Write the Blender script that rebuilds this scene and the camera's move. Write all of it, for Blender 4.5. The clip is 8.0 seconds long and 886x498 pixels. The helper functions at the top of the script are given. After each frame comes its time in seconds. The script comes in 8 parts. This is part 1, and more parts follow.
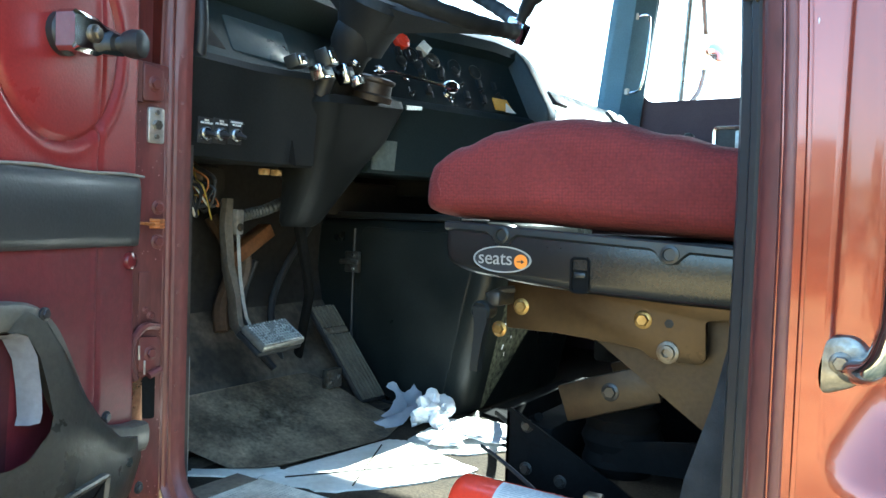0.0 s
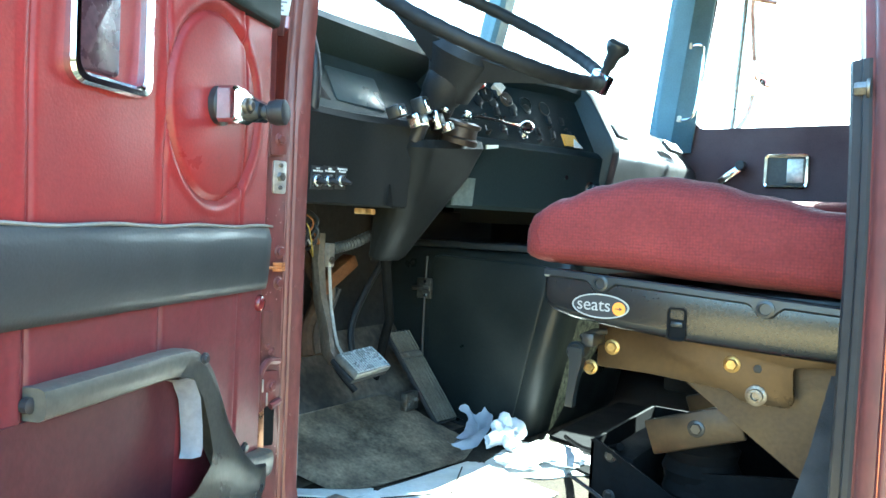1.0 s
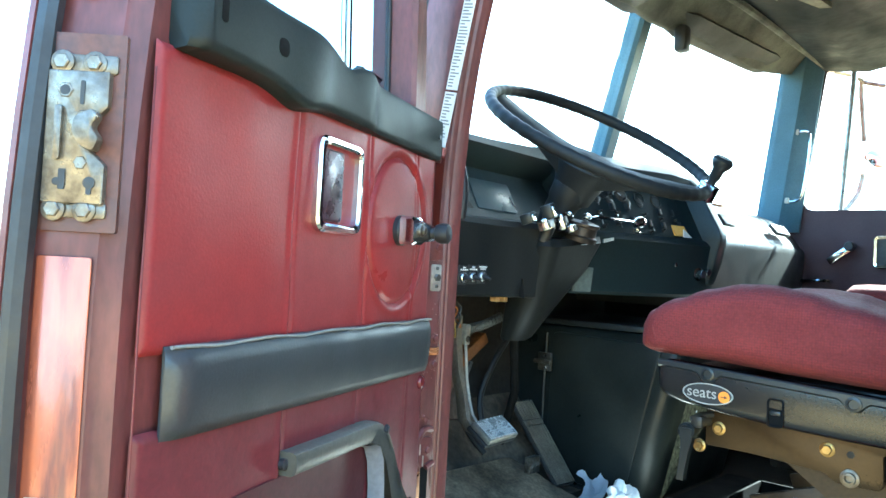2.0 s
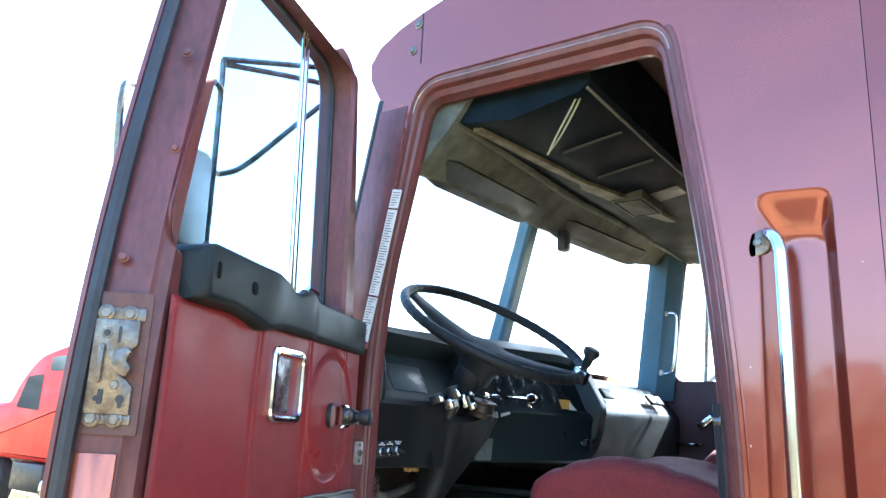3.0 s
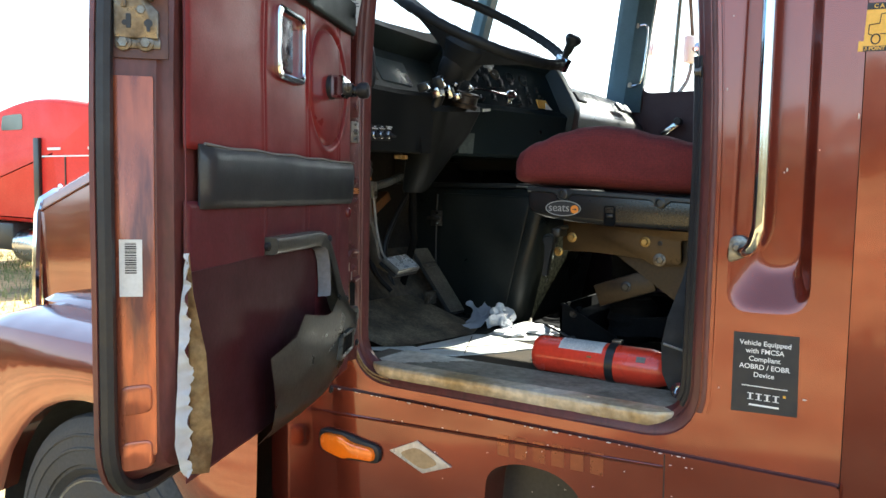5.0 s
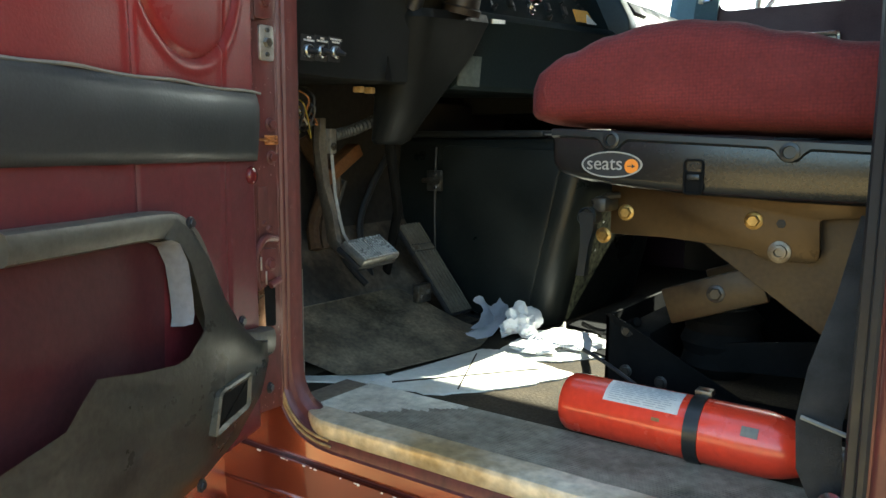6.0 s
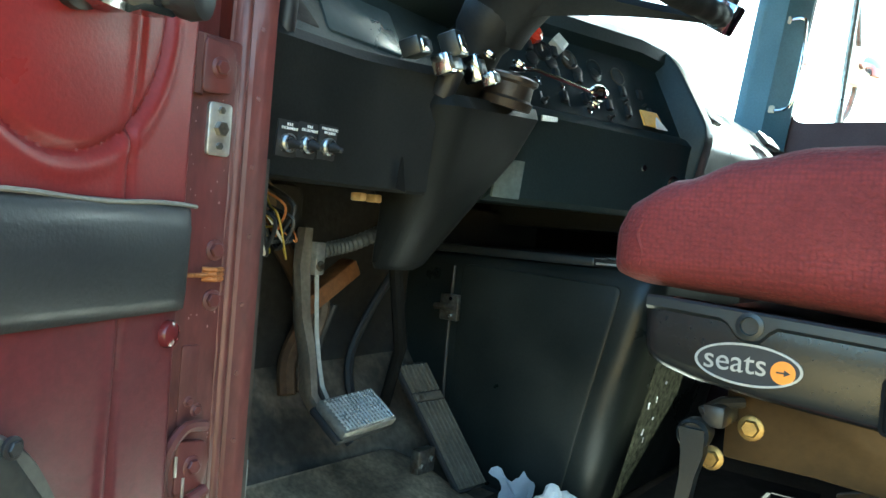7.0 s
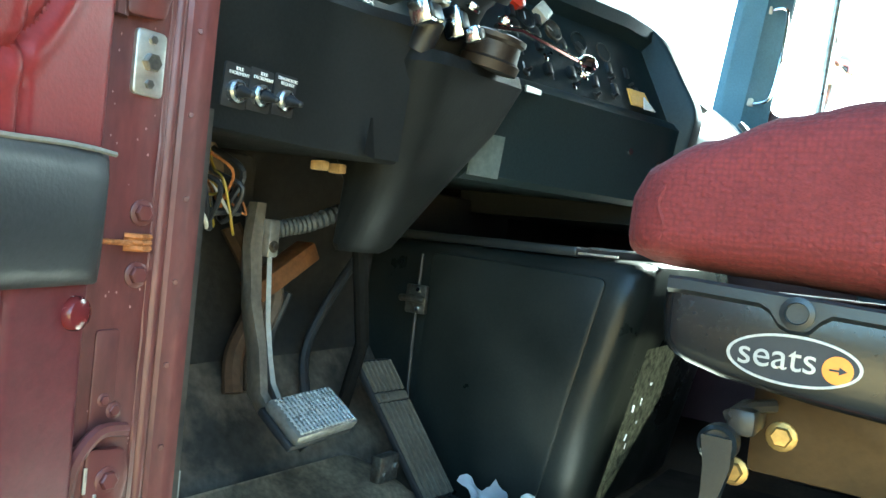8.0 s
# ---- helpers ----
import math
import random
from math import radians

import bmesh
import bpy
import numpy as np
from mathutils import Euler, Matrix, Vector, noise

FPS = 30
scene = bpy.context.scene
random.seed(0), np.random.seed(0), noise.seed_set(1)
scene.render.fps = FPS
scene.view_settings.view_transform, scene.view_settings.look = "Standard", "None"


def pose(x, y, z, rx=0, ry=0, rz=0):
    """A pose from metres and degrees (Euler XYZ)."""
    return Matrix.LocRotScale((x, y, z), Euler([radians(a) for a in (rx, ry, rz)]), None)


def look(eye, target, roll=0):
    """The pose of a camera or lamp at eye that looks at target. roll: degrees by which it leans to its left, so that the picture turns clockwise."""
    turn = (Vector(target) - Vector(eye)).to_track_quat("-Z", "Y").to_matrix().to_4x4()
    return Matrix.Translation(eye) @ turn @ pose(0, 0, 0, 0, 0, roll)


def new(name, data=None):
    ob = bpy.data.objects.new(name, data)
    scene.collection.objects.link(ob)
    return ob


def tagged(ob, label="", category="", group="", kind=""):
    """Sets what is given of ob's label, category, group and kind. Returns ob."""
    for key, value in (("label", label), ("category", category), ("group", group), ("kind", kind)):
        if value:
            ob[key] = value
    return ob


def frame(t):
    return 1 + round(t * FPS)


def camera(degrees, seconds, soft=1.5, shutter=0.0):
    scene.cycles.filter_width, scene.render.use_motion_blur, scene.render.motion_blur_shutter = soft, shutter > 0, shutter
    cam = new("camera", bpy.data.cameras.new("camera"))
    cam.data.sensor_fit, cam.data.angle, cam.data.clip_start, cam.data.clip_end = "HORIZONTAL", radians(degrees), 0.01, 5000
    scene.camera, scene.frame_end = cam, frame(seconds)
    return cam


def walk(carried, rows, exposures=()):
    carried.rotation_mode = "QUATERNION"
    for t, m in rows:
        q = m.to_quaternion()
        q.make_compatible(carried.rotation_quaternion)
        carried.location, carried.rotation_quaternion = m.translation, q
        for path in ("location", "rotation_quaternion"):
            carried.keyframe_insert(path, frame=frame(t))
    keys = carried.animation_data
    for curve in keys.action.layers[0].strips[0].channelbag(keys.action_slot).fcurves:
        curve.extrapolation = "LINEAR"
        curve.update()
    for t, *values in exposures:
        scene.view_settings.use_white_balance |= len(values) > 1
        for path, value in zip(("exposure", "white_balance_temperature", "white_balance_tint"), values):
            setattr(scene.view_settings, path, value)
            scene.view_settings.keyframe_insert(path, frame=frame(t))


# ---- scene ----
cam = camera(61.1, 8.0)
PATH = [
    (0, (1.014, -0.759, 1.728), (-0.051, 0.932, 1.653), 1.9),
    (0.5, (0.854, -0.849, 1.743), (-0.252, 0.816, 1.67), 1.5),
    (1, (0.952, -0.909, 1.796), (-0.16, 0.751, 1.725), 2.5),
    (1.5, (1.059, -0.985, 1.841), (-0.205, 0.564, 1.778), 1.9),
    (1.7, (1.056, -1.049, 1.854), (-0.256, 0.46, 1.818), 2.8),
    (2.8, (1.188, -1.418, 1.926), (-0.066, 0.085, 2.335), 2.9),
    (3, (1.279, -1.45, 1.921), (0.141, 0.126, 2.392), 2.7),
    (3.5, (1.368, -1.573, 1.857), (0.303, 0.091, 2.168), 1.6),
    (4, (1.3, -1.721, 1.76), (0.288, 0.004, 1.769), 2.2),
    (4.5, (1.271, -1.768, 1.737), (0.255, -0.047, 1.661), 2.6),
    (4.7, (1.261, -1.717, 1.727), (0.231, -0.006, 1.627), 2.4),
    (5.8, (1.107, -0.963, 1.696), (-0.01, 0.674, 1.423), -2.3),
    (6, (0.95, -0.841, 1.696), (-0.201, 0.773, 1.432), 0.3),
    (6.2, (0.833, -0.732, 1.74), (-0.36, 0.864, 1.56), -1.2),
    (6.5, (0.749, -0.628, 1.758), (-0.45, 0.967, 1.62), -2.2),
    (7, (0.676, -0.505, 1.776), (-0.505, 1.108, 1.722), 4.7),
    (7.5, (0.665, -0.481, 1.786), (-0.456, 1.174, 1.721), 5.9),
    (8, (0.583, -0.406, 1.743), (-0.505, 1.271, 1.702), 5.9),
]
EXPOSURES = [(0, 3.35, 5500, -8), (0.5, 3.98, 5400, -12), (1.0, 4.2, 5350, -14), (1.7, 3.92, 5300, -14), (3, 3.05, 5250, 2), (3.5, 2.55, 5450, 6), (4, 2.25, 6000, 6), (4.7, 2.2, 6300, 4), (6, 2.7, 6700, -6), (6.5, 3.1, 6100, -10), (7, 3.42, 5800, -16), (7.5, 3.74, 5650, -18), (8, 3.97, 5650, -18)]
walk(cam, [(t, look(eye, target, roll)) for t, eye, target, roll in PATH], EXPOSURES)

# ---- world and sun ----
SUN = Vector((0.115, 0.757, 0.652)).normalized()
world = bpy.data.worlds.new("sky")
scene.world = world
world.use_nodes = True
wn = world.node_tree.nodes
sky = wn.new("ShaderNodeTexSky")
sky.sky_type = "NISHITA"
sky.sun_disc = False
sky.sun_elevation = math.asin(SUN.z)
sky.sun_rotation = math.atan2(SUN.x, SUN.y)
sky.dust_density = 2.0
wn["Background"].inputs[1].default_value = 0.15
world.node_tree.links.new(sky.outputs[0], wn["Background"].inputs[0])
sun_data = bpy.data.lights.new("sun", "SUN")
sun_data.energy = 5.0
sun_data.angle = radians(0.5)
sun_data.color = (1.0, 0.95, 0.87)
sun = new("sun", sun_data)
sun.matrix_world = look((0, 0, 20), Vector((0, 0, 20)) - SUN)


# ---- materials ----
def mat(name, col, rough=0.5, metal=0.0, var=0.25, scale=6.0, fine=60.0, bump=0.15, coat=0.0, col2=None, patch=0.5,
        spec=0.5, sheen=0.0, rvar=0.15, dist=0.002, wave=0.0, stretch=None):
    """A surface with variation at two scales: broad patches towards col2 and a fine grain with relief."""
    m = bpy.data.materials.new(name)
    m.use_nodes = True
    t = m.node_tree
    n, l = t.nodes, t.links
    b = n["Principled BSDF"]
    tc = n.new("ShaderNodeTexCoord")
    big = n.new("ShaderNodeTexNoise")
    big.inputs["Scale"].default_value = scale
    big.inputs["Detail"].default_value = 6
    big.inputs["Roughness"].default_value = 0.62
    small = n.new("ShaderNodeTexNoise")
    small.inputs["Scale"].default_value = fine
    small.inputs["Detail"].default_value = 4
    src = tc.outputs["Object"]
    if stretch:
        mp = n.new("ShaderNodeMapping")
        mp.inputs["Scale"].default_value = stretch
        l.new(src, mp.inputs["Vector"])
        src = mp.outputs["Vector"]
    for k in (big, small):
        l.new(src, k.inputs["Vector"])
    ramp = n.new("ShaderNodeMapRange")
    ramp.inputs["From Min"].default_value = 0.5 - 0.25 * (1.2 - patch)
    ramp.inputs["From Max"].default_value = 0.5 + 0.35 * (1.2 - patch)
    l.new(big.outputs["Fac"], ramp.inputs["Value"])
    mix = n.new("ShaderNodeMix")
    mix.data_type = "RGBA"
    mix.inputs["A"].default_value = (*col, 1)
    mix.inputs["B"].default_value = (*(col2 or [c * (1 - var) for c in col]), 1)
    l.new(ramp.outputs["Result"], mix.inputs["Factor"])
    hsv = n.new("ShaderNodeHueSaturation")
    l.new(mix.outputs["Result"], hsv.inputs["Color"])
    vr = n.new("ShaderNodeMapRange")
    vr.inputs["From Min"].default_value, vr.inputs["From Max"].default_value = 0.3, 0.7
    vr.inputs["To Min"].default_value, vr.inputs["To Max"].default_value = 1 - var * 0.5, 1 + var * 0.5
    l.new(small.outputs["Fac"], vr.inputs["Value"])
    l.new(vr.outputs["Result"], hsv.inputs["Value"])
    l.new(hsv.outputs["Color"], b.inputs["Base Color"])
    rr = n.new("ShaderNodeMapRange")
    rr.inputs["From Min"].default_value, rr.inputs["From Max"].default_value = 0.3, 0.7
    rr.inputs["To Min"].default_value, rr.inputs["To Max"].default_value = max(0.02, rough - rvar), min(1, rough + rvar)
    l.new(big.outputs["Fac"], rr.inputs["Value"])
    l.new(rr.outputs["Result"], b.inputs["Roughness"])
    b.inputs["Metallic"].default_value = metal
    b.inputs["Specular IOR Level"].default_value = spec
    b.inputs["Coat Weight"].default_value = coat
    b.inputs["Coat Roughness"].default_value = 0.06
    b.inputs["Sheen Weight"].default_value = sheen
    if bump:
        bp = n.new("ShaderNodeBump")
        bp.inputs["Strength"].default_value = bump
        bp.inputs["Distance"].default_value = dist
        l.new(small.outputs["Fac"], bp.inputs["Height"])
        if wave:
            wv = n.new("ShaderNodeBump")
            wv.inputs["Strength"].default_value = 1.0
            wv.inputs["Distance"].default_value = wave
            soft = n.new("ShaderNodeTexNoise")
            soft.inputs["Scale"].default_value = 3.2
            soft.inputs["Detail"].default_value = 1.0
            l.new(tc.outputs["Object"], soft.inputs["Vector"])
            l.new(soft.outputs["Fac"], wv.inputs["Height"])
            l.new(wv.outputs["Normal"], bp.inputs["Normal"])
        l.new(bp.outputs["Normal"], b.inputs["Normal"])
    return m


def glass_mat(name, col=(1, 1, 1), rough=0.02):
    """A thin pane: clear, with a mirror gloss that grows at grazing angles."""
    m = bpy.data.materials.new(name)
    m.use_nodes = True
    n, l = m.node_tree.nodes, m.node_tree.links
    n.remove(n["Principled BSDF"])
    t, g, x = n.new("ShaderNodeBsdfTransparent"), n.new("ShaderNodeBsdfGlossy"), n.new("ShaderNodeMixShader")
    f, pw, mr = n.new("ShaderNodeLayerWeight"), n.new("ShaderNodeMath"), n.new("ShaderNodeMapRange")
    t.inputs["Color"].default_value = (*col, 1)
    g.inputs["Roughness"].default_value = rough
    f.inputs["Blend"].default_value = 0.5
    pw.operation = "POWER"
    pw.inputs[1].default_value = 4.0
    l.new(f.outputs["Facing"], pw.inputs[0])
    l.new(pw.outputs[0], mr.inputs["Value"])
    mr.inputs["To Min"].default_value, mr.inputs["To Max"].default_value = 0.02, 0.75
    l.new(mr.outputs["Result"], x.inputs[0])
    l.new(t.outputs[0], x.inputs[1])
    l.new(g.outputs[0], x.inputs[2])
    l.new(x.outputs[0], n["Material Output"].inputs["Surface"])
    return m


PAINT = mat("maroon_metallic_paint", (0.200, 0.036, 0.020), 0.24, 0.66, 0.08, 2.5, 60, 0.003, coat=1.0, rvar=0.04, wave=0.012)
JAMB = mat("worn_jamb_paint", (0.122, 0.031, 0.029), 0.48, 0.12, 0.35, 14.0, 110, 0.3, coat=0.14, col2=(0.070, 0.023, 0.020), patch=0.7, dist=0.0012, stretch=(1, 1, 0.35))
PRIMER = mat("chipped_pale_primer", (0.34, 0.20, 0.18), 0.6, 0.0, 0.3, 60.0, 200, 0.1)
# Worn streaks, with the ground's orange reflection put into the colour
EDGEPAINT = mat("worn_reflective_orange_edge", (0.42, 0.115, 0.055), 0.28, 0.45, 0.25, 22.0, 90, 0.08, col2=(0.11, 0.04, 0.035), patch=0.85, coat=0.5, stretch=(1, 1, 0.16))
REDVINYL = mat("red_door_vinyl", (0.208, 0.020, 0.020), 0.42, 0.0, 0.18, 5.0, 260, 0.25, col2=(0.14, 0.020, 0.023), patch=0.35, dist=0.001, spec=0.32)
DARKRED = mat("red_hardboard", (0.105, 0.014, 0.019), 0.5, 0.0, 0.3, 5.0, 120, 0.2)
BLACKVINYL = mat("black_vinyl", (0.028, 0.031, 0.034), 0.42, 0.0, 0.25, 5.0, 240, 0.3, dist=0.001)
BLACKPLASTIC = mat("black_moulded_plastic", (0.014, 0.0165, 0.0175), 0.36, 0.0, 0.2, 3.0, 300, 0.25, col2=(0.018, 0.020, 0.020), dist=0.0008, rvar=0.05)
BELTPAD = mat("worn_black_belt_plastic", (0.010, 0.0135, 0.0145), 0.42, 0.0, 0.2, 4.0, 300, 0.15, col2=(0.014, 0.018, 0.018), dist=0.0008, spec=0.16)
# Bluer than the lower dash: blue glare haze is put into its colour
DASHTOP = mat("hazed_slate_dash_plastic", (0.0125, 0.021, 0.024), 0.44, 0.0, 0.3, 5.0, 260, 0.3, col2=(0.020, 0.029, 0.031), spec=0.25, dist=0.001)
DASH = mat("dark_dash_plastic", (0.0065, 0.0075, 0.0078), 0.46, 0.0, 0.3, 5.0, 260, 0.3, col2=(0.013, 0.0135, 0.013), spec=0.2, dist=0.001)
GREYDUST = mat("dusty_grey_plastic", (0.13, 0.14, 0.14), 0.6, 0.0, 0.3, 7.0, 150, 0.2, col2=(0.22, 0.20, 0.16))
POCKET = mat("scuffed_grey_pocket_plastic", (0.056, 0.054, 0.046), 0.36, 0.0, 0.35, 7.0, 120, 0.2, col2=(0.105, 0.098, 0.078), patch=0.6)
COVER = mat("black_engine_cover_plastic", (0.0075, 0.0100, 0.0100), 0.36, 0.0, 0.3, 5.0, 220, 0.3, col2=(0.022, 0.025, 0.023), patch=0.45, dist=0.0008, spec=0.3)
RUBBER = mat("black_rubber", (0.016, 0.016, 0.018), 0.5, 0.0, 0.3, 12.0, 120, 0.2)
CHROME = mat("chrome", (0.70, 0.71, 0.72), 0.10, 1.0, 0.1, 8.0, 120, 0.02, rvar=0.05)
STEEL = mat("dull_steel", (0.22, 0.21, 0.19), 0.42, 0.9, 0.4, 30.0, 160, 0.25, col2=(0.11, 0.085, 0.06), patch=0.7)
LATCH = mat("oiled_latch_steel", (0.20, 0.178, 0.148), 0.36, 0.6, 0.35, 45.0, 160, 0.25, col2=(0.085, 0.064, 0.045), patch=0.6)
ARMSTEEL = mat("brown_dusty_arm_steel", (0.024, 0.0165, 0.0095), 0.45, 0.4, 0.4, 8.0, 120, 0.2, col2=(0.052, 0.033, 0.015))
# Shade under the seat and in slots is put into this near-black paint
MATTBLACK = mat("shaded_matt_black_paint", (0.008, 0.008, 0.008), 0.85, 0.0, 0.3, 9.0, 120, 0.2, spec=0.08)
WHEELBLACK = mat("worn_black_wheel_plastic", (0.012, 0.013, 0.014), 0.6, 0.0, 0.3, 6.0, 200, 0.2, spec=0.3)
ALU = mat("worn_aluminium", (0.60, 0.58, 0.54), 0.42, 0.8, 0.4, 9.0, 90, 0.25, col2=(0.36, 0.32, 0.26))
COPPER = mat("worn_bare_copper_steel", (0.40, 0.22, 0.12), 0.35, 0.8, 0.4, 25.0, 120, 0.25, col2=(0.16, 0.07, 0.05), patch=0.6)
RUST = mat("rusty_steel", (0.42, 0.15, 0.04), 0.75, 0.2, 0.5, 40.0, 200, 0.5)
BRASS = mat("yellow_zinc_bolt", (0.50, 0.33, 0.12), 0.42, 0.9, 0.3, 40.0, 200, 0.2)
SEATCLOTH = mat("burgundy_seat_cloth", (0.165, 0.017, 0.016), 0.9, 0.0, 0.35, 5.0, 210, 0.9, col2=(0.105, 0.014, 0.014), sheen=0.02, dist=0.002)
def weave(m, scale):
    """Adds a regular woven dot to a cloth: a little lighter and raised at each dot."""
    n, l = m.node_tree.nodes, m.node_tree.links
    hsv, bp = n["Hue/Saturation/Value"], n["Bump"]
    tc = n["Texture Coordinate"]
    v = n.new("ShaderNodeTexVoronoi")
    v.inputs["Scale"].default_value = scale
    v.inputs["Randomness"].default_value = 0.12
    l.new(tc.outputs["Object"], v.inputs["Vector"])
    r = n.new("ShaderNodeMapRange")
    r.inputs["From Min"].default_value, r.inputs["From Max"].default_value = 0.15, 0.6
    r.inputs["To Min"].default_value, r.inputs["To Max"].default_value = 1.13, 0.89
    l.new(v.outputs["Distance"], r.inputs["Value"])
    k = n.new("ShaderNodeMath")
    k.operation = "MULTIPLY"
    l.new(hsv.inputs["Value"].links[0].from_socket, k.inputs[0])
    l.new(r.outputs["Result"], k.inputs[1])
    l.new(k.outputs[0], hsv.inputs["Value"])
    b2 = n.new("ShaderNodeBump")
    b2.inputs["Strength"].default_value = 0.5
    b2.inputs["Distance"].default_value = 0.0015
    l.new(r.outputs["Result"], b2.inputs["Height"])
    l.new(b2.outputs["Normal"], bp.inputs["Normal"])


weave(SEATCLOTH, 210.0)
SEATPLATE = mat("dusty_dark_steel_plate", (0.034, 0.0215, 0.0105), 0.36, 0.5, 0.2, 6.0, 120, 0.15, col2=(0.068, 0.040, 0.015), patch=0.6)
BLACKSTEEL = mat("black_painted_steel", (0.020, 0.020, 0.020), 0.42, 0.1, 0.4, 7.0, 100, 0.15, col2=(0.05, 0.043, 0.034))
MAT = mat("dusty_black_rubber_mat", (0.17, 0.135, 0.095), 0.5, 0.0, 0.6, 11.0, 120, 0.7, col2=(0.48, 0.375, 0.25), patch=0.75)
FLOORPAINT = mat("worn_cab_floor", (0.026, 0.022, 0.017), 0.8, 0.0, 0.6, 14.0, 180, 0.7, col2=(0.065, 0.052, 0.037), patch=0.5, dist=0.002, spec=0.06)
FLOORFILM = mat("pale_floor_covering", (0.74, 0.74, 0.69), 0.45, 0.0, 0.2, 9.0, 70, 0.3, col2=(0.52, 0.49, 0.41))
TREAD = mat("dirt_filled_sill_tread", (0.19, 0.158, 0.118), 0.75, 0.0, 0.45, 6.0, 90, 0.35, col2=(0.23, 0.175, 0.115))
TREADRIB = mat("worn_tread_rib", (0.36, 0.315, 0.25), 0.5, 0.2, 0.5, 7.0, 60, 0.3, col2=(0.16, 0.13, 0.095), patch=0.7)
SILLSTRIP = mat("bare_worn_sill_strip", (0.36, 0.25, 0.125), 0.45, 0.25, 0.5, 4.5, 60, 0.35, col2=(0.72, 0.66, 0.55), patch=0.7)
FIREWALL = mat("dirty_firewall_insulation", (0.013, 0.012, 0.011), 0.8, 0.0, 0.6, 9.0, 60, 0.7, col2=(0.034, 0.028, 0.022), patch=0.6)
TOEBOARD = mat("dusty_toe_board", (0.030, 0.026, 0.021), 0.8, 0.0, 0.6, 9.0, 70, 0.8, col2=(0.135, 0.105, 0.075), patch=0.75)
EXTRED = mat("fire_red_enamel", (0.75, 0.055, 0.025), 0.28, 0.0, 0.15, 6.0, 90, 0.03, coat=0.5)
PAPER = mat("crumpled_white_paper", (0.80, 0.80, 0.80), 0.8, 0.0, 0.1, 14.0, 90, 0.3)
LABELGREY = mat("grey_printed_label", (0.62, 0.60, 0.57), 0.6, 0.0, 0.1, 30.0, 200, 0.05)
INKGREY = mat("grey_ink", (0.16, 0.16, 0.17), 0.6, 0.0, 0.1, 30.0, 200, 0.0)
WHITEINK = mat("white_ink", (0.80, 0.80, 0.78), 0.55, 0.0, 0.08, 30.0, 200, 0.0)
BLACKINK = mat("black_ink", (0.02, 0.02, 0.022), 0.55, 0.0, 0.1, 30.0, 200, 0.0)
YELLOW = mat("caution_yellow_vinyl", (0.74, 0.40, 0.055), 0.5, 0.0, 0.15, 20.0, 200, 0.03)
REDINK = mat("red_ink", (0.62, 0.06, 0.03), 0.55, 0.0, 0.1, 30.0, 200, 0.0)
ORANGE = mat("orange_lens", (1.0, 0.19, 0.010), 0.22, 0.0, 0.1, 20.0, 80, 0.1, coat=0.6)
ORANGEPAINT = mat("orange_dot", (0.90, 0.28, 0.03), 0.45, 0.0, 0.1, 30.0, 200, 0.0)
HEADLINER = mat("olive_headliner_cloth", (0.125, 0.130, 0.100), 0.85, 0.0, 0.35, 9.0, 250, 0.4, col2=(0.052, 0.057, 0.047), patch=0.7)
CEILDARK = mat("brown_ceiling_vinyl", (0.20, 0.125, 0.115), 0.8, 0.0, 0.3, 4.0, 160, 0.4)
# Slate blue, lifted: the blue glare haze is put into it
PILLARBLUE = mat("hazed_slate_blue_trim", (0.085, 0.165, 0.215), 0.5, 0.0, 0.25, 5.0, 200, 0.25)
PASSDASH = mat("grey_green_dash_plastic", (0.014, 0.016, 0.016), 0.42, 0.0, 0.3, 6.0, 200, 0.2, col2=(0.024, 0.026, 0.024))
STRAP = mat("black_webbing", (0.011, 0.011, 0.012), 0.75, 0.0, 0.2, 20.0, 500, 0.4)
CREAM = mat("cream_plastic", (0.66, 0.60, 0.50), 0.45, 0.0, 0.15, 20.0, 200, 0.05)
TAN = mat("torn_tan_backing_board", (0.22, 0.115, 0.040), 0.85, 0.0, 0.5, 20.0, 90, 0.8, col2=(0.48, 0.33, 0.16), patch=0.7)
GROUNDM = mat("dry_grass_and_dirt", (0.56, 0.37, 0.16), 0.95, 0.0, 0.45, 0.8, 9.0, 0.6, col2=(0.13, 0.115, 0.05), patch=0.75, dist=0.05)
GRASS = mat("dry_grass_blades", (0.36, 0.32, 0.14), 0.8, 0.0, 0.4, 0.6, 9.0, 0.0, col2=(0.16, 0.20, 0.06))
TRUCKRED = mat("bright_red_truck_paint", (0.78, 0.045, 0.034), 0.55, 0.0, 0.15, 1.0, 30, 0.03, coat=0.04, spec=0.25)
TANKALU = mat("polished_tank_aluminium", (0.72, 0.72, 0.72), 0.22, 1.0, 0.2, 3.0, 40, 0.05)
TYRE = mat("tyre_rubber", (0.028, 0.027, 0.026), 0.75, 0.0, 0.4, 5.0, 90, 0.4, col2=(0.07, 0.065, 0.058))
DARKGLASS = mat("dark_tinted_glass", (0.03, 0.045, 0.06), 0.05, 0.0, 0.1, 3.0, 20, 0.0, coat=0.5)
MIRROR = mat("mirror_glass", (0.9, 0.9, 0.9), 0.02, 1.0, 0.02, 3.0, 20, 0.0, rvar=0.01)
GLASS = glass_mat("window_glass", (0.93, 0.96, 0.97))
DOORGLASS = glass_mat("tinted_door_glass", (0.72, 0.84, 0.92))
CONCRETE = mat("flecked_dark_mat", (0.24, 0.245, 0.165), 0.5, 0.0, 0.6, 70.0, 260, 0.8, col2=(0.022, 0.024, 0.020), patch=0.7)
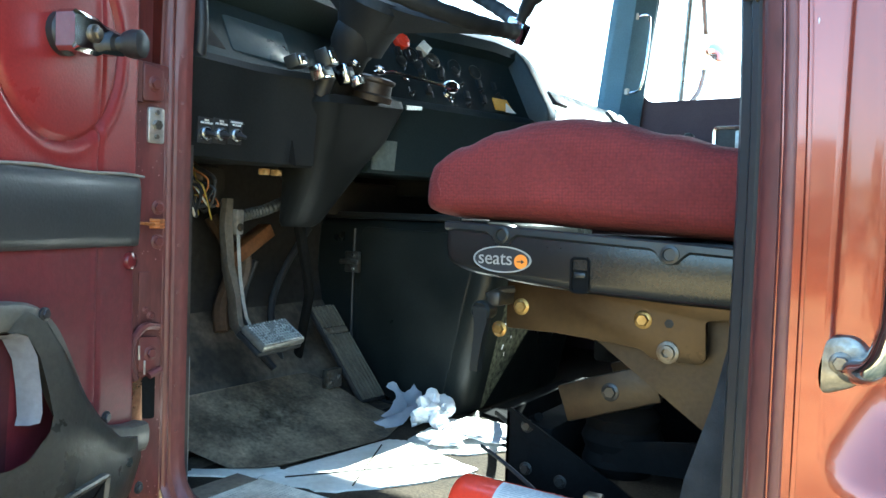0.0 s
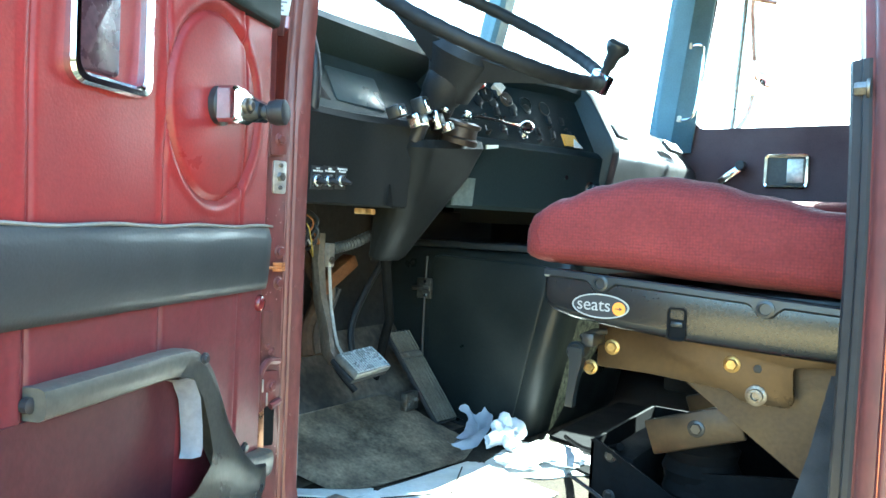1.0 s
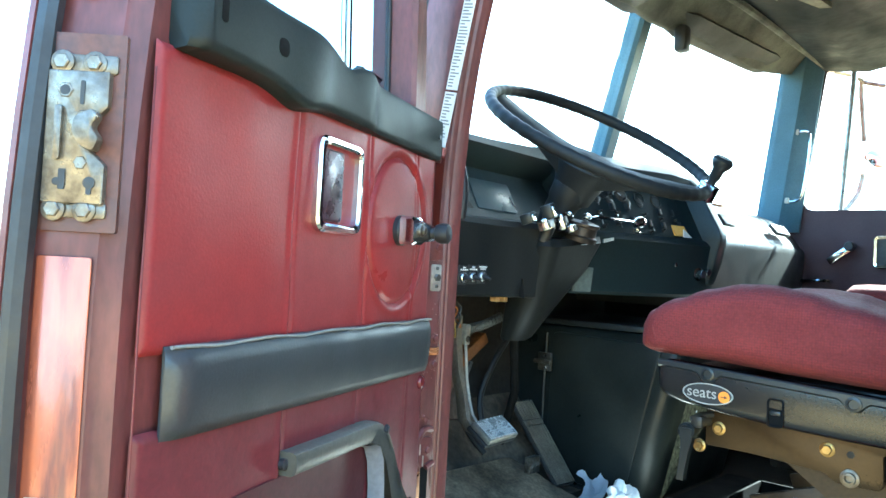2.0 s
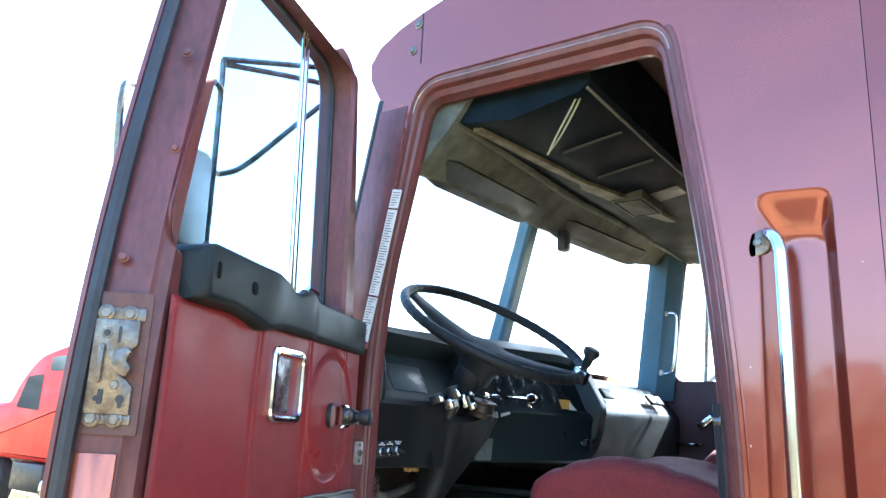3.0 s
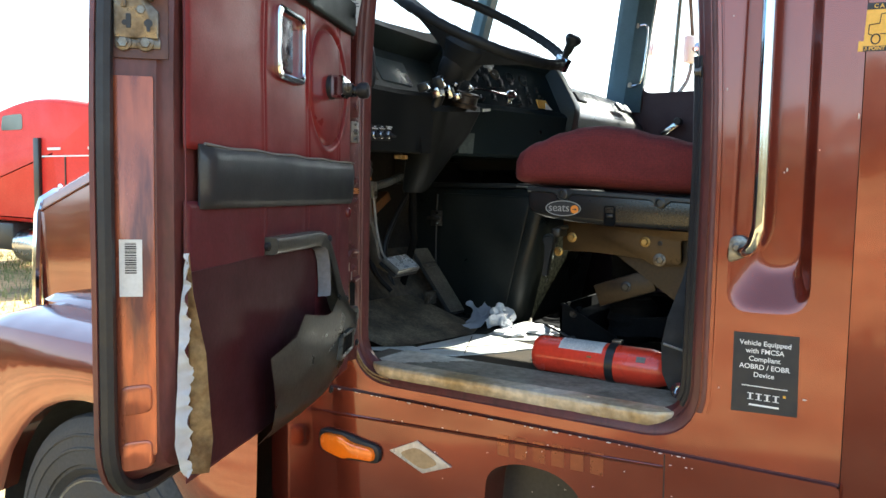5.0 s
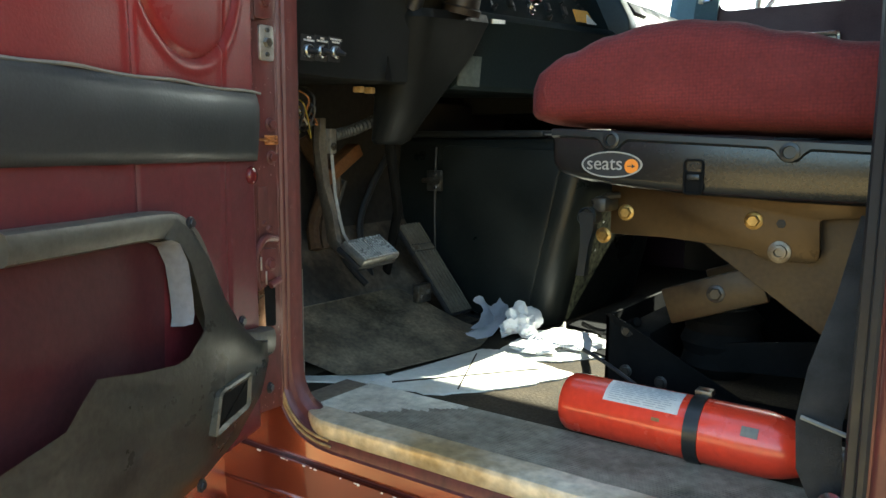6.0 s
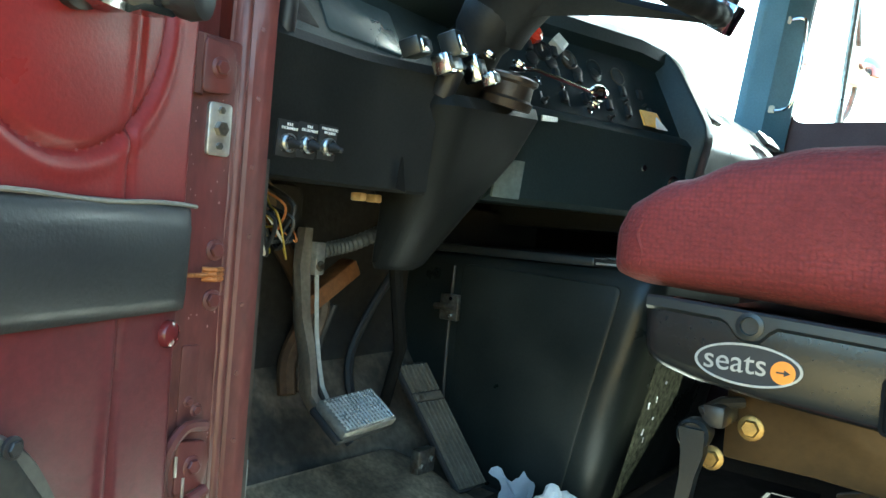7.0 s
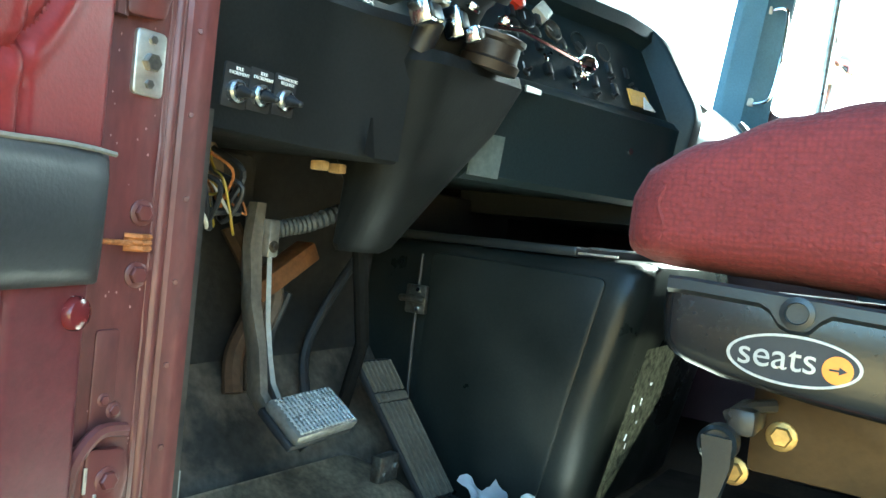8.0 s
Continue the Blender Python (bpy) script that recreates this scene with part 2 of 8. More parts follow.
WIREYEL = mat("yellow_wire", (0.36, 0.24, 0.03), 0.5, 0.0, 0.1)
WIREWHT = mat("cream_wire", (0.62, 0.58, 0.48), 0.5, 0.0, 0.1)
BRACKETTAN = mat("rust_orange_bracket", (0.19, 0.075, 0.024), 0.6, 0.2, 0.4, 20.0, 120, 0.3)
SCREEN = mat("grey_gauge_glass", (0.055, 0.075, 0.082), 0.34, 0.0, 0.2, 6.0, 60, 0.0)


# ---- mesh helpers ----
def bm():
    return bmesh.new()


def part(name, b, material, parent=None, label="", smooth=35):
    """Links a bmesh as one mesh object under a thing or under a part."""
    bmesh.ops.recalc_face_normals(b, faces=b.faces)
    me = bpy.data.meshes.new(name)
    b.to_mesh(me)
    b.free()
    for p in me.polygons:
        p.use_smooth = smooth > 0
    if smooth:
        me.set_sharp_from_angle(angle=radians(smooth))
    me.materials.append(material)
    ob = new(name, me)
    ob.parent = parent
    if label:
        ob["label"] = label
    return ob


def thing(name, label, category, m=None, group=""):
    ob = new(name)
    ob.empty_display_size = 0.05
    if m is not None:
        ob.matrix_world = m
    return tagged(ob, label, category, group)


def settle(ob):
    """Moves a thing's Empty to the middle of its base; its parts stay where they are."""
    kids = [k for k in ob.children_recursive if k.type == "MESH"]
    co = [v.co for k in kids for v in k.data.vertices]
    lo = Vector([min(c[i] for c in co) for i in range(3)])
    hi = Vector([max(c[i] for c in co) for i in range(3)])
    base = Vector(((lo.x + hi.x) / 2, (lo.y + hi.y) / 2, lo.z))
    for me in {k.data for k in kids}:
        me.transform(Matrix.Translation(-base))
    ob.location = base


def box(b, x0, x1, y0, y1, z0, z1, bev=0.0, seg=2, m=None):
    vs = [b.verts.new((x, y, z)) for z in (z0, z1) for y in (y0, y1) for x in (x0, x1)]
    fs = [b.faces.new([vs[i] for i in f]) for f in ((0, 2, 3, 1), (4, 5, 7, 6), (0, 1, 5, 4), (2, 6, 7, 3), (0, 4, 6, 2), (1, 3, 7, 5))]
    if bev:
        es = list({e for f in fs for e in f.edges})
        r = bmesh.ops.bevel(b, geom=es, offset=bev, segments=seg, affect="EDGES", profile=0.5)
        vs = list({v for f in r["faces"] for v in f.verts} | {v for v in vs if v.is_valid})
    if m is not None:
        bmesh.ops.transform(b, matrix=m, verts=[v for v in vs if v.is_valid])
    return vs


def loft(b, rings, closed=True, cap=True):
    rows = [[b.verts.new(p) for p in r] for r in rings]
    n = len(rows[0])
    for p, q in zip(rows, rows[1:]):
        for i in range(n if closed else n - 1):
            j = (i + 1) % n
            b.faces.new((p[i], p[j], q[j], q[i]))
    if cap and closed:
        b.faces.new(rows[0][::-1])
        b.faces.new(rows[-1])
    return rows


def rpoly(pts, r, seg=5):
    """A 2D polygon with rounded corners; r is one radius or one for each corner."""
    out = []
    n = len(pts)
    rs = r if isinstance(r, (list, tuple)) else [r] * n
    for i in range(n):
        p, a, c = Vector(pts[i]), Vector(pts[i - 1]), Vector(pts[(i + 1) % n])
        u, v = (a - p), (c - p)
        k = max(1e-4, min(rs[i], 0.48 * u.length, 0.48 * v.length))
        s, e = p + u.normalized() * k, p + v.normalized() * k
        for j in range(seg + 1):
            t = j / seg
            out.append((s * (1 - t) ** 2 + p * 2 * t * (1 - t) + e * t ** 2))
    return out


def inset(pts, d):
    """A polygon (2D, any turn) moved inwards by d."""
    n = len(pts)
    area = sum(pts[i][0] * pts[(i + 1) % n][1] - pts[(i + 1) % n][0] * pts[i][1] for i in range(n))
    sg = 1 if area > 0 else -1
    out = []
    for i in range(n):
        p, a, c = Vector(pts[i]), Vector(pts[i - 1]), Vector(pts[(i + 1) % n])
        u, v = (p - a).normalized(), (c - p).normalized()
        n1, n2 = Vector((-u.y, u.x)) * sg, Vector((-v.y, v.x)) * sg
        k = n1 + n2
        out.append(p + k * (d / max(0.3, n1.dot(k))))
    return out


def slab(b, pts, place, a0, a1, bev=0.0):
    """A flat plate: a 2D outline between depths a0 and a1; place(p, q, depth) gives the point. bev rounds the rim at a1."""
    rings = [[place(p[0], p[1], a0) for p in pts]]
    if bev:
        sg = 1 if a1 > a0 else -1
        rings.append([place(p[0], p[1], a1 - sg * bev) for p in pts])
        rings.append([place(p[0], p[1], a1 - sg * bev * 0.3) for p in inset(pts, bev * 0.3)])
        rings.append([place(p[0], p[1], a1) for p in inset(pts, bev)])
    else:
        rings.append([place(p[0], p[1], a1) for p in pts])
    loft(b, rings)


def tube(b, path, r, seg=10, closed=False, radii=None):
    pts = [Vector(p) for p in path]
    n = len(pts)
    rings = []
    ref = None
    for i, p in enumerate(pts):
        if closed:
            d = pts[(i + 1) % n] - pts[i - 1]
        else:
            d = pts[min(i + 1, n - 1)] - pts[max(i - 1, 0)]
        d.normalize()
        if ref is None:
            ref = d.orthogonal().normalized()
        s = (ref - d * ref.dot(d)).normalized()
        ref = s
        w = d.cross(s)
        k = radii[i] if radii else r
        rings.append([p + (s * math.cos(a) + w * math.sin(a)) * k for a in (2 * math.pi * j / seg for j in range(seg))])
    if closed:
        rings.append(rings[0])
        rows = [[b.verts.new(q) for q in ring] for ring in rings[:-1]]
        rows.append(rows[0])
        for p, q in zip(rows, rows[1:]):
            for i in range(seg):
                b.faces.new((p[i], p[(i + 1) % seg], q[(i + 1) % seg], q[i]))
    else:
        loft(b, rings)


def curve(pts, n=8):
    """A smooth line through the points."""
    pts = [Vector(p) for p in pts]
    out = []
    for i in range(len(pts) - 1):
        p0, p1, p2, p3 = pts[max(i - 1, 0)], pts[i], pts[i + 1], pts[min(i + 2, len(pts) - 1)]
        for j in range(n):
            t = j / n
            out.append(0.5 * ((2 * p1) + (p2 - p0) * t + (2 * p0 - 5 * p1 + 4 * p2 - p3) * t * t + (3 * p1 - p0 - 3 * p2 + p3) * t ** 3))
    out.append(pts[-1])
    return out


def curve2(pts, n=8):
    """A smooth line through points of a plane."""
    return [(p.x, p.y) for p in curve([(a, c, 0) for a, c in pts], n)]


def lathe(b, prof, m, seg=24):
    """A turned form: prof is (radius, height) along the matrix's z."""
    loft(b, [[m @ Vector((max(r, 1e-4) * math.cos(a), max(r, 1e-4) * math.sin(a), h)) for a in (2 * math.pi * j / seg for j in range(seg))] for r, h in prof])


def aim(p, d):
    """A matrix at p whose z looks along d."""
    return Matrix.Translation(p) @ Vector(d).to_track_quat("Z", "Y").to_matrix().to_4x4()


def bolt(p, d, r, material, parent, name="bolt", h=None, washer=True):
    b = bm()
    h = h or r * 0.8
    m = aim(p, d)
    if washer:
        lathe(b, [(r * 1.45, -0.002), (r * 1.45, r * 0.12), (r * 1.3, r * 0.22)], m, 16)
    lathe(b, [(r, 0), (r, h * 0.8), (r * 0.86, h)], m, 6)
    return part(name, b, material, parent)


def fill(b, outer, holes, place):
    """A sheet with holes."""
    es = []
    for loop in (outer, *holes):
        vs = [b.verts.new(place(p[0], p[1])) for p in loop]
        es += [b.edges.new((vs[i], vs[(i + 1) % len(vs)])) for i in range(len(vs))]
    bmesh.ops.triangle_fill(b, use_beauty=True, use_dissolve=False, edges=es)


def text(name, body, size, m, material, parent, align="CENTER", bold=0.0):
    c = bpy.data.curves.new(name, "FONT")
    c.body, c.size, c.align_x, c.align_y, c.extrude = body, size, align, "CENTER", 0.0004
    c.offset = bold
    tmp = new(name + "_tmp", c)
    bpy.context.view_layer.update()
    me = bpy.data.meshes.new_from_object(tmp.evaluated_get(bpy.context.evaluated_depsgraph_get()))
    bpy.data.objects.remove(tmp)
    bpy.data.curves.remove(c)
    me.materials.clear()
    me.materials.append(material)
    me.transform(m)
    ob = new(name, me)
    ob.parent = parent
    return ob


# ---- ground ----
b = bm()
ext = [-600, -250, -120] + [-60 + 4 * i for i in range(31)] + [120, 250, 600]
grid = [[b.verts.new((x, y, 0.05 * noise.noise(Vector((x * 0.2, y * 0.2, 0))) - 0.03)) for x in ext] for y in ext]
for r, q in zip(grid, grid[1:]):
    for i in range(len(ext) - 1):
        b.faces.new((r[i], r[i + 1], q[i + 1], q[i]))
tagged(part("ground", b, GROUNDM), "dry tan grass and dirt truck yard", "ground", kind="structure")


# ---- distance behind the camera and round the yard ----
def mirrored_trees():
    """A low dark belt of woods out of view, added for the paint to mirror."""
    rnd = random.Random(17)
    b = bm()
    for k in range(260):
        a = 2 * math.pi * k / 260 + rnd.uniform(-0.01, 0.01)
        if -0.25 < math.cos(a - 2.05) - 0.75:
            continue
        near = math.sin(a) < -0.35
        r = rnd.uniform(20, 26) if near else rnd.uniform(62, 85)
        h, w = (rnd.uniform(2.6, 4.4), rnd.uniform(0.9, 1.6)) if near else (rnd.uniform(5.0, 9.0), rnd.uniform(2.2, 4.0))
        x, y = r * math.cos(a), r * math.sin(a)
        for j in range(13):
            p = Vector((x + rnd.uniform(-w, w), y + rnd.uniform(-w, w), h * rnd.uniform(0.04, 0.9)))
            s = rnd.uniform(0.4, 0.8) if near else rnd.uniform(0.8, 1.7)
            for i in range(10 if near else 7):
                q = p + Vector((rnd.uniform(-s, s), rnd.uniform(-s, s), rnd.uniform(-s, s) * 0.8))
                u = Vector((rnd.uniform(-1, 1), rnd.uniform(-1, 1), rnd.uniform(-1, 1))).normalized() * s * 0.6
                v = u.orthogonal().normalized() * s * 0.5
                b.faces.new([b.verts.new(c) for c in (q + u, q + v, q - u, q - v)])
    tagged(part("far_woods", b, mat("dark_foliage", (0.17, 0.165, 0.10), 0.8, 0, 0.4, 0.3, 3, 0, col2=(0.24, 0.20, 0.13)), smooth=0), "unseen dark belt of woods added for the paint's reflections", "trees", kind="stuff")


mirrored_trees()

# ---- the truck's cab: shell, glass, hood, fender, wheel ----
OPEN = [(0.0, 1.205), (0.004, 2.15), (0.115, 2.835), (0.80, 2.825), (0.905, 2.08), (0.905, 1.205)]
OPEN_R = [0.13, 0.25, 0.09, 0.08, 0.5, 0.12]
RECESS = [(0.945, 1.485), (0.957, 2.39), (1.092, 2.385), (1.096, 1.49)]
RECESS_R = [0.05, 0.03, 0.03, 0.05]
# Its rear edge is out of view, set forward to limit the sun
PWIN = [(0.13, 2.19), (0.205, 2.765), (0.70, 2.765), (0.73, 2.19)]

truck = thing("semi_truck", "maroon conventional semi truck cab with weathered glossy paint", "truck")


INNER = [(0.020, 1.251), (0.022, 2.15), (0.138, 2.775), (0.765, 2.765), (0.868, 2.08), (0.862, 1.251)]


def opening(d):
    f = d / 0.047
    return rpoly([Vector(p).lerp(Vector(q), f) for p, q in zip(OPEN, INNER)], [max(0.02, r - 0.9 * d) for r in OPEN_R], 8)


def side_skin():
    front = [(-0.42, 1.1815), (-0.42, 2.0), (-0.20, 2.09), (-0.13, 2.14), (0.0, 2.79), (-0.045, 2.87), (-0.05, 2.92), (-0.02, 2.965), (0.05, 3.005), (0.12, 3.03), (0.45, 3.13), (0.75, 3.22), (1.162, 3.36), (1.162, 1.1815)]
    b = bm()
    rec = rpoly(RECESS, RECESS_R, 6)
    fill(b, front, [opening(0), rec], lambda p, q: Vector((p, 0, q)))
    part("side_panel", b, PAINT, truck)
    # the pressed pocket behind the grab handle
    b = bm()
    rings = [[Vector((p[0], 0, p[1])) for p in rec]]
    deep = [(1.000, 1.575), (1.004, 2.300), (1.070, 2.296), (1.070, 1.580)]
    for f, y in ((0.04, 0.0006), (0.10, 0.002), (0.18, 0.005), (0.30, 0.0105), (0.50, 0.019), (0.68, 0.0265), (0.80, 0.0308), (0.90, 0.0332), (1.0, 0.034)):
        rings.append([Vector((p[0], y, p[1])) for p in rpoly([Vector(p).lerp(Vector(q), f) for p, q in zip(RECESS, deep)], RECESS_R, 6)])
    rings.append([Vector((p[0], 0.034, p[1])) for p in inset(rpoly(deep, RECESS_R, 6), 0.004)])
    rows = loft(b, rings, cap=False)
    b.faces.new(rows[-1])
    part("handle_recess", b, PAINT, truck, smooth=70)
    b = bm()
    rear = [(1.1632, 1.0), (1.1632, 3.362), (1.9, 3.5), (2.9, 3.5), (2.9, 1.0)]
    slab(b, rear, lambda p, q, d: Vector((p, d, q)), 0.06, 0.0, 0.0012)
    part("sleeper_panel", b, PAINT, truck)
    for x, z, w, h in ((1.040, 1.765, 0.0022, 0.004), (1.035, 1.76, 0.0015, 0.002), (1.158, 1.86, 0.0016, 0.006), (1.098, 1.80, 0.001, 0.0016), (0.936, 2.06, 0.001, 0.002), (0.94, 1.33, 0.0012, 0.002), (1.095, 1.33, 0.006, 0.0012), (1.130, 2.24, 0.001, 0.002), (0.93, 1.92, 0.001, 0.003)):
        b = bm()
        yc = 0.033 if 1.0 < x < 1.07 else -0.0002
        slab(b, [(x + w * math.cos(a) * (0.7 + 0.3 * math.sin(5 * a)), z + h * math.sin(a)) for a in (0.3, 1.4, 2.4, 3.4, 4.5, 5.5)], lambda p, q, d: Vector((p, yc - d, q)), 0.0, 0.0006)
        part("paint_chip", b, LABELGREY, truck)
    b = bm()
    box(b, 1.12, 1.22, 0.006, 0.02, 0.9, 3.3)
    part("seam_backing", b, RUBBER, truck)


def door_frame():
    b = bm()
    steps = ((0, 0), (0.003, 0.005), (0.017, 0.008), (0.022, 0.012), (0.026, 0.026), (0.038, 0.032), (0.044, 0.048), (0.047, 0.052), (0.046, 0.066))
    def flange(d, y, back=0.0):
        """One turn of the frame; its front post is shallower and turns back behind its edge."""
        out = []
        for p in opening(d):
            f = max(0.0, min(1.0, (0.16 - p[0]) / 0.10)) * max(0.0, min(1.0, (2.75 - p[1]) / 0.3))
            out.append(Vector((p[0] - back * f, y * (1 - 0.28 * f) + (0.018 * f if back else 0.0), p[1])))
        return out
    loft(b, [flange(d, y) for d, y in steps] + [flange(0.046, 0.0665, 0.030)], cap=False)
    part("door_frame", b, JAMB, truck, "worn maroon door jamb with chipped edges")
    # hinge face of the front jamb: plate, pressed ridge, spot welds
    b = bm()
    box(b, -0.004, 0.017, -0.066, 0.008, 1.262, 1.955, 0.004)
    part("hinge_face", b, JAMB, truck)
    b = bm()
    loft(b, [[Vector((0.012 + dx, y, z)) for dx, y in ((-0.006, 0.004), (0.003, 0.008), (0.0055, 0.012), (0.0055, 0.015), (0.003, 0.019), (-0.004, 0.023))] for z in (1.25, 1.6, 1.92, 2.10)])
    part("jamb_ridge", b, JAMB, truck)
    rnd = random.Random(8)
    for k in range(11):
        bolt((0.0195, 0.030 + rnd.uniform(-0.002, 0.002), 1.30 + 0.075 * k), (1, -0.4, 0), 0.0028, JAMB, truck, "spot_weld", h=0.0015, washer=False)
    b = bm()
    slab(b, rpoly([(-0.042, 1.545), (-0.042, 1.635), (-0.020, 1.635), (-0.020, 1.545)], 0.004, 3), lambda p, q, d: Vector((0.017 + d, p, q)), -0.002, 0.002, 0.001)
    part("pressing", b, JAMB, truck)
    # small chips down to the primer, and a sealer seam beside the ridge
    b = bm()
    for k in range(80):
        y, z = rnd.uniform(-0.062, 0.002), 1.27 + 0.67 * rnd.random() ** 1.3
        r = rnd.uniform(0.0004, 0.0012)
        n = rnd.randint(4, 6)
        slab(b, [(y + r * rnd.uniform(0.5, 1.2) * math.cos(6.283 * j / n), z + r * rnd.uniform(0.6, 2.2) * math.sin(6.283 * j / n)) for j in range(n)], lambda p, q, d: Vector((0.017 + d, p, q)), -0.0004, 0.0003)
    tagged(part("paint_chips", b, PRIMER, truck), kind="stuff")
    b = bm()
    tube(b, [(0.0165 + 0.0008 * math.sin(k * 1.3), 0.0015 + 0.0012 * noise.noise(Vector((k * 0.7, 0, 4))), 1.27 + 0.017 * k) for k in range(40)], 0.0016, 6)
    part("sealer_seam", b, JAMB, truck)
    # rubber weather strip on the inner flange, broken along the sill
    path = [Vector((p[0], 0.050, p[1])) for p in opening(0.044)]
    k = [i for i, p in enumerate(path) if p.x > 0.80 and 1.27 < p.z < 2.03]
    run = [path[i] for i in k]
    b = bm()
    tube(b, run, 0.012, 8)
    part("weather_strip", b, RUBBER, truck)
    b = bm()
    path = [Vector((p[0], 0.034, p[1])) for p in opening(0.033)]
    tube(b, [p for p in path if p.x > 0.80 and 1.27 < p.z < 2.0], 0.008, 8)
    part("weather_strip", b, RUBBER, truck)
    # pressed beads beside the opening's rear edge
    edge = [p for p in opening(0) if p[0] > 0.78 and 1.27 < p[1] < 2.80]
    for off, half, high in ((0.007, 0.0062, 0.0048), (0.0225, 0.003, 0.0024)):
        b = bm()
        loft(b, [[Vector((p[0] + off + half * math.cos(math.pi * k / 6), 0.001 - high * math.sin(math.pi * k / 6), p[1])) for k in range(7)] for p in edge])
        part("pressed_bead", b, JAMB if half > 0.005 else PAINT, truck)
    # thin bright line of bare metal along the drip edge
    b = bm()
    top = [p for p in opening(0.012) if p.y > 2.6]
    tube(b, [Vector((p[0], 0.006, p[1])) for p in top], 0.0011, 6)
    part("drip_edge", b, ALU, truck)
    b = bm()
    for d in (0.010, 0.020):
        tube(b, [Vector((p[0], 0.003, p[1])) for p in opening(d) if p[1] < 1.30 and p[0] < 0.22], 0.0022, 6)
    part("sealant_bead", b, TAN, truck)


def interior_shell():
    b = bm()
    fill(b, [(-0.40, 1.19), (-0.40, 2.02), (-0.04, 2.12), (0.09, 2.8), (0.06, 3.0), (2.4, 3.0), (2.4, 1.19)], [[(p[0] - 0.030 * max(0.0, min(1.0, (0.16 - p[0]) / 0.10)) * max(0.0, min(1.0, (2.75 - p[1]) / 0.3)), p[1]) for p in opening(0.046)]], lambda p, q: Vector((p, 0.067, q)))
    part("inner_side_lining", b, CEILDARK, truck)
    b = bm()
    fill(b, [(-0.40, 1.19), (-0.40, 2.02), (-0.02, 2.14), (0.08, 2.82), (0.06, 3.0), (2.4, 3.0), (2.4, 1.19)], [rpoly(PWIN, 0.05, 6)], lambda p, q: Vector((p, 2.0, q)))
    part("passenger_side_lining", b, mat("maroon_side_trim", (0.055, 0.020, 0.026), 0.6, 0, 0.3, 5, 200, 0.3), truck)
    b = bm()
    fill(b, [(-0.42, 0.9), (-0.42, 2.0), (-0.14, 2.08), (-0.03, 2.14), (0.07, 2.8), (-0.06, 2.94), (0.45, 3.13), (2.9, 3.5), (2.9, 0.9)], [rpoly(PWIN, 0.05, 6)], lambda p, q: Vector((p, 2.06, q)))
    rim = [[Vector((p[0], y, p[1])) for p in rpoly(PWIN, 0.05, 6)] for y in (2.0, 2.06)]
    loft(b, rim, cap=False)
    part("passenger_side_panel", b, PAINT, truck)
    b = bm()
    box(b, 2.4, 2.44, 0.0, 2.06, 1.0, 3.3)
    part("rear_wall", b, CEILDARK, truck)
    b = bm()
    rings = []
    for x, z in ((-0.05, 2.92), (-0.02, 2.965), (0.05, 3.005), (0.12, 3.03), (0.45, 3.13), (0.75, 3.22), (1.162, 3.36), (1.9, 3.5), (2.9, 3.5)):
        rings.append([Vector((x, y, z + 0.12 * (1 - ((y - 1.03) / 1.03) ** 4))) for y in (0, 0.05, 0.15, 0.4, 0.8, 1.2, 1.6, 1.9, 2.0, 2.06)])
    loft(b, rings, closed=False)
    part("roof", b, PAINT, truck)
    # roof front: from the windscreen's head to the roof
    b = bm()
    loft(b, [[Vector((x, y, z)) for y in (0.0, 0.5, 1.0, 1.5, 2.06)] for x, z in ((0.06, 2.79), (0.02, 2.82), (-0.045, 2.87), (-0.05, 2.925))], closed=False)
    loft(b, [[Vector((-0.05, y, 2.92)) for y in (0.0, 0.05, 0.15, 0.4, 0.8, 1.2, 1.6, 1.9, 2.0, 2.06)],
             [Vector((-0.05, y, 2.92 + 0.12 * (1 - ((y - 1.03) / 1.03) ** 4))) for y in (0.0, 0.05, 0.15, 0.4, 0.8, 1.2, 1.6, 1.9, 2.0, 2.06)]], closed=False)
    part("roof_front", b, PAINT, truck)
    for x, z in ((0.100, 2.925), (0.116, 3.0)):
        bolt((x, -0.001, z), (0, -1, 0), 0.009, STEEL, truck, "screw")
    b = bm()
    box(b, 0.128, 0.130, -0.002, 0.004, 2.88, 3.03, m=None)
    part("roof_joint", b, RUBBER, truck)


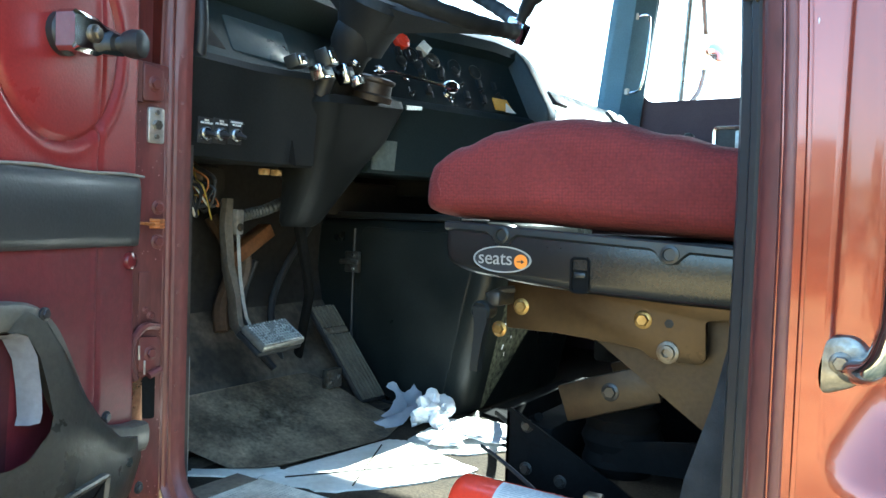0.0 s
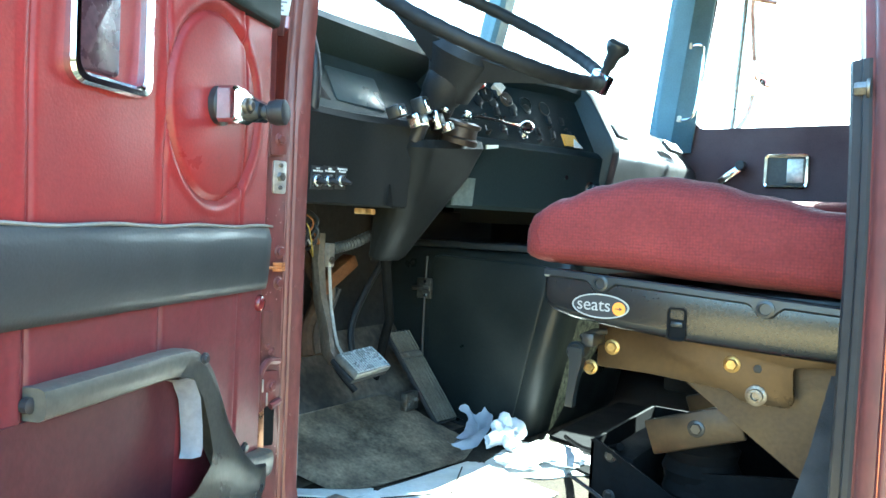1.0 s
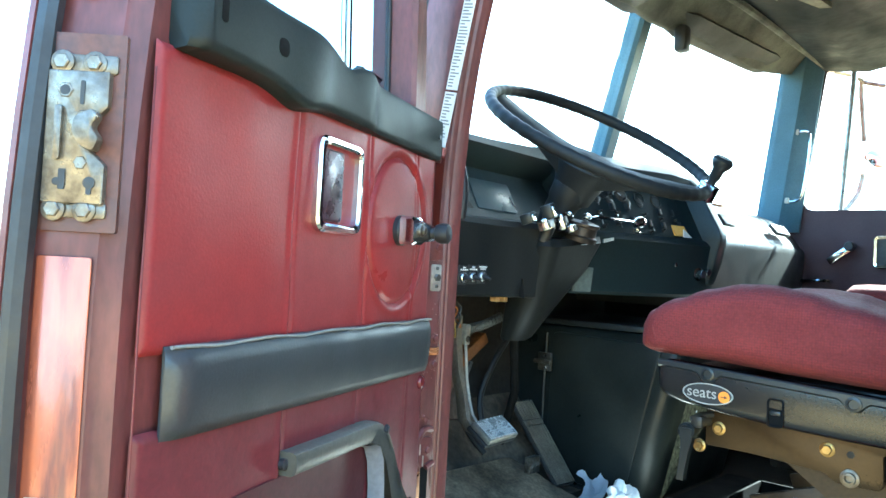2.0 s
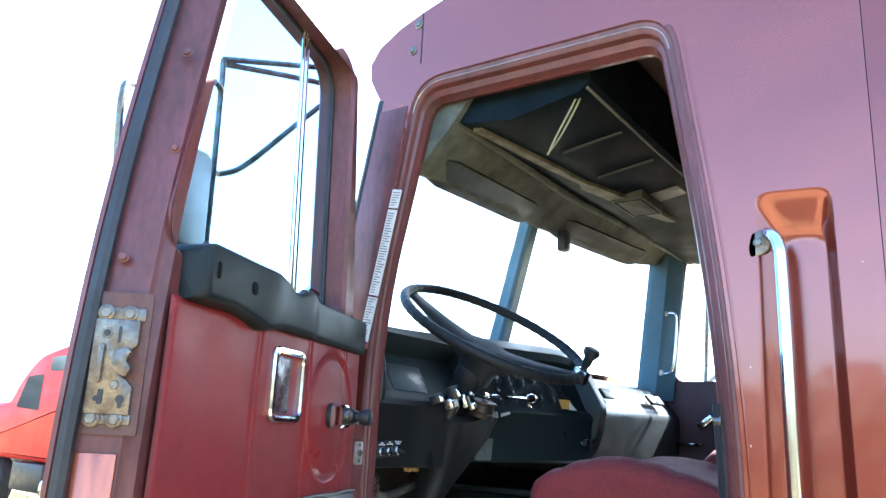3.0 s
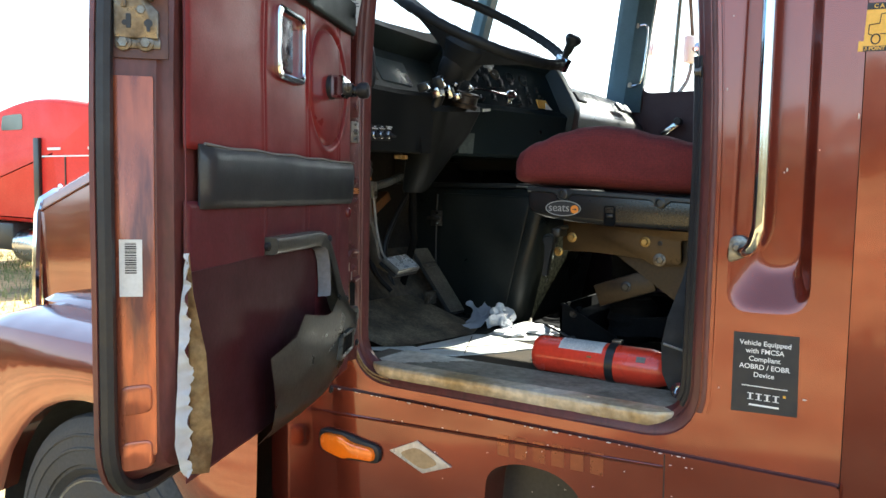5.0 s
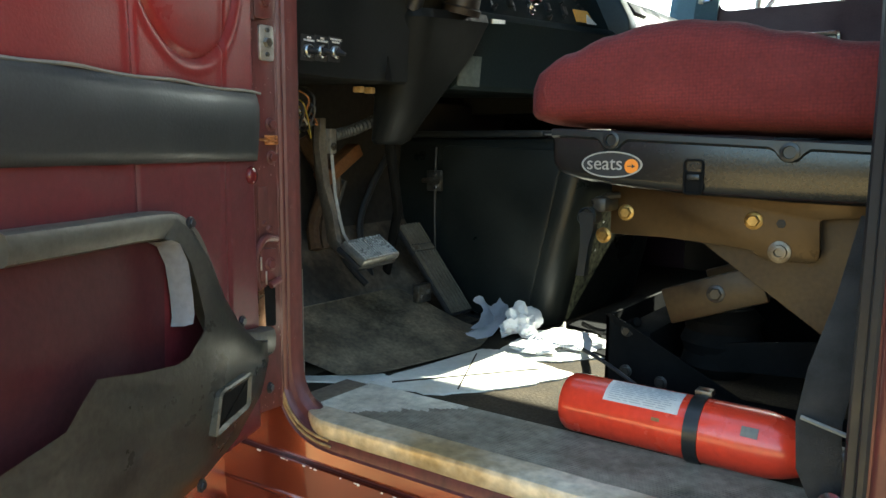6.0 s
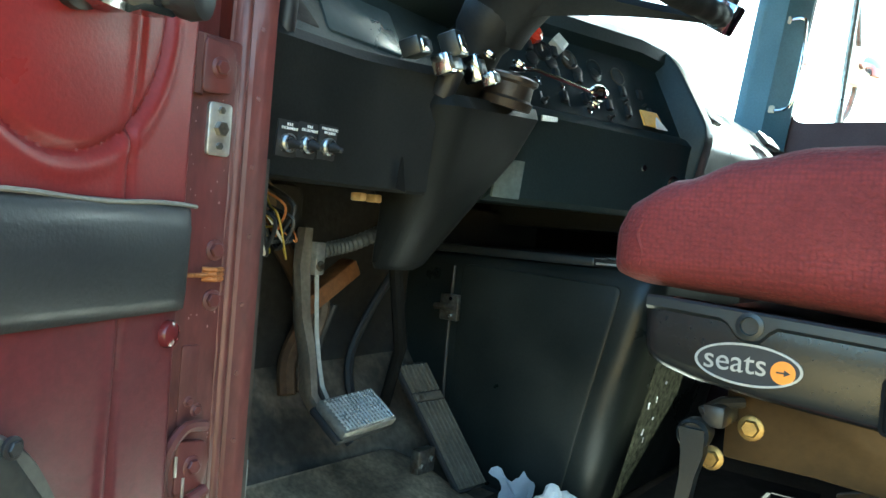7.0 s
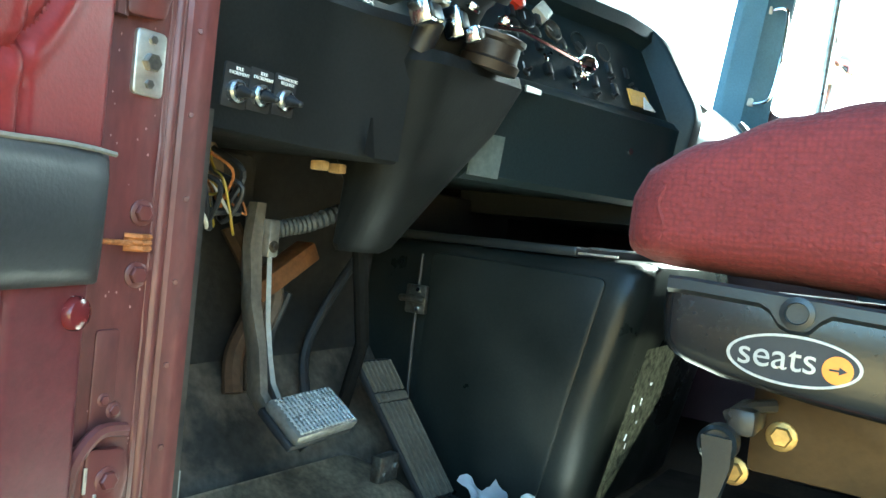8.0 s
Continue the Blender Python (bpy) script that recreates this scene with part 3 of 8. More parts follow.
def windscreen():
    lo_l, lo_c, lo_r = Vector((-0.11, 0.05, 2.212)), Vector((-0.225, 1.0, 2.212)), Vector((0.006, 1.95, 2.185))
    hi_l, hi_c, hi_r = Vector((0.10, 0.05, 2.80)), Vector((-0.055, 1.0, 2.84)), Vector((0.08, 1.95, 2.84))
    for a, c, d, e in ((lo_l, lo_c, hi_c, hi_l), (lo_c, lo_r, hi_r, hi_c)):
        b = bm()
        n = (c - a).cross(e - a).normalized() * 0.005
        loft(b, [[a, c, d, e], [p + n for p in (a, c, d, e)]])
        w = part("windscreen", b, GLASS, truck, smooth=0)
        w.visible_shadow = False
    b = bm()
    up = (hi_c - lo_c).normalized()
    fw = Vector((-up.z, 0, up.x))
    ring = lambda p: [p + Vector((0, s * 0.034, 0)) + fw * t for s, t in ((-1, -0.022), (-0.7, -0.034), (0.7, -0.034), (1, -0.022), (1, 0.02), (-1, 0.02))]
    loft(b, [ring(lo_c), ring(hi_c)])
    part("windscreen_mullion", b, PILLARBLUE, truck)
    # passenger-side pillar, and the driver's outer pillar
    b = bm()
    loft(b, [[Vector((-0.03, 1.93, 2.10)), Vector((-0.04, 2.06, 2.10)), Vector((0.12, 2.05, 2.10)), Vector((0.125, 1.985, 2.10)), Vector((0.06, 1.93, 2.10))],
             [Vector((0.06, 1.93, 2.84)), Vector((0.05, 2.06, 2.84)), Vector((0.20, 2.05, 2.84)), Vector((0.205, 1.985, 2.84)), Vector((0.15, 1.93, 2.84))]])
    part("windscreen_pillar", b, PILLARBLUE, truck)
    b = bm()
    loft(b, [[Vector((-0.13, 0.002, 2.12)), Vector((-0.13, 0.05, 2.12)), Vector((-0.08, 0.085, 2.08)), Vector((-0.034, 0.085, 2.08)), Vector((0.006, 0.004, 2.08))],
             [Vector((0.0, 0.002, 2.80)), Vector((0.0, 0.05, 2.80)), Vector((0.05, 0.085, 2.82)), Vector((0.112, 0.085, 2.82)), Vector((0.12, 0.004, 2.82))]])
    part("windscreen_pillar", b, JAMB, truck)
    # Darker plate over the pillar: the open door's shade is put into it
    b = bm()
    slab(b, [(-0.126, 2.12), (-0.002, 2.765), (0.094, 2.765), (0.006, 2.19), (-0.001, 2.10)], lambda p, q, d: Vector((p, -d, q)), -0.001, 0.0018, 0.0012)
    part("pillar_face", b, JAMB, truck)
    b = bm()
    tube(b, [(-0.135, 0.012, 2.12), (-0.002, 0.012, 2.80)], 0.016, 8)
    part("windscreen_seal", b, RUBBER, truck)
    # passenger window: pane and vent bar
    b = bm()
    slab(b, inset(rpoly(PWIN, 0.05, 6), -0.004), lambda p, q, d: Vector((p, 2.03 + d, q)), 0, 0.004)
    g = part("window_pane", b, GLASS, truck, smooth=0)
    g.visible_shadow = False
    b = bm()
    tube(b, [(0.262, 2.025, 2.18), (0.295, 2.025, 2.77)], 0.011, 8)
    part("vent_bar", b, ALU, truck)


def hood():
    b = bm()
    rings = []
    for k in range(9):
        t = k / 8
        x = -2.07 + 1.65 * t
        y0 = 0.35 - 0.20 * t ** 2.2
        z1 = 1.665 + 0.60 * t - 0.17 * t * t
        r = 0.07
        half = [(y0 + 0.006, 1.05), (y0 + 0.002, 1.30), (y0, z1 - r), (y0 + 0.012, z1 - r * 0.35), (y0 + r * 0.55, z1 - 0.004), (y0 + 0.16, z1 + 0.02), (0.75, z1 + 0.045)]
        ring = [Vector((x, y, z)) for y, z in half] + [Vector((x, 2.0 - y, z)) for y, z in half[::-1]]
        rings.append(ring)
    loft(b, rings)
    part("hood", b, PAINT, truck)
    b = bm()
    e = [(-2.085, 0.33, 1.06), (-2.085, 0.335, 1.3), (-2.085, 0.35, 1.58), (-2.085, 0.37, 1.64), (-2.085, 0.43, 1.675), (-2.085, 0.6, 1.70), (-2.085, 1.0, 1.73), (-2.085, 1.4, 1.70), (-2.085, 1.62, 1.65), (-2.085, 1.65, 1.3), (-2.085, 1.66, 1.06)]
    tube(b, e, 0.02, 8)
    part("grille_surround", b, CHROME, truck)
    b = bm()
    box(b, -2.09, -2.05, 0.37, 1.63, 1.02, 1.62)
    part("grille", b, BLACKSTEEL, truck)
    # thin bright moulding along the hood's shoulder
    b = bm()
    tube(b, [(-2.07 + 1.65 * t, 0.346 - 0.20 * t ** 2.2, 1.665 + 0.60 * t - 0.17 * t * t - 0.075) for t in (k / 12 for k in range(13))], 0.003, 6)
    part("hood_moulding", b, JAMB, truck)
    b = bm()
    ys = (0.0, 0.25, 0.5, 0.75, 1.0, 1.25, 1.5, 1.75, 2.06)
    loft(b, [[Vector((-0.12 - 0.13 * (1 - abs(y - 1) ** 1.5), y, 2.205)) for y in ys], [Vector((-0.15 - 0.13 * (1 - abs(y - 1) ** 1.5), y, 2.195)) for y in ys],
             [Vector((-0.30 - 0.08 * (1 - abs(y - 1) ** 1.5), y, 2.10)) for y in ys], [Vector((-0.43, y, 2.0 + 0.06 * (1 - abs(y - 1) ** 3))) for y in ys]], closed=False)
    part("cowl", b, PAINT, truck)


def fender(flip):
    s = lambda y: 2.06 - y if flip else y
    cx, cz, R = -0.86, 0.50, 0.545
    b = bm()
    rings = []
    for k in range(25):
        x = -1.80 + 1.66 * k / 24
        dx = x - cx
        arch = cz + math.sqrt(max(0.0, R * R - dx * dx)) if abs(dx) < R else 0.62
        arch = max(arch, 0.62)
        front = min(1.0, max(0.0, (x + 1.80) / 0.35))
        crown = 1.255 - 0.22 * (1 - front) ** 2 - 0.03 * max(0.0, (x + 0.6)) ** 2
        yo = -0.205 + 0.10 * (1 - front) ** 2
        zc = max(crown - 0.085, arch + 0.02)
        prof = [(yo + 0.06, arch + 0.006), (yo + 0.008, arch), (yo, arch + 0.02), (yo - 0.004, (arch + zc) / 2), (yo + 0.004, zc), (yo + 0.03, crown - 0.035), (yo + 0.09, crown - 0.006),
                (yo + 0.22, crown + 0.012), (0.25, crown + 0.01), (0.40, crown + 0.015)]
        rings.append([Vector((x, s(y), z)) for y, z in prof])
    loft(b, rings, closed=False)
    part("fender", b, PAINT, truck)
    b = bm()
    pts = []
    for k in range(24):
        a = math.radians(8 + 164 * k / 23)
        pts.append((cx + (R + 0.008) * math.cos(a), cz + (R + 0.008) * math.sin(a)))
    loft(b, [[Vector((x, s(-0.185), z)) for x, z in pts], [Vector((x, s(0.33), z)) for x, z in pts]], closed=False)
    part("wheel_well", b, BLACKSTEEL, truck)
    b = bm()
    box(b, -0.20, -0.13, min(s(-0.10), s(0.30)), max(s(-0.10), s(0.30)), 0.6, 1.2, 0.01)
    part("well_back", b, PAINT, truck)
    # raised scoop on the fender's top beside the hood
    b = bm()
    loft(b, [[Vector((x, s(y), z)) for y, z in ((0.10 - w, 1.262), (0.12 - w * 0.6, 1.262 + h), (0.24, 1.264 + h), (0.36, 1.262 + h))] for x, w, h in
             ((-1.62, 0.0, 0.0), (-1.55, 0.02, 0.03), (-1.2, 0.05, 0.035), (-0.8, 0.06, 0.02), (-0.4, 0.06, 0.0))], closed=False)
    part("fender_step", b, PAINT, truck)


def wheel(cx, cy, r, w, owner, side=-1):
    m = Matrix.Translation((cx, cy, r)) @ Matrix.Rotation(radians(90 if side < 0 else -90), 4, "X")
    b = bm()
    prof = [(r * 0.58, 0.0), (r * 0.60, -0.002), (r * 0.615, -0.014), (r * 0.63, -0.010), (r * 0.66, w * 0.025), (r * 0.665, w * 0.010), (r * 0.685, w * 0.012), (r * 0.69, w * 0.034), (r * 0.78, w * 0.040), (r * 0.785, w * 0.052), (r * 0.80, w * 0.052), (r * 0.805, w * 0.038), (r * 0.87, w * 0.028), (r * 0.875, w * 0.040), (r * 0.885, w * 0.038), (r * 0.89, w * 0.022), (r * 0.93, w * 0.01), (r * 0.985, -w * 0.05), (r, -w * 0.12), (r * 1.0, -w * 0.30), (r * 0.985, -w * 0.32), (r * 0.985, -w * 0.34),
            (r, -w * 0.36), (r, -w * 0.64), (r * 0.985, -w * 0.66), (r * 0.985, -w * 0.68), (r, -w * 0.70), (r, -w * 0.88), (r * 0.985, -w * 0.95), (r * 0.9, -w), (r * 0.58, -w)]
    lathe(b, prof, m, 48)
    ob = part("wheel", b, TYRE, owner)
    b = bm()
    lathe(b, [(0.01, -0.02), (r * 0.18, -0.015), (r * 0.2, -0.06), (r * 0.42, -0.09), (r * 0.5, -0.05), (r * 0.56, -0.005), (r * 0.585, 0.004), (r * 0.59, -0.02), (r * 0.59, -w * 0.9), (0.01, -w * 0.9)], m, 40)
    part("rim", b, ALU, ob)
    for k in range(10):
        a = 2 * math.pi * k / 10
        b = bm()
        lathe(b, [(0.016, 0), (0.016, 0.03), (0.012, 0.034)], m @ Matrix.Translation((r * 0.31 * math.cos(a), r * 0.31 * math.sin(a), -0.075)), 6)
        part("wheel_nut", b, STEEL, ob)
    return ob


GHOST = mat("faded_number_paint", (0.27, 0.095, 0.055), 0.32, 0.75, 0.1, 20, 90, 0.05, coat=0.3)


def tuck(b):
    """Leans the skirt and what is fixed to it inwards towards the ground."""
    for v in b.verts:
        v.co.y += 0.05 * (1.178 - v.co.z)
    return b


def skirt():
    """The lower body below the sill, with its step opening, lamp and badge."""
    b = bm()
    hole = rpoly([(0.40, 0.80), (0.42, 1.05), (0.50, 1.085), (0.60, 1.08), (0.66, 1.04), (0.68, 0.80)], 0.04, 5)
    out = rpoly([(-0.14, 0.62), (-0.14, 1.178), (1.164, 1.178), (1.164, 0.62)], 0.012, 3)
    fill(b, out, [hole], lambda p, q: Vector((p, -0.012, q)))
    loft(b, [[Vector((p[0], y, p[1])) for p in out] for y in (-0.012, 0.02)], cap=False)
    loft(b, [[Vector((p[0], y, p[1])) for p in hole] for y in (-0.012, 0.12)], cap=False)
    part("side_skirt", tuck(b), PAINT, truck, "maroon side skirt with chipped edges")
    b = bm()
    box(b, 0.36, 0.70, 0.10, 0.14, 0.75, 1.12)
    part("step_well", b, BLACKSTEEL, truck)
    b = bm()
    box(b, 0.36, 0.70, -0.005, 0.14, 0.80, 0.83, 0.004)
    part("step", b, ALU, truck)
    b = bm()
    box(b, -0.42, 1.16, 0.0015, 0.03, 1.150, 1.200)
    part("sill_backing", b, JAMB, truck)
    b = bm()
    box(b, 1.166, 2.9, -0.004, 0.03, 0.62, 1.0, 0.006)
    part("lower_panel", b, PAINT, truck)
    # pressed crease along the skirt and the vertical panel joint behind the door
    b = bm()
    loft(b, [[Vector((x, -0.0118 - h, 1.106 + 0.045 * (x + 0.13) + dz)) for h, dz in ((0, -0.007), (0.0022, -0.004), (0.0034, 0.0), (0.0022, 0.002), (0, 0.003))] for x in (-0.13, 0.1, 0.35, 0.6, 0.838)])
    part("pressed_crease", tuck(b), PAINT, truck)
    b = bm()
    box(b, 0.840, 0.8425, -0.0126, -0.0115, 0.66, 1.176)
    part("panel_joint", tuck(b), RUBBER, truck)
    # paint chips along the lower edge: small bare flakes
    rnd = random.Random(4)
    for k in range(64):
        x = rnd.uniform(-0.05, 0.9)
        z = rnd.choice((1.177, 1.177, 1.1765, 1.106 + 0.045 * (x + 0.13) + 0.005, rnd.uniform(1.0, 1.17)))
        w, h = rnd.uniform(0.0008, 0.0065) * (1.0 if z > 1.17 else 0.6), rnd.uniform(0.0006, 0.0018)
        b = bm()
        slab(b, [(x + w * rnd.uniform(0.5, 1.2) * math.cos(a), z + h * rnd.uniform(0.5, 1.4) * math.sin(a)) for a in (0.3, 1.4, 2.4, 3.4, 4.5, 5.5)], lambda p, q, d: Vector((p, -0.0122 - d, q)), 0.0, 0.0008)
        part("paint_chip", tuck(b), LABELGREY, truck)
    # ghost of a removed number, as plain bars
    for k in range(6):
        b = bm()
        x = 0.450 + 0.046 * k
        box(b, x, x + 0.030, -0.0128, -0.0118, 1.094 + 0.001 * k, 1.144 + 0.001 * k)
        part("faded_bar", tuck(b), GHOST, truck)


side_skin()
door_frame()
interior_shell()
windscreen()
hood()
fender(False)
fender(True)
wheel(-0.86, -0.17, 0.495, 0.29, truck)
wheel(-0.86, 2.23, 0.495, 0.29, truck, 1)
for cy, sd in ((-0.17, -1), (2.23, 1)):
    wheel(4.6, cy, 0.495, 0.6, truck, sd)
skirt()
b = bm()
box(b, -1.9, 6.0, 0.55, 0.70, 0.55, 0.80, 0.01)
part("frame_rail", b, BLACKSTEEL, truck)
b = bm()
box(b, -1.9, 6.0, 1.36, 1.51, 0.55, 0.80, 0.01)
part("frame_rail", b, BLACKSTEEL, truck)
settle(truck)

# turn signal
lamp = thing("turn_signal_lamp", "orange side turn lamp in a black rubber bezel on maroon skirt", "lamp")
b = bm()
slab(b, rpoly([(-0.115, 0.985), (-0.115, 1.05), (-0.02, 1.05), (0.03, 1.04), (0.092, 1.035), (0.092, 0.985), (0.03, 0.98), (-0.02, 0.975)], 0.025, 5), lambda p, q, d: Vector((p, -0.0125 - d, q)), 0, 0.012, 0.006)
bmesh.ops.translate(b, verts=b.verts, vec=(0.016, 0, 0.012))
part("bezel", tuck(b), RUBBER, lamp)
b = bm()
slab(b, rpoly([(-0.10, 0.995), (-0.10, 1.04), (-0.025, 1.043), (0.0, 1.03), (0.078, 1.027), (0.08, 0.992), (0.0, 0.987), (-0.02, 0.98), (-0.05, 0.983)], 0.02, 5), lambda p, q, d: Vector((p, -0.0245 - d, q)), 0, 0.014, 0.008)
bmesh.ops.translate(b, verts=b.verts, vec=(0.016, 0, 0.012))
part("lens", tuck(b), ORANGE, lamp)
settle(lamp)
dia = thing("diamond_placard", "worn silver diamond placard with an amber centre", "placard")
b = bm()
slab(b, [(0.135, 1.041), (0.222, 1.083), (0.324, 1.036), (0.238, 1.001)], lambda p, q, d: Vector((p, -0.0125 - d, q)), 0, 0.004, 0.0015)
part("plate", tuck(b), mat("worn_pale_placard", (0.58, 0.54, 0.50), 0.35, 0.3, 0.3, 14, 90, 0.2, col2=(0.40, 0.33, 0.26)), dia)
b = bm()
slab(b, rpoly([(0.165, 1.041), (0.222, 1.068), (0.29, 1.036), (0.238, 1.010)], 0.02, 4), lambda p, q, d: Vector((p, -0.0166 - d, q)), 0, 0.001)
part("centre", tuck(b), mat("faded_amber_centre", (0.40, 0.27, 0.15), 0.5, 0.1, 0.3, 14, 90, 0.2), dia)
settle(dia)

# ---- floor and the things on it ----
floor = tagged(new("floor"), "worn dusty cab floor with a ribbed sill", "floor", kind="structure")
b = bm()
box(b, -0.16, 2.4, 0.07, 2.0, 1.20, 1.249)
part("floor_plate", b, FLOORPAINT, floor)
b = bm()
box(b, -0.02, 0.9, 0.046, 0.20, 1.20, 1.2535, 0.002)
tread = part("sill_tread", b, TREAD, floor, "ribbed worn sill tread")
# Front rib ends: sunlight is put into their pale, scuffed colour
PALERIB = mat("sunlit_scuffed_tread_rib", (0.78, 0.73, 0.63), 0.5, 0.1, 0.4, 9.0, 60, 0.3, col2=(0.46, 0.41, 0.33), patch=0.6)
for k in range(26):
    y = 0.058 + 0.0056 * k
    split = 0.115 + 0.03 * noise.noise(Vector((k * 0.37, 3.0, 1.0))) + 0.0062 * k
    for x0, x1, material in ((0.04, split, PALERIB), (split, 0.86, TREADRIB)):
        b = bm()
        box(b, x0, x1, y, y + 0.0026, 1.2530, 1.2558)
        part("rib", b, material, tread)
# squared bare nosing over the sill's outer edge
b = bm()
rings = []
for k in range(41):
    x = 0.034 + 0.824 * k / 40
    e = min(1.0, 0.35 + min(k, 40 - k) / 4)
    j = 0.0012 * noise.noise(Vector((x * 17, 2.0, 6.0)))
    rings.append([Vector((x, 0.052 - (0.052 - y) * e, 1.2568 - (1.2568 - z) * (0.5 + 0.5 * e) + j)) for y, z in ((0.056, 1.2568), (0.012, 1.2566), (0.006, 1.2548), (0.0035, 1.2505), (0.003, 1.246), (0.0045, 1.229), (0.009, 1.2235), (0.050, 1.2225))])
loft(b, rings)
part("sill_edge", b, SILLSTRIP, floor, "bare tan sill edge strip")
# Black sheet added over the floor to stand in for the shade
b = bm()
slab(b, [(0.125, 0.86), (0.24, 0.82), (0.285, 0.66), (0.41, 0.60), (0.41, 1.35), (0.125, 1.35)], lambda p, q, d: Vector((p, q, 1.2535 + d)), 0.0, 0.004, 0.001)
part("rubber_sheet", b, MATTBLACK, floor, "black sheet put in for the shade behind the engine cover")
# toe board and firewall
b = bm()
prof = [(-0.36, 1.50), (-0.385, 1.60), (-0.385, 2.05)]
loft(b, [[Vector((x, y, z)) for x, z in prof] for y in (0.07, 0.3, 0.6, 0.9, 1.4, 2.0)], closed=False)
part("firewall", b, FIREWALL, floor)
b = bm()
rows = []
for k in range(25):
    y = 0.07 + 1.93 * k / 24
    rows.append([Vector((x, y, z + 0.006 * noise.noise(Vector((x * 11, y * 11, 4.0))) * (z > 1.251))) for x, z in ((-0.10, 1.249), (-0.16, 1.256), (-0.20, 1.305), (-0.25, 1.366), (-0.30, 1.427), (-0.36, 1.50))])
loft(b, rows, closed=False)
part("toe_board", b, TOEBOARD, floor, "dusty sloping toe board", smooth=60)
b = bm()
box(b, -0.40, -0.01, 0.069, 0.078, 1.25, 1.84)
part("kick_panel", b, BLACKSTEEL, floor)
b = bm()
box(b, -0.034, -0.012, 0.0785, 0.082, 1.252, 1.485, 0.001)
part("kick_trim", b, GREYDUST, floor, "pale dusty kick panel edge strip")
settle(floor)

# ---- the open driver's door ----
DOOR_M = pose(0.017, -0.003, 0, 0, 0, -69.2)
door = thing("truck_door", "open maroon truck door with red vinyl trim and broken map pocket", "door", DOOR_M)
DOUT = [(0.015, 1.225), (0.015, 2.10), (0.125, 2.845), (0.80, 2.835), (0.935, 2.10), (0.935, 1.225)]
DOUT_R = [0.12, 0.5, 0.09, 0.09, 0.5, 0.12]
DWIN = [(0.165, 2.175), (0.215, 2.785), (0.745, 2.785), (0.852, 2.22), (0.835, 2.175)]
DWIN_R = [0.03, 0.08, 0.07, 0.06, 0.03]


def dring(d, w):
    return [Vector((p[0], w, p[1])) for p in rpoly(inset(DOUT, d), [max(0.02, r - d) for r in DOUT_R], 8)]


def wring(d, w):
    return [Vector((p[0], w, p[1])) for p in rpoly(inset(DWIN, d), DWIN_R, 8)]


def dl(p, q, d):
    return Vector((p, d, q))


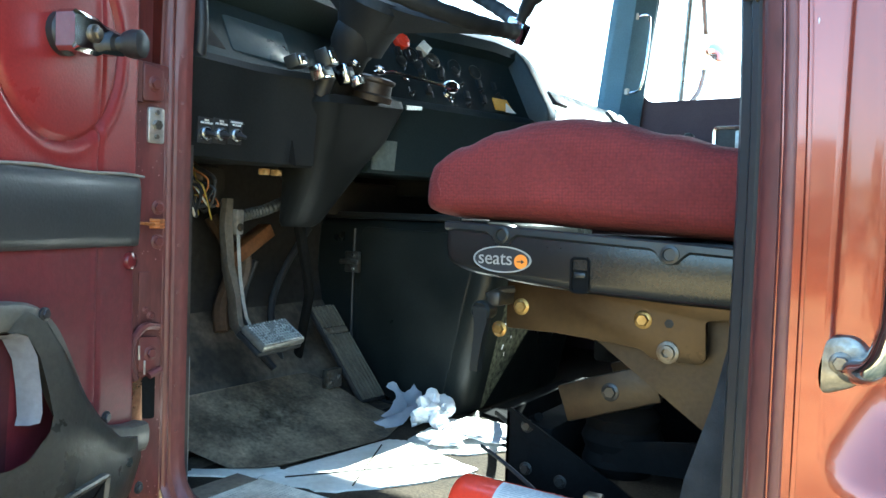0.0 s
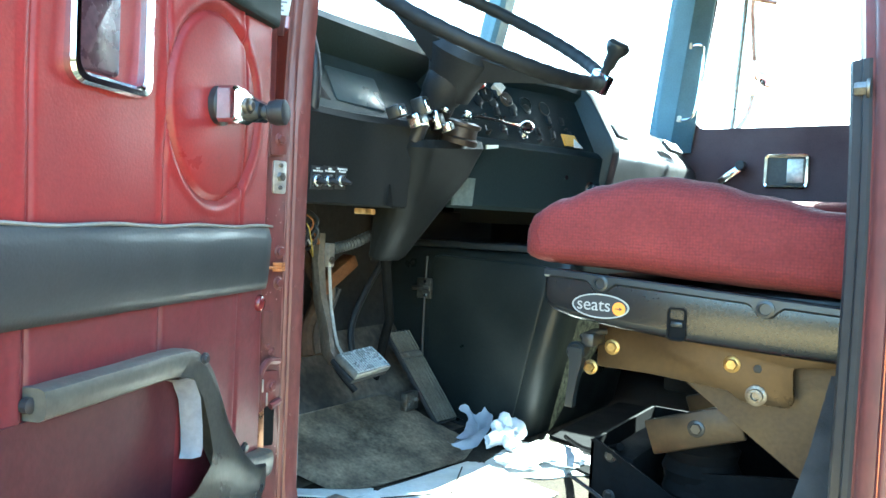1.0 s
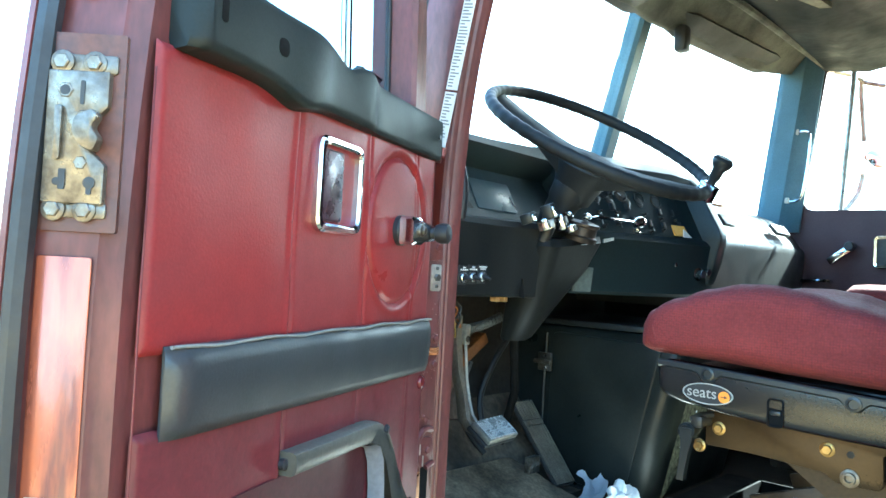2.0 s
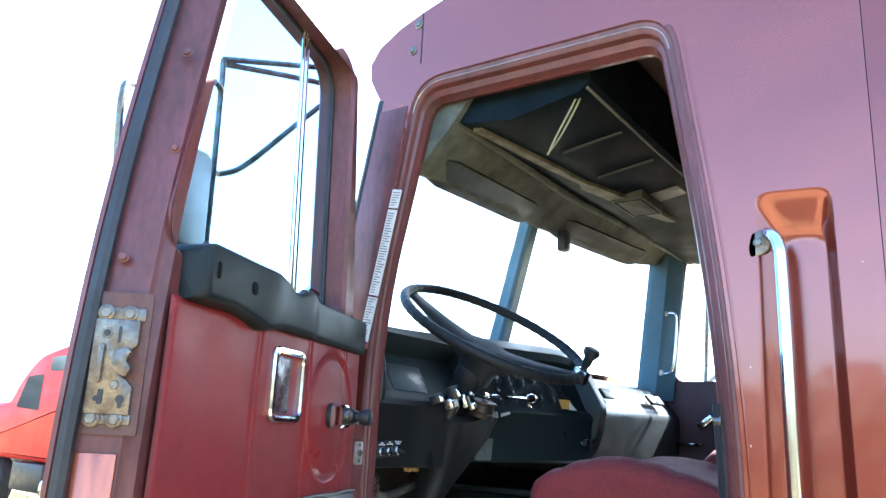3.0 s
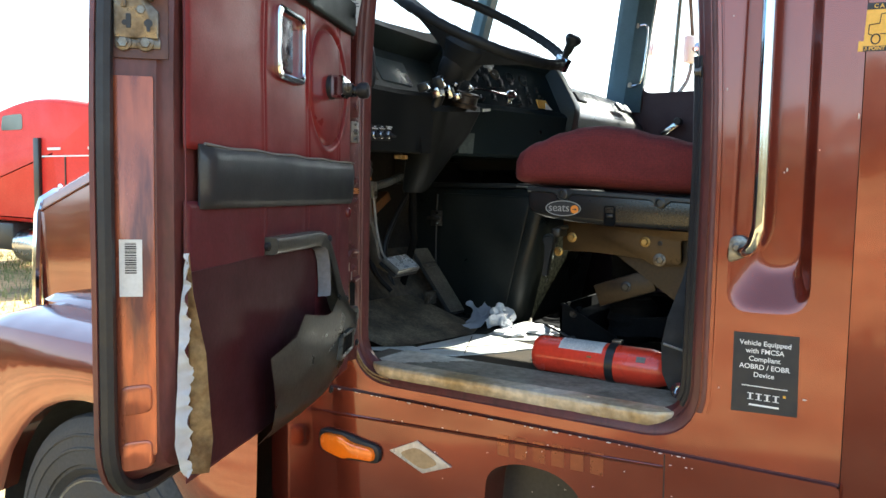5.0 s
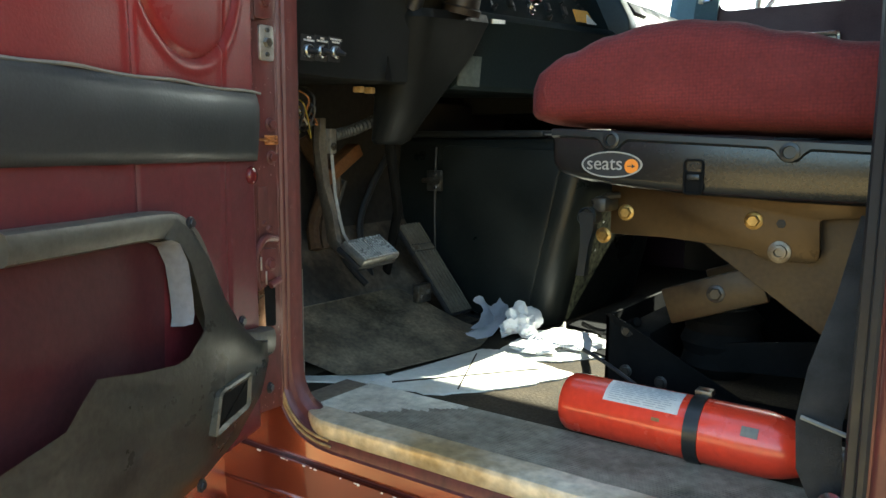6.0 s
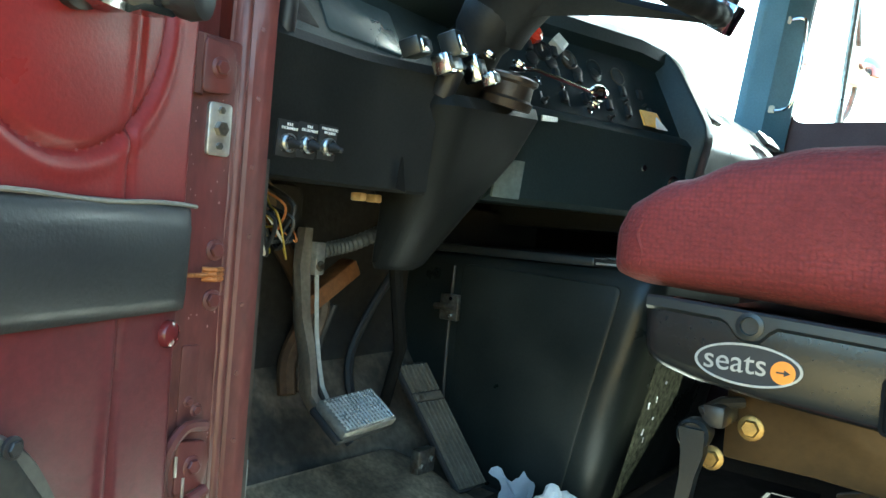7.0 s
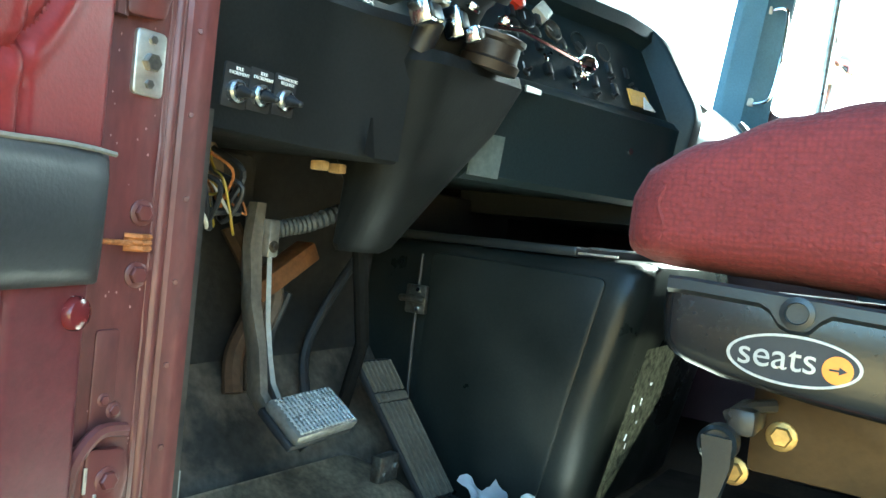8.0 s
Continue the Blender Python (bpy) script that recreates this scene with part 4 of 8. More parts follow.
def door_shell():
    b = bm()
    # outer skin, rear edge face and inner frame round the window
    loft(b, [dring(0.010, -0.100), dring(0.0, -0.096), dring(0.0, -0.088), dring(0.024, -0.084), dring(0.028, -0.078), dring(0.050, -0.022), dring(0.060, -0.018), dring(0.072, -0.008)], cap=False)
    outer = rpoly(inset(DOUT, 0.010), [max(0.02, r - 0.01) for r in DOUT_R], 8)
    hole = rpoly(inset(DWIN, -0.004), DWIN_R, 8)
    fill(b, outer, [hole], lambda p, q: Vector((p, -0.100, q)))
    inner = rpoly(inset(DOUT, 0.072), [max(0.02, r - 0.072) for r in DOUT_R], 8)
    fill(b, inner, [rpoly(inset(DWIN, -0.012), DWIN_R, 8)], lambda p, q: Vector((p, -0.008, q)))
    loft(b, [wring(-0.004, -0.100), wring(0.004, -0.094), wring(0.004, -0.075), wring(-0.002, -0.05), wring(-0.004, -0.016), wring(-0.012, -0.008)], cap=False)
    part("shell", b, JAMB, door, "maroon steel door shell with worn latch edge")
    b = bm()
    box(b, -0.022, 0.058, -0.070, -0.030, 1.262, 2.12, 0.006)
    part("hinge_edge", b, JAMB, door)
    b = bm()
    tube(b, [p for p in dring(0.012, -0.081)], 0.0125, 8, closed=True)
    part("weather_strip", b, RUBBER, door)
    b = bm()
    tube(b, wring(0.004, -0.062), 0.006, 6, closed=True)
    part("glass_channel", b, RUBBER, door)
    b = bm()
    slab(b, [(p[0], p[1]) for p in rpoly(inset(DWIN, -0.002), DWIN_R, 8)], dl, -0.064, -0.060)
    g = part("glass", b, DOORGLASS, door, "clear slightly tinted window glass", smooth=0)
    g.visible_shadow = False
    b = bm()
    for du, r in ((0.0, 0.007), (0.016, 0.005)):
        tube(b, [(0.335 + du, -0.058, 2.18), (0.385 + du, -0.058, 2.79)], r, 8)
    part("vent_bar", b, CHROME, door)
    b = bm()
    box(b, 0.29, 0.325, -0.055, -0.028, 2.18, 2.197, 0.004)
    tube(b, [(0.30, -0.055, 2.195), (0.285, -0.045, 2.215), (0.25, -0.04, 2.21)], 0.006, 8)
    part("vent_catch", b, CHROME, door)
    for k in range(2):
        b = bm()
        z = 1.37 - 0.085 * k
        slab(b, rpoly([(-0.072, z), (-0.072, z + 0.045), (-0.030, z + 0.05), (-0.030, z + 0.006)], 0.012, 4), lambda p, q, d: Vector((0.907 - (p + 0.078) * 0.393 + d, p, q)), -0.006, 0.005, 0.003)
        part("edge_pressing", b, EDGEPAINT, door)
    m2 = Matrix.Translation((0.8966, -0.050, 1.585)) @ Matrix.Rotation(radians(21.5), 4, "Z")
    b = bm()
    slab(b, rpoly([(-0.0275, -0.275), (-0.0275, 0.285), (0.027, 0.285), (0.027, -0.275)], 0.003, 2), lambda p, q, d: m2 @ Vector((d, p, q)), 0.0, 0.0012, 0.0006)
    part("edge_face", b, EDGEPAINT, door, "worn streaked door edge paint, the ground's orange reflection put into its colour")
    b = bm()
    tube(b, [(0.8475, 0.003, 1.615), (0.8485, 0.003, 1.80), (0.8475, 0.003, 2.07)], 0.0013, 6)
    part("trim_board_edge", b, DARKRED, door)
    for u, w, z in ((0.893, -0.056, 2.145), (0.845, -0.030, 2.33), (0.835, -0.040, 2.50), (0.80, -0.045, 2.67), (0.857, -0.020, 1.52)):
        bolt((u, w, z), (0.92, 0.36, 0), 0.006, JAMB, door, "screw")


def door_trim():
    def field(u0, u1, z0, z1, name, material, w=0.004, skip=None):
        """A padded panel with pressed seams; the pull-crank sits in a round dished field."""
        b = bm()
        nu, nz = int((u1 - u0) / 0.003), int((z1 - z0) / 0.003)
        rows = []
        for i in range(nu + 1):
            col = []
            for j in range(nz + 1):
                u, z = u0 + (u1 - u0) * i / nu, z0 + (z1 - z0) * j / nz
                h = w
                for s in (0.155, 0.350, 0.570):
                    h -= 0.004 * math.exp(-((u - s) / 0.004) ** 2) - 0.0022 * math.exp(-((u - s - 0.010) / 0.006) ** 2)
                r = math.hypot((u - 0.231) / 0.115, (z - 1.942) / 0.130)
                if z0 > 1.7:
                    h += 0.009 * max(0.0, 1 - r * r) - 0.0062 * math.exp(-((r - 1.0) / 0.038) ** 2) + 0.0022 * math.exp(-((r - 1.11) / 0.06) ** 2)
                h += 0.0025 * noise.noise(Vector((u * 9, z * 7, 1.0)))
                e = min(u - u0, u1 - u, z - z0, z1 - z)
                h -= 0.006 * max(0, 1 - e / 0.012) ** 2
                col.append(b.verts.new((u, h, z)))
            rows.append(col)
        for p, q in zip(rows, rows[1:]):
            for j in range(nz):
                b.faces.new((p[j], p[j + 1], q[j + 1], q[j]))
        return part(name, b, material, door)

    field(0.066, 0.845, 1.770, 2.100, "upper_trim", REDVINYL)
    field(0.066, 0.845, 1.250, 1.690, "lower_trim", DARKRED)
    # arm rest: a long padded band, fuller along its top
    b = bm()
    rings = []
    for k in range(41):
        u = 0.066 + 0.744 * k / 40
        end = min(1.0, (u - 0.066) / 0.02 + 0.3, (0.81 - u) / 0.03 + 0.25)
        sag = 0.002 * math.sin(u * 14) + 0.0015 * math.sin(u * 37 + 1)
        prof = [(0.0, 1.676), (0.016, 1.678), (0.024, 1.692), (0.029, 1.73 + sag), (0.030, 1.757 + sag), (0.024, 1.772), (0.012, 1.779), (0.0, 1.779)]
        rings.append([Vector((u, w * 0.62 * end + 0.002, z)) for w, z in prof])
    loft(b, rings)
    arm = part("armrest", b, BLACKVINYL, door, "black vinyl padded arm rest band", smooth=60)
    b = bm()
    tube(b, [(0.068 + 0.742 * k / 30, 0.013 + 0.001 * math.sin(k * 1.7), 1.7775 + 0.0015 * math.sin(k * 0.9)) for k in range(31)], 0.0022, 6)
    part("piping", b, GREYDUST, arm)
    # belt-line pad with the raised lamp moulding
    b = bm()
    rings = []
    for k in range(97):
        u = 0.070 + 0.750 * k / 96
        a = 1 / (1 + math.exp(-(u - 0.375) / 0.009))
        a2 = 1 / (1 + math.exp(-(u - 0.545) / 0.014))
        dep = 0.016 + 0.010 * a + 0.010 * a2 * (1 - 0.25 * math.exp(-((u - 0.66) / 0.05) ** 2))
        top = 2.170 + 0.012 * a - 0.014 * math.exp(-((u - 0.475) / 0.035) ** 2) + 0.006 * a2 - 0.016 * max(0.0, (u - 0.795) / 0.025) ** 2
        low = 2.090 - 0.012 * math.exp(-((u - 0.60) / 0.05) ** 2) + 0.006 * a2 * min(1.0, max(0.0, (u - 0.60) / 0.12))
        end = min(1.0, 0.55 + (0.82 - u) / 0.03)
        rings.append([Vector((u, w, z)) for w, z in ((-0.004, low), (dep * 0.80 * end, low + 0.003), (dep * 0.93 * end, low + 0.007), (dep * end, low + 0.015), (dep * end, top - 0.010), (dep * 0.96 * end, top - 0.004), (dep * 0.88 * end, top), (-0.03, top))])
    loft(b, rings)
    pad = part("belt_pad", b, BELTPAD, door, "black moulded belt-line pad", smooth=40)
    for u, z, w, h in ((0.785, 2.148, 0.006, 0.014), (0.665, 2.142, 0.0115, 0.0115)):
        b = bm()
        slab(b, rpoly([(u - w, z - h), (u - w, z + h), (u + w, z + h), (u + w, z - h)], w * 0.95, 5), dl, 0.02, 0.0345 if u < 0.7 else 0.0366, 0.0008)
        part("socket", b, MATTBLACK, pad)
    for u in (0.80, 0.42):
        bolt((u, 0.010 if u < 0.5 else 0.018, 2.180 if u < 0.5 else 2.182), (0, 0.2, 1), 0.008, BLACKPLASTIC, pad, "plug", washer=True)
    bolt((0.092, 0.0175, 2.135), (0, 1, 0), 0.005, BLACKPLASTIC, pad, "plug", washer=False)
    # pull handle: chrome bezel, recess, paddle
    bez = [(0.394, 1.922), (0.394, 2.063), (0.528, 2.063), (0.528, 1.922)]
    b = bm()
    o, i = rpoly(bez, 0.024, 6), rpoly(inset(bez, 0.013), 0.016, 6)
    loft(b, [[dl(p[0], p[1], 0.0) for p in o], [dl(p[0], p[1], 0.011) for p in o], [dl(p[0], p[1], 0.015) for p in inset(o, 0.003)], [dl(p[0], p[1], 0.0155) for p in inset(i, -0.004)],
             [dl(p[0], p[1], 0.012) for p in i], [dl(p[0], p[1], -0.02) for p in inset(i, 0.003)]], cap=False)
    hd = part("inside_handle", b, CHROME, door, "chrome-framed inside door handle")
    b = bm()
    slab(b, rpoly(inset(bez, 0.012), 0.016, 6), dl, -0.022, -0.016)
    part("recess", b, mat("dusty_beige_recess", (0.36, 0.33, 0.27), 0.6, 0, 0.3, 20, 120, 0.2), hd)
    b = bm()
    slab(b, rpoly([(0.446, 1.939), (0.446, 2.046), (0.512, 2.046), (0.512, 1.939)], 0.008, 4), dl, -0.012, 0.008, 0.004)
    part("paddle", b, mat("dark_maroon_paddle", (0.045, 0.022, 0.030), 0.3, 0.2, 0.4, 30, 120, 0.1, col2=(0.09, 0.05, 0.06)), hd)
    # window crank
    b = bm()
    lathe(b, [(0.027, 0.0), (0.027, 0.012), (0.022, 0.017)], aim((0.243, 0.008, 1.942), (0, 1, 0)), 24)
    cr = part("window_crank", b, RUBBER, door, "chrome window crank with black knob")
    b = bm()
    loft(b, [[Vector((u, w, z)) for w, z in ((0.024 + o, 1.942 - h), (0.046 + o, 1.942 - h), (0.050 + o, 1.942 - h + 0.005), (0.050 + o, 1.942 + h - 0.005), (0.046 + o, 1.942 + h), (0.024 + o, 1.942 + h))]
             for u, h, o in ((0.268, 0.020, 0.0), (0.263, 0.0245, 0.0), (0.222, 0.0235, 0.0), (0.212, 0.018, 0.002), (0.176, 0.014, 0.005), (0.170, 0.010, 0.006))])
    part("lever", b, CHROME, cr)
    b = bm()
    lathe(b, [(0.0105, 0.0), (0.0105, 0.005), (0.016, 0.008), (0.019, 0.018), (0.018, 0.030), (0.012, 0.034)], aim((0.184, 0.052, 1.942), (-0.1, 0.99, 0.03)), 22)
    part("knob", b, RUBBER, cr)
    bolt((0.232, 0.052, 1.944), (0, 1, 0), 0.008, STEEL, cr, "screw")
    b = bm()
    lathe(b, [(0.0135, 0.0), (0.0135, 0.003), (0.0115, 0.0065), (0.007, 0.0085), (0.001, 0.009)], aim((0.086, 0.003, 1.655), (0, 1, 0)), 20)
    part("trim_button", b, mat("glossy_maroon_button", (0.12, 0.018, 0.020), 0.22, 0, 0.1, 20, 120, 0.02), door)


def map_pocket():
    """The grey lower pocket: a rail, a curved hinge-side wing and a torn front that hangs away from the door."""
    pk = part("map_pocket", bm_rail(), POCKET, door, "broken grey plastic map pocket")
    outer = [(0.312, 1.6155), (0.276, 1.596), (0.240, 1.548), (0.203, 1.488), (0.165, 1.447), (0.115, 1.407), (0.062, 1.398), (0.060, 1.36), (0.085, 1.315), (0.16, 1.268), (0.26, 1.243), (0.40, 1.236), (0.62, 1.236)]
    innr = [(0.345, 1.588), (0.322, 1.583), (0.306, 1.555), (0.299, 1.515), (0.297, 1.485), (0.308, 1.470), (0.340, 1.445), (0.365, 1.442), (0.43, 1.452), (0.50, 1.466), (0.520, 1.450), (0.545, 1.428), (0.66, 1.412)]
    b = bm()
    rows = []
    for i, (p, q) in enumerate(zip(outer, innr)):
        row = []
        for j in range(11):
            t = j / 10
            u, z = p[0] * (1 - t) + q[0] * t, p[1] * (1 - t) + q[1] * t
            k = min(1.0, i / 5)
            w = 0.010 + 0.020 * min(1.0, t * 5) + 0.026 * k * math.sin(min(1.0, t * 1.5) * math.pi / 2)
            row.append(Vector((u, w + 0.003 * noise.noise(Vector((u * 8, z * 8, 3))), z)))
        rows.append(row)
    loft(b, rows, closed=False)
    bmesh.ops.solidify(b, geom=b.faces[:], thickness=0.0035)
    part("pocket_front", b, POCKET, pk, smooth=50)
    b = bm()
    tube(b, curve([(0.068, 0.022, 1.378), (0.12, 0.030, 1.384), (0.175, 0.036, 1.400), (0.212, 0.040, 1.430), (0.240, 0.042, 1.470)], 5), 0.003, 6)
    part("pocket_bead", b, POCKET, pk)
    # white torn edge along the inside of the wing
    b = bm()
    loft(b, [[Vector((u, 0.036, z)), Vector((u + 0.007, 0.028, z - 0.002)), Vector((u + 0.010, 0.010, z - 0.003))] for u, z in ((0.338, 1.587), (0.320, 1.580), (0.305, 1.555), (0.298, 1.515), (0.296, 1.487), (0.300, 1.476))], closed=False)
    bmesh.ops.solidify(b, geom=b.faces[:], thickness=0.003)
    part("torn_edge", b, mat("whitened_torn_plastic", (0.30, 0.30, 0.33), 0.55, 0, 0.2, 20, 120, 0.2), pk)
    b = bm()
    sq = [(0.208, 1.338), (0.200, 1.388), (0.282, 1.384), (0.298, 1.326)]
    o = rpoly(sq, 0.008, 3)
    loft(b, [[dl(p[0], p[1], 0.048) for p in o], [dl(p[0], p[1], 0.0605) for p in o], [dl(p[0], p[1], 0.0625) for p in inset(o, 0.003)], [dl(p[0], p[1], 0.0605) for p in inset(o, 0.006)], [dl(p[0], p[1], 0.0590) for p in inset(o, 0.008)]])
    part("lamp_socket", b, POCKET, pk)
    b = bm()
    slab(b, inset(o, 0.0085), dl, 0.058, 0.0594)
    part("socket_hole", b, MATTBLACK, pk)
    for u, z, w in ((0.288, 1.602, 0.031), (0.172, 1.450, 0.032), (0.30, 1.262, 0.040), (0.10, 1.33, 0.035)):
        bolt((u, w, z), (0, 1, 0), 0.006, RUBBER, pk, "clip", h=0.004)
    # bare board inside the pocket; the pocket's shade is put into its dark colour
    b = bm()
    slab(b, [(0.31, 1.586), (0.60, 1.586), (0.838, 1.582), (0.838, 1.262), (0.40, 1.255), (0.33, 1.262)], dl, 0.003, 0.0066)
    part("pocket_board", b, mat("shaded_maroon_board", (0.050, 0.010, 0.013), 0.5, 0, 0.3, 6, 120, 0.2), pk)
    # broken bare end of the rail
    b = bm()
    lathe(b, [(0.008, 0), (0.008, 0.008), (0.004, 0.010)], aim((0.572, 0.006, 1.603), (0, 1, 0)), 10)
    part("rail_clip", b, RUBBER, pk)


def bm_rail():
    """The pocket's rail, which bends down along the wing and runs out at the hinge side."""
    b = bm()
    path = curve([(p, 0, q) for p, q in ((0.570, 1.6035), (0.45, 1.6035), (0.350, 1.6035), (0.305, 1.597), (0.276, 1.574), (0.252, 1.536), (0.228, 1.490), (0.200, 1.446), (0.162, 1.416), (0.115, 1.402), (0.068, 1.397))], 5)
    rings = []
    n = len(path)
    for i, p in enumerate(path):
        d = path[min(i + 1, n - 1)] - path[max(i - 1, 0)]
        d.normalize()
        s = Vector((d.z, 0, -d.x))
        hw = 0.0165 + 0.004 * min(1.0, max(0.0, (i - 8) / 12))
        rings.append([p + s * (hw * k) + Vector((0, w, 0)) for k, w in ((-1, 0.002), (-1, 0.021), (-0.82, 0.027), (-0.4, 0.0295), (0.4, 0.0295), (0.82, 0.027), (1, 0.021), (1, 0.002))])
    loft(b, rings)
    return b


def torn_trim():
    """The trim board's rear lower edge, split open: white face and tan core."""
    def at(z, ks):
        for (z0, u0), (z1, u1) in zip(ks, ks[1:]):
            if z >= z1:
                return u0 + (u1 - u0) * (z0 - z) / (z0 - z1)
        return ks[-1][1]

    core, white = bm(), bm()
    rows_c, rows_w = [], []
    for k in range(73):
        z = 1.612 - 0.342 * k / 72
        s = min(1.0, k / 32)
        j = 0.006 * noise.noise(Vector((z * 26, 1.0, 0)))
        free = at(z, ((1.62, 0.850), (1.55, 0.858), (1.45, 0.846), (1.32, 0.828), (1.29, 0.832), (1.25, 0.846)))
        rows_c.append([Vector((0.846, 0.004, z)), Vector((0.852 + j, 0.006 + 0.004 * s, z + j)), Vector((0.5 * (0.852 + free) + 1.4 * j, 0.006 + 0.020 * s + 1.5 * j, z)), Vector((free + 0.4 * j, 0.010 + 0.024 * s, z + j))])
        out = at(z, ((1.62, 0.845), (1.525, 0.866), (1.41, 0.876), (1.326, 0.884), (1.28, 0.868), (1.25, 0.840)))
        mid = 0.862 + 0.022 * noise.noise(Vector((z * 27, 5.0, 0))) + 0.014 * noise.noise(Vector((z * 95, 2.0, 0)))
        rows_w.append([Vector((out + 0.004 * noise.noise(Vector((z * 40, 8.0, 0))), 0.002, z)), Vector(((out + mid) / 2, 0.010 + 0.006 * noise.noise(Vector((z * 55, 3.0, 0))), z)), Vector((mid, 0.010 + 0.006 * s + 0.008 * noise.noise(Vector((z * 45, 9.0, 0))), z))])
    loft(core, rows_c, closed=False)
    bmesh.ops.solidify(core, geom=core.faces[:], thickness=0.003)
    part("torn_board", core, TAN, door, "torn tan fibreboard edge")
    loft(white, rows_w, closed=False)
    bmesh.ops.solidify(white, geom=white.faces[:], thickness=0.0015)
    part("peeled_backing", white, PAPER, door, "peeled white backing")


def latch():
    """The rotary latch on the door's rear edge."""
    m = Matrix.Translation((0.897, -0.048, 1.989)) @ Matrix.Rotation(radians(21.5), 4, "Z") @ Matrix.Diagonal((1.3, 0.84, 0.84, 1))
    def place(p, q, d):
        return m @ Vector((d, p, q))
    b = bm()
    slab(b, rpoly([(-0.030, -0.080), (-0.030, 0.076), (0.042, 0.076), (0.042, 0.034), (0.030, 0.022), (0.018, 0.014), (0.018, -0.012), (0.030, -0.022), (0.042, -0.034), (0.042, -0.080)], 0.003, 3), place, 0.0, 0.007, 0.002)
    lt = part("door_latch", b, LATCH, door, "dull steel rotary door latch")
    # Plate round the latch, a darker red-brown than the jamb
    b = bm()
    slab(b, rpoly([(-0.036, -0.112), (-0.036, 0.122), (0.056, 0.122), (0.056, -0.112)], 0.004, 3), place, -0.004, 0.0008)
    part("latch_recess", b, mat("dark_red_brown_latch_recess", (0.060, 0.022, 0.018), 0.5, 0.1, 0.4, 18, 120, 0.2, col2=(0.105, 0.040, 0.026)), lt)
    for p, q, w, h in ((-0.006, -0.052, 0.004, 0.012), (0.012, 0.050, 0.0025, 0.014), (0.026, -0.060, 0.003, 0.009)):
        b = bm()
        slab(b, rpoly([(p - w, q - h), (p - w, q + h), (p + w, q + h), (p + w, q - h)], 0.002, 3), place, 0.0065, 0.0078)
        part("slot", b, RUBBER, lt)
    b = bm()
    slab(b, rpoly([(-0.030, 0.074), (-0.030, 0.096), (0.048, 0.096), (0.048, 0.074)], 0.004, 3), place, -0.002, 0.003, 0.001)
    part("mounting_plate", b, LATCH, lt)
    b = bm()
    slab(b, rpoly([(-0.030, -0.096), (-0.030, -0.078), (0.044, -0.078), (0.044, -0.096)], 0.004, 3), place, -0.002, 0.003, 0.001)
    part("mounting_plate", b, LATCH, lt)
    b = bm()
    slab(b, rpoly([(-0.018, -0.03), (-0.018, 0.034), (-0.009, 0.034), (-0.009, -0.03)], 0.004, 3), place, 0.006, 0.010, 0.001)
    part("slide", b, LATCH, lt)
    b = bm()
    slab(b, rpoly([(0.010, 0.02), (0.03, 0.03), (0.038, 0.022), (0.030, 0.008), (0.040, -0.004), (0.034, -0.02), (0.018, -0.014), (0.008, 0.0)], 0.005, 3), place, 0.007, 0.017, 0.002)
    part("claw", b, LATCH, lt)
    for p, q, r in ((-0.008, 0.052, 0.006), (-0.0135, 0.0, 0.003), (0.026, -0.055, 0.006), (-0.012, -0.055, 0.004)):
        b = bm()
        lathe(b, [(r, 0), (r, 0.0008), (r * 0.3, 0.001)], Matrix.Translation(place(p, q, 0.0072)) @ m.to_3x3().normalized().to_4x4() @ Matrix.Rotation(radians(90), 4, "Y"), 14)
        part("hole", b, RUBBER, lt)
    for p, q, r in ((-0.016, 0.086, 0.008), (0.022, 0.086, 0.008), (-0.016, -0.087, 0.008), (0.020, -0.087, 0.008), (-0.008, 0.052, 0.008), (0.014, 0.022, 0.007), (0.014, -0.032, 0.007)):
        bolt(place(p, q, 0.004), m.to_3x3() @ Vector((1, 0, 0)), r, LATCH, lt, "rivet", h=0.005)
    lb = thing("barcode_label", "white barcode label on the worn latch edge", "label", DOOR_M)
    m2 = Matrix.Translation((0.9010, -0.055, 1.592)) @ Matrix.Rotation(radians(21.5), 4, "Z")
    pl = lambda p, q, d: m2 @ Vector((d, p, q))
    b = bm()
    slab(b, [(-0.016, -0.042), (-0.016, 0.042), (0.016, 0.042), (0.016, -0.042)], pl, 0.0005, 0.0012)
    part("sheet", b, LABELGREY, lb)
    rnd = random.Random(3)
    b = bm()
    z = 0.037
    while z > -0.008:
        h = rnd.choice((0.0008, 0.0012, 0.002))
        slab(b, [(-0.008, z - h), (-0.008, z), (0.008, z), (0.008, z - h)], pl, 0.0012, 0.0015)
        z -= h + rnd.choice((0.0008, 0.0014))
    part("bars", b, BLACKINK, lb)


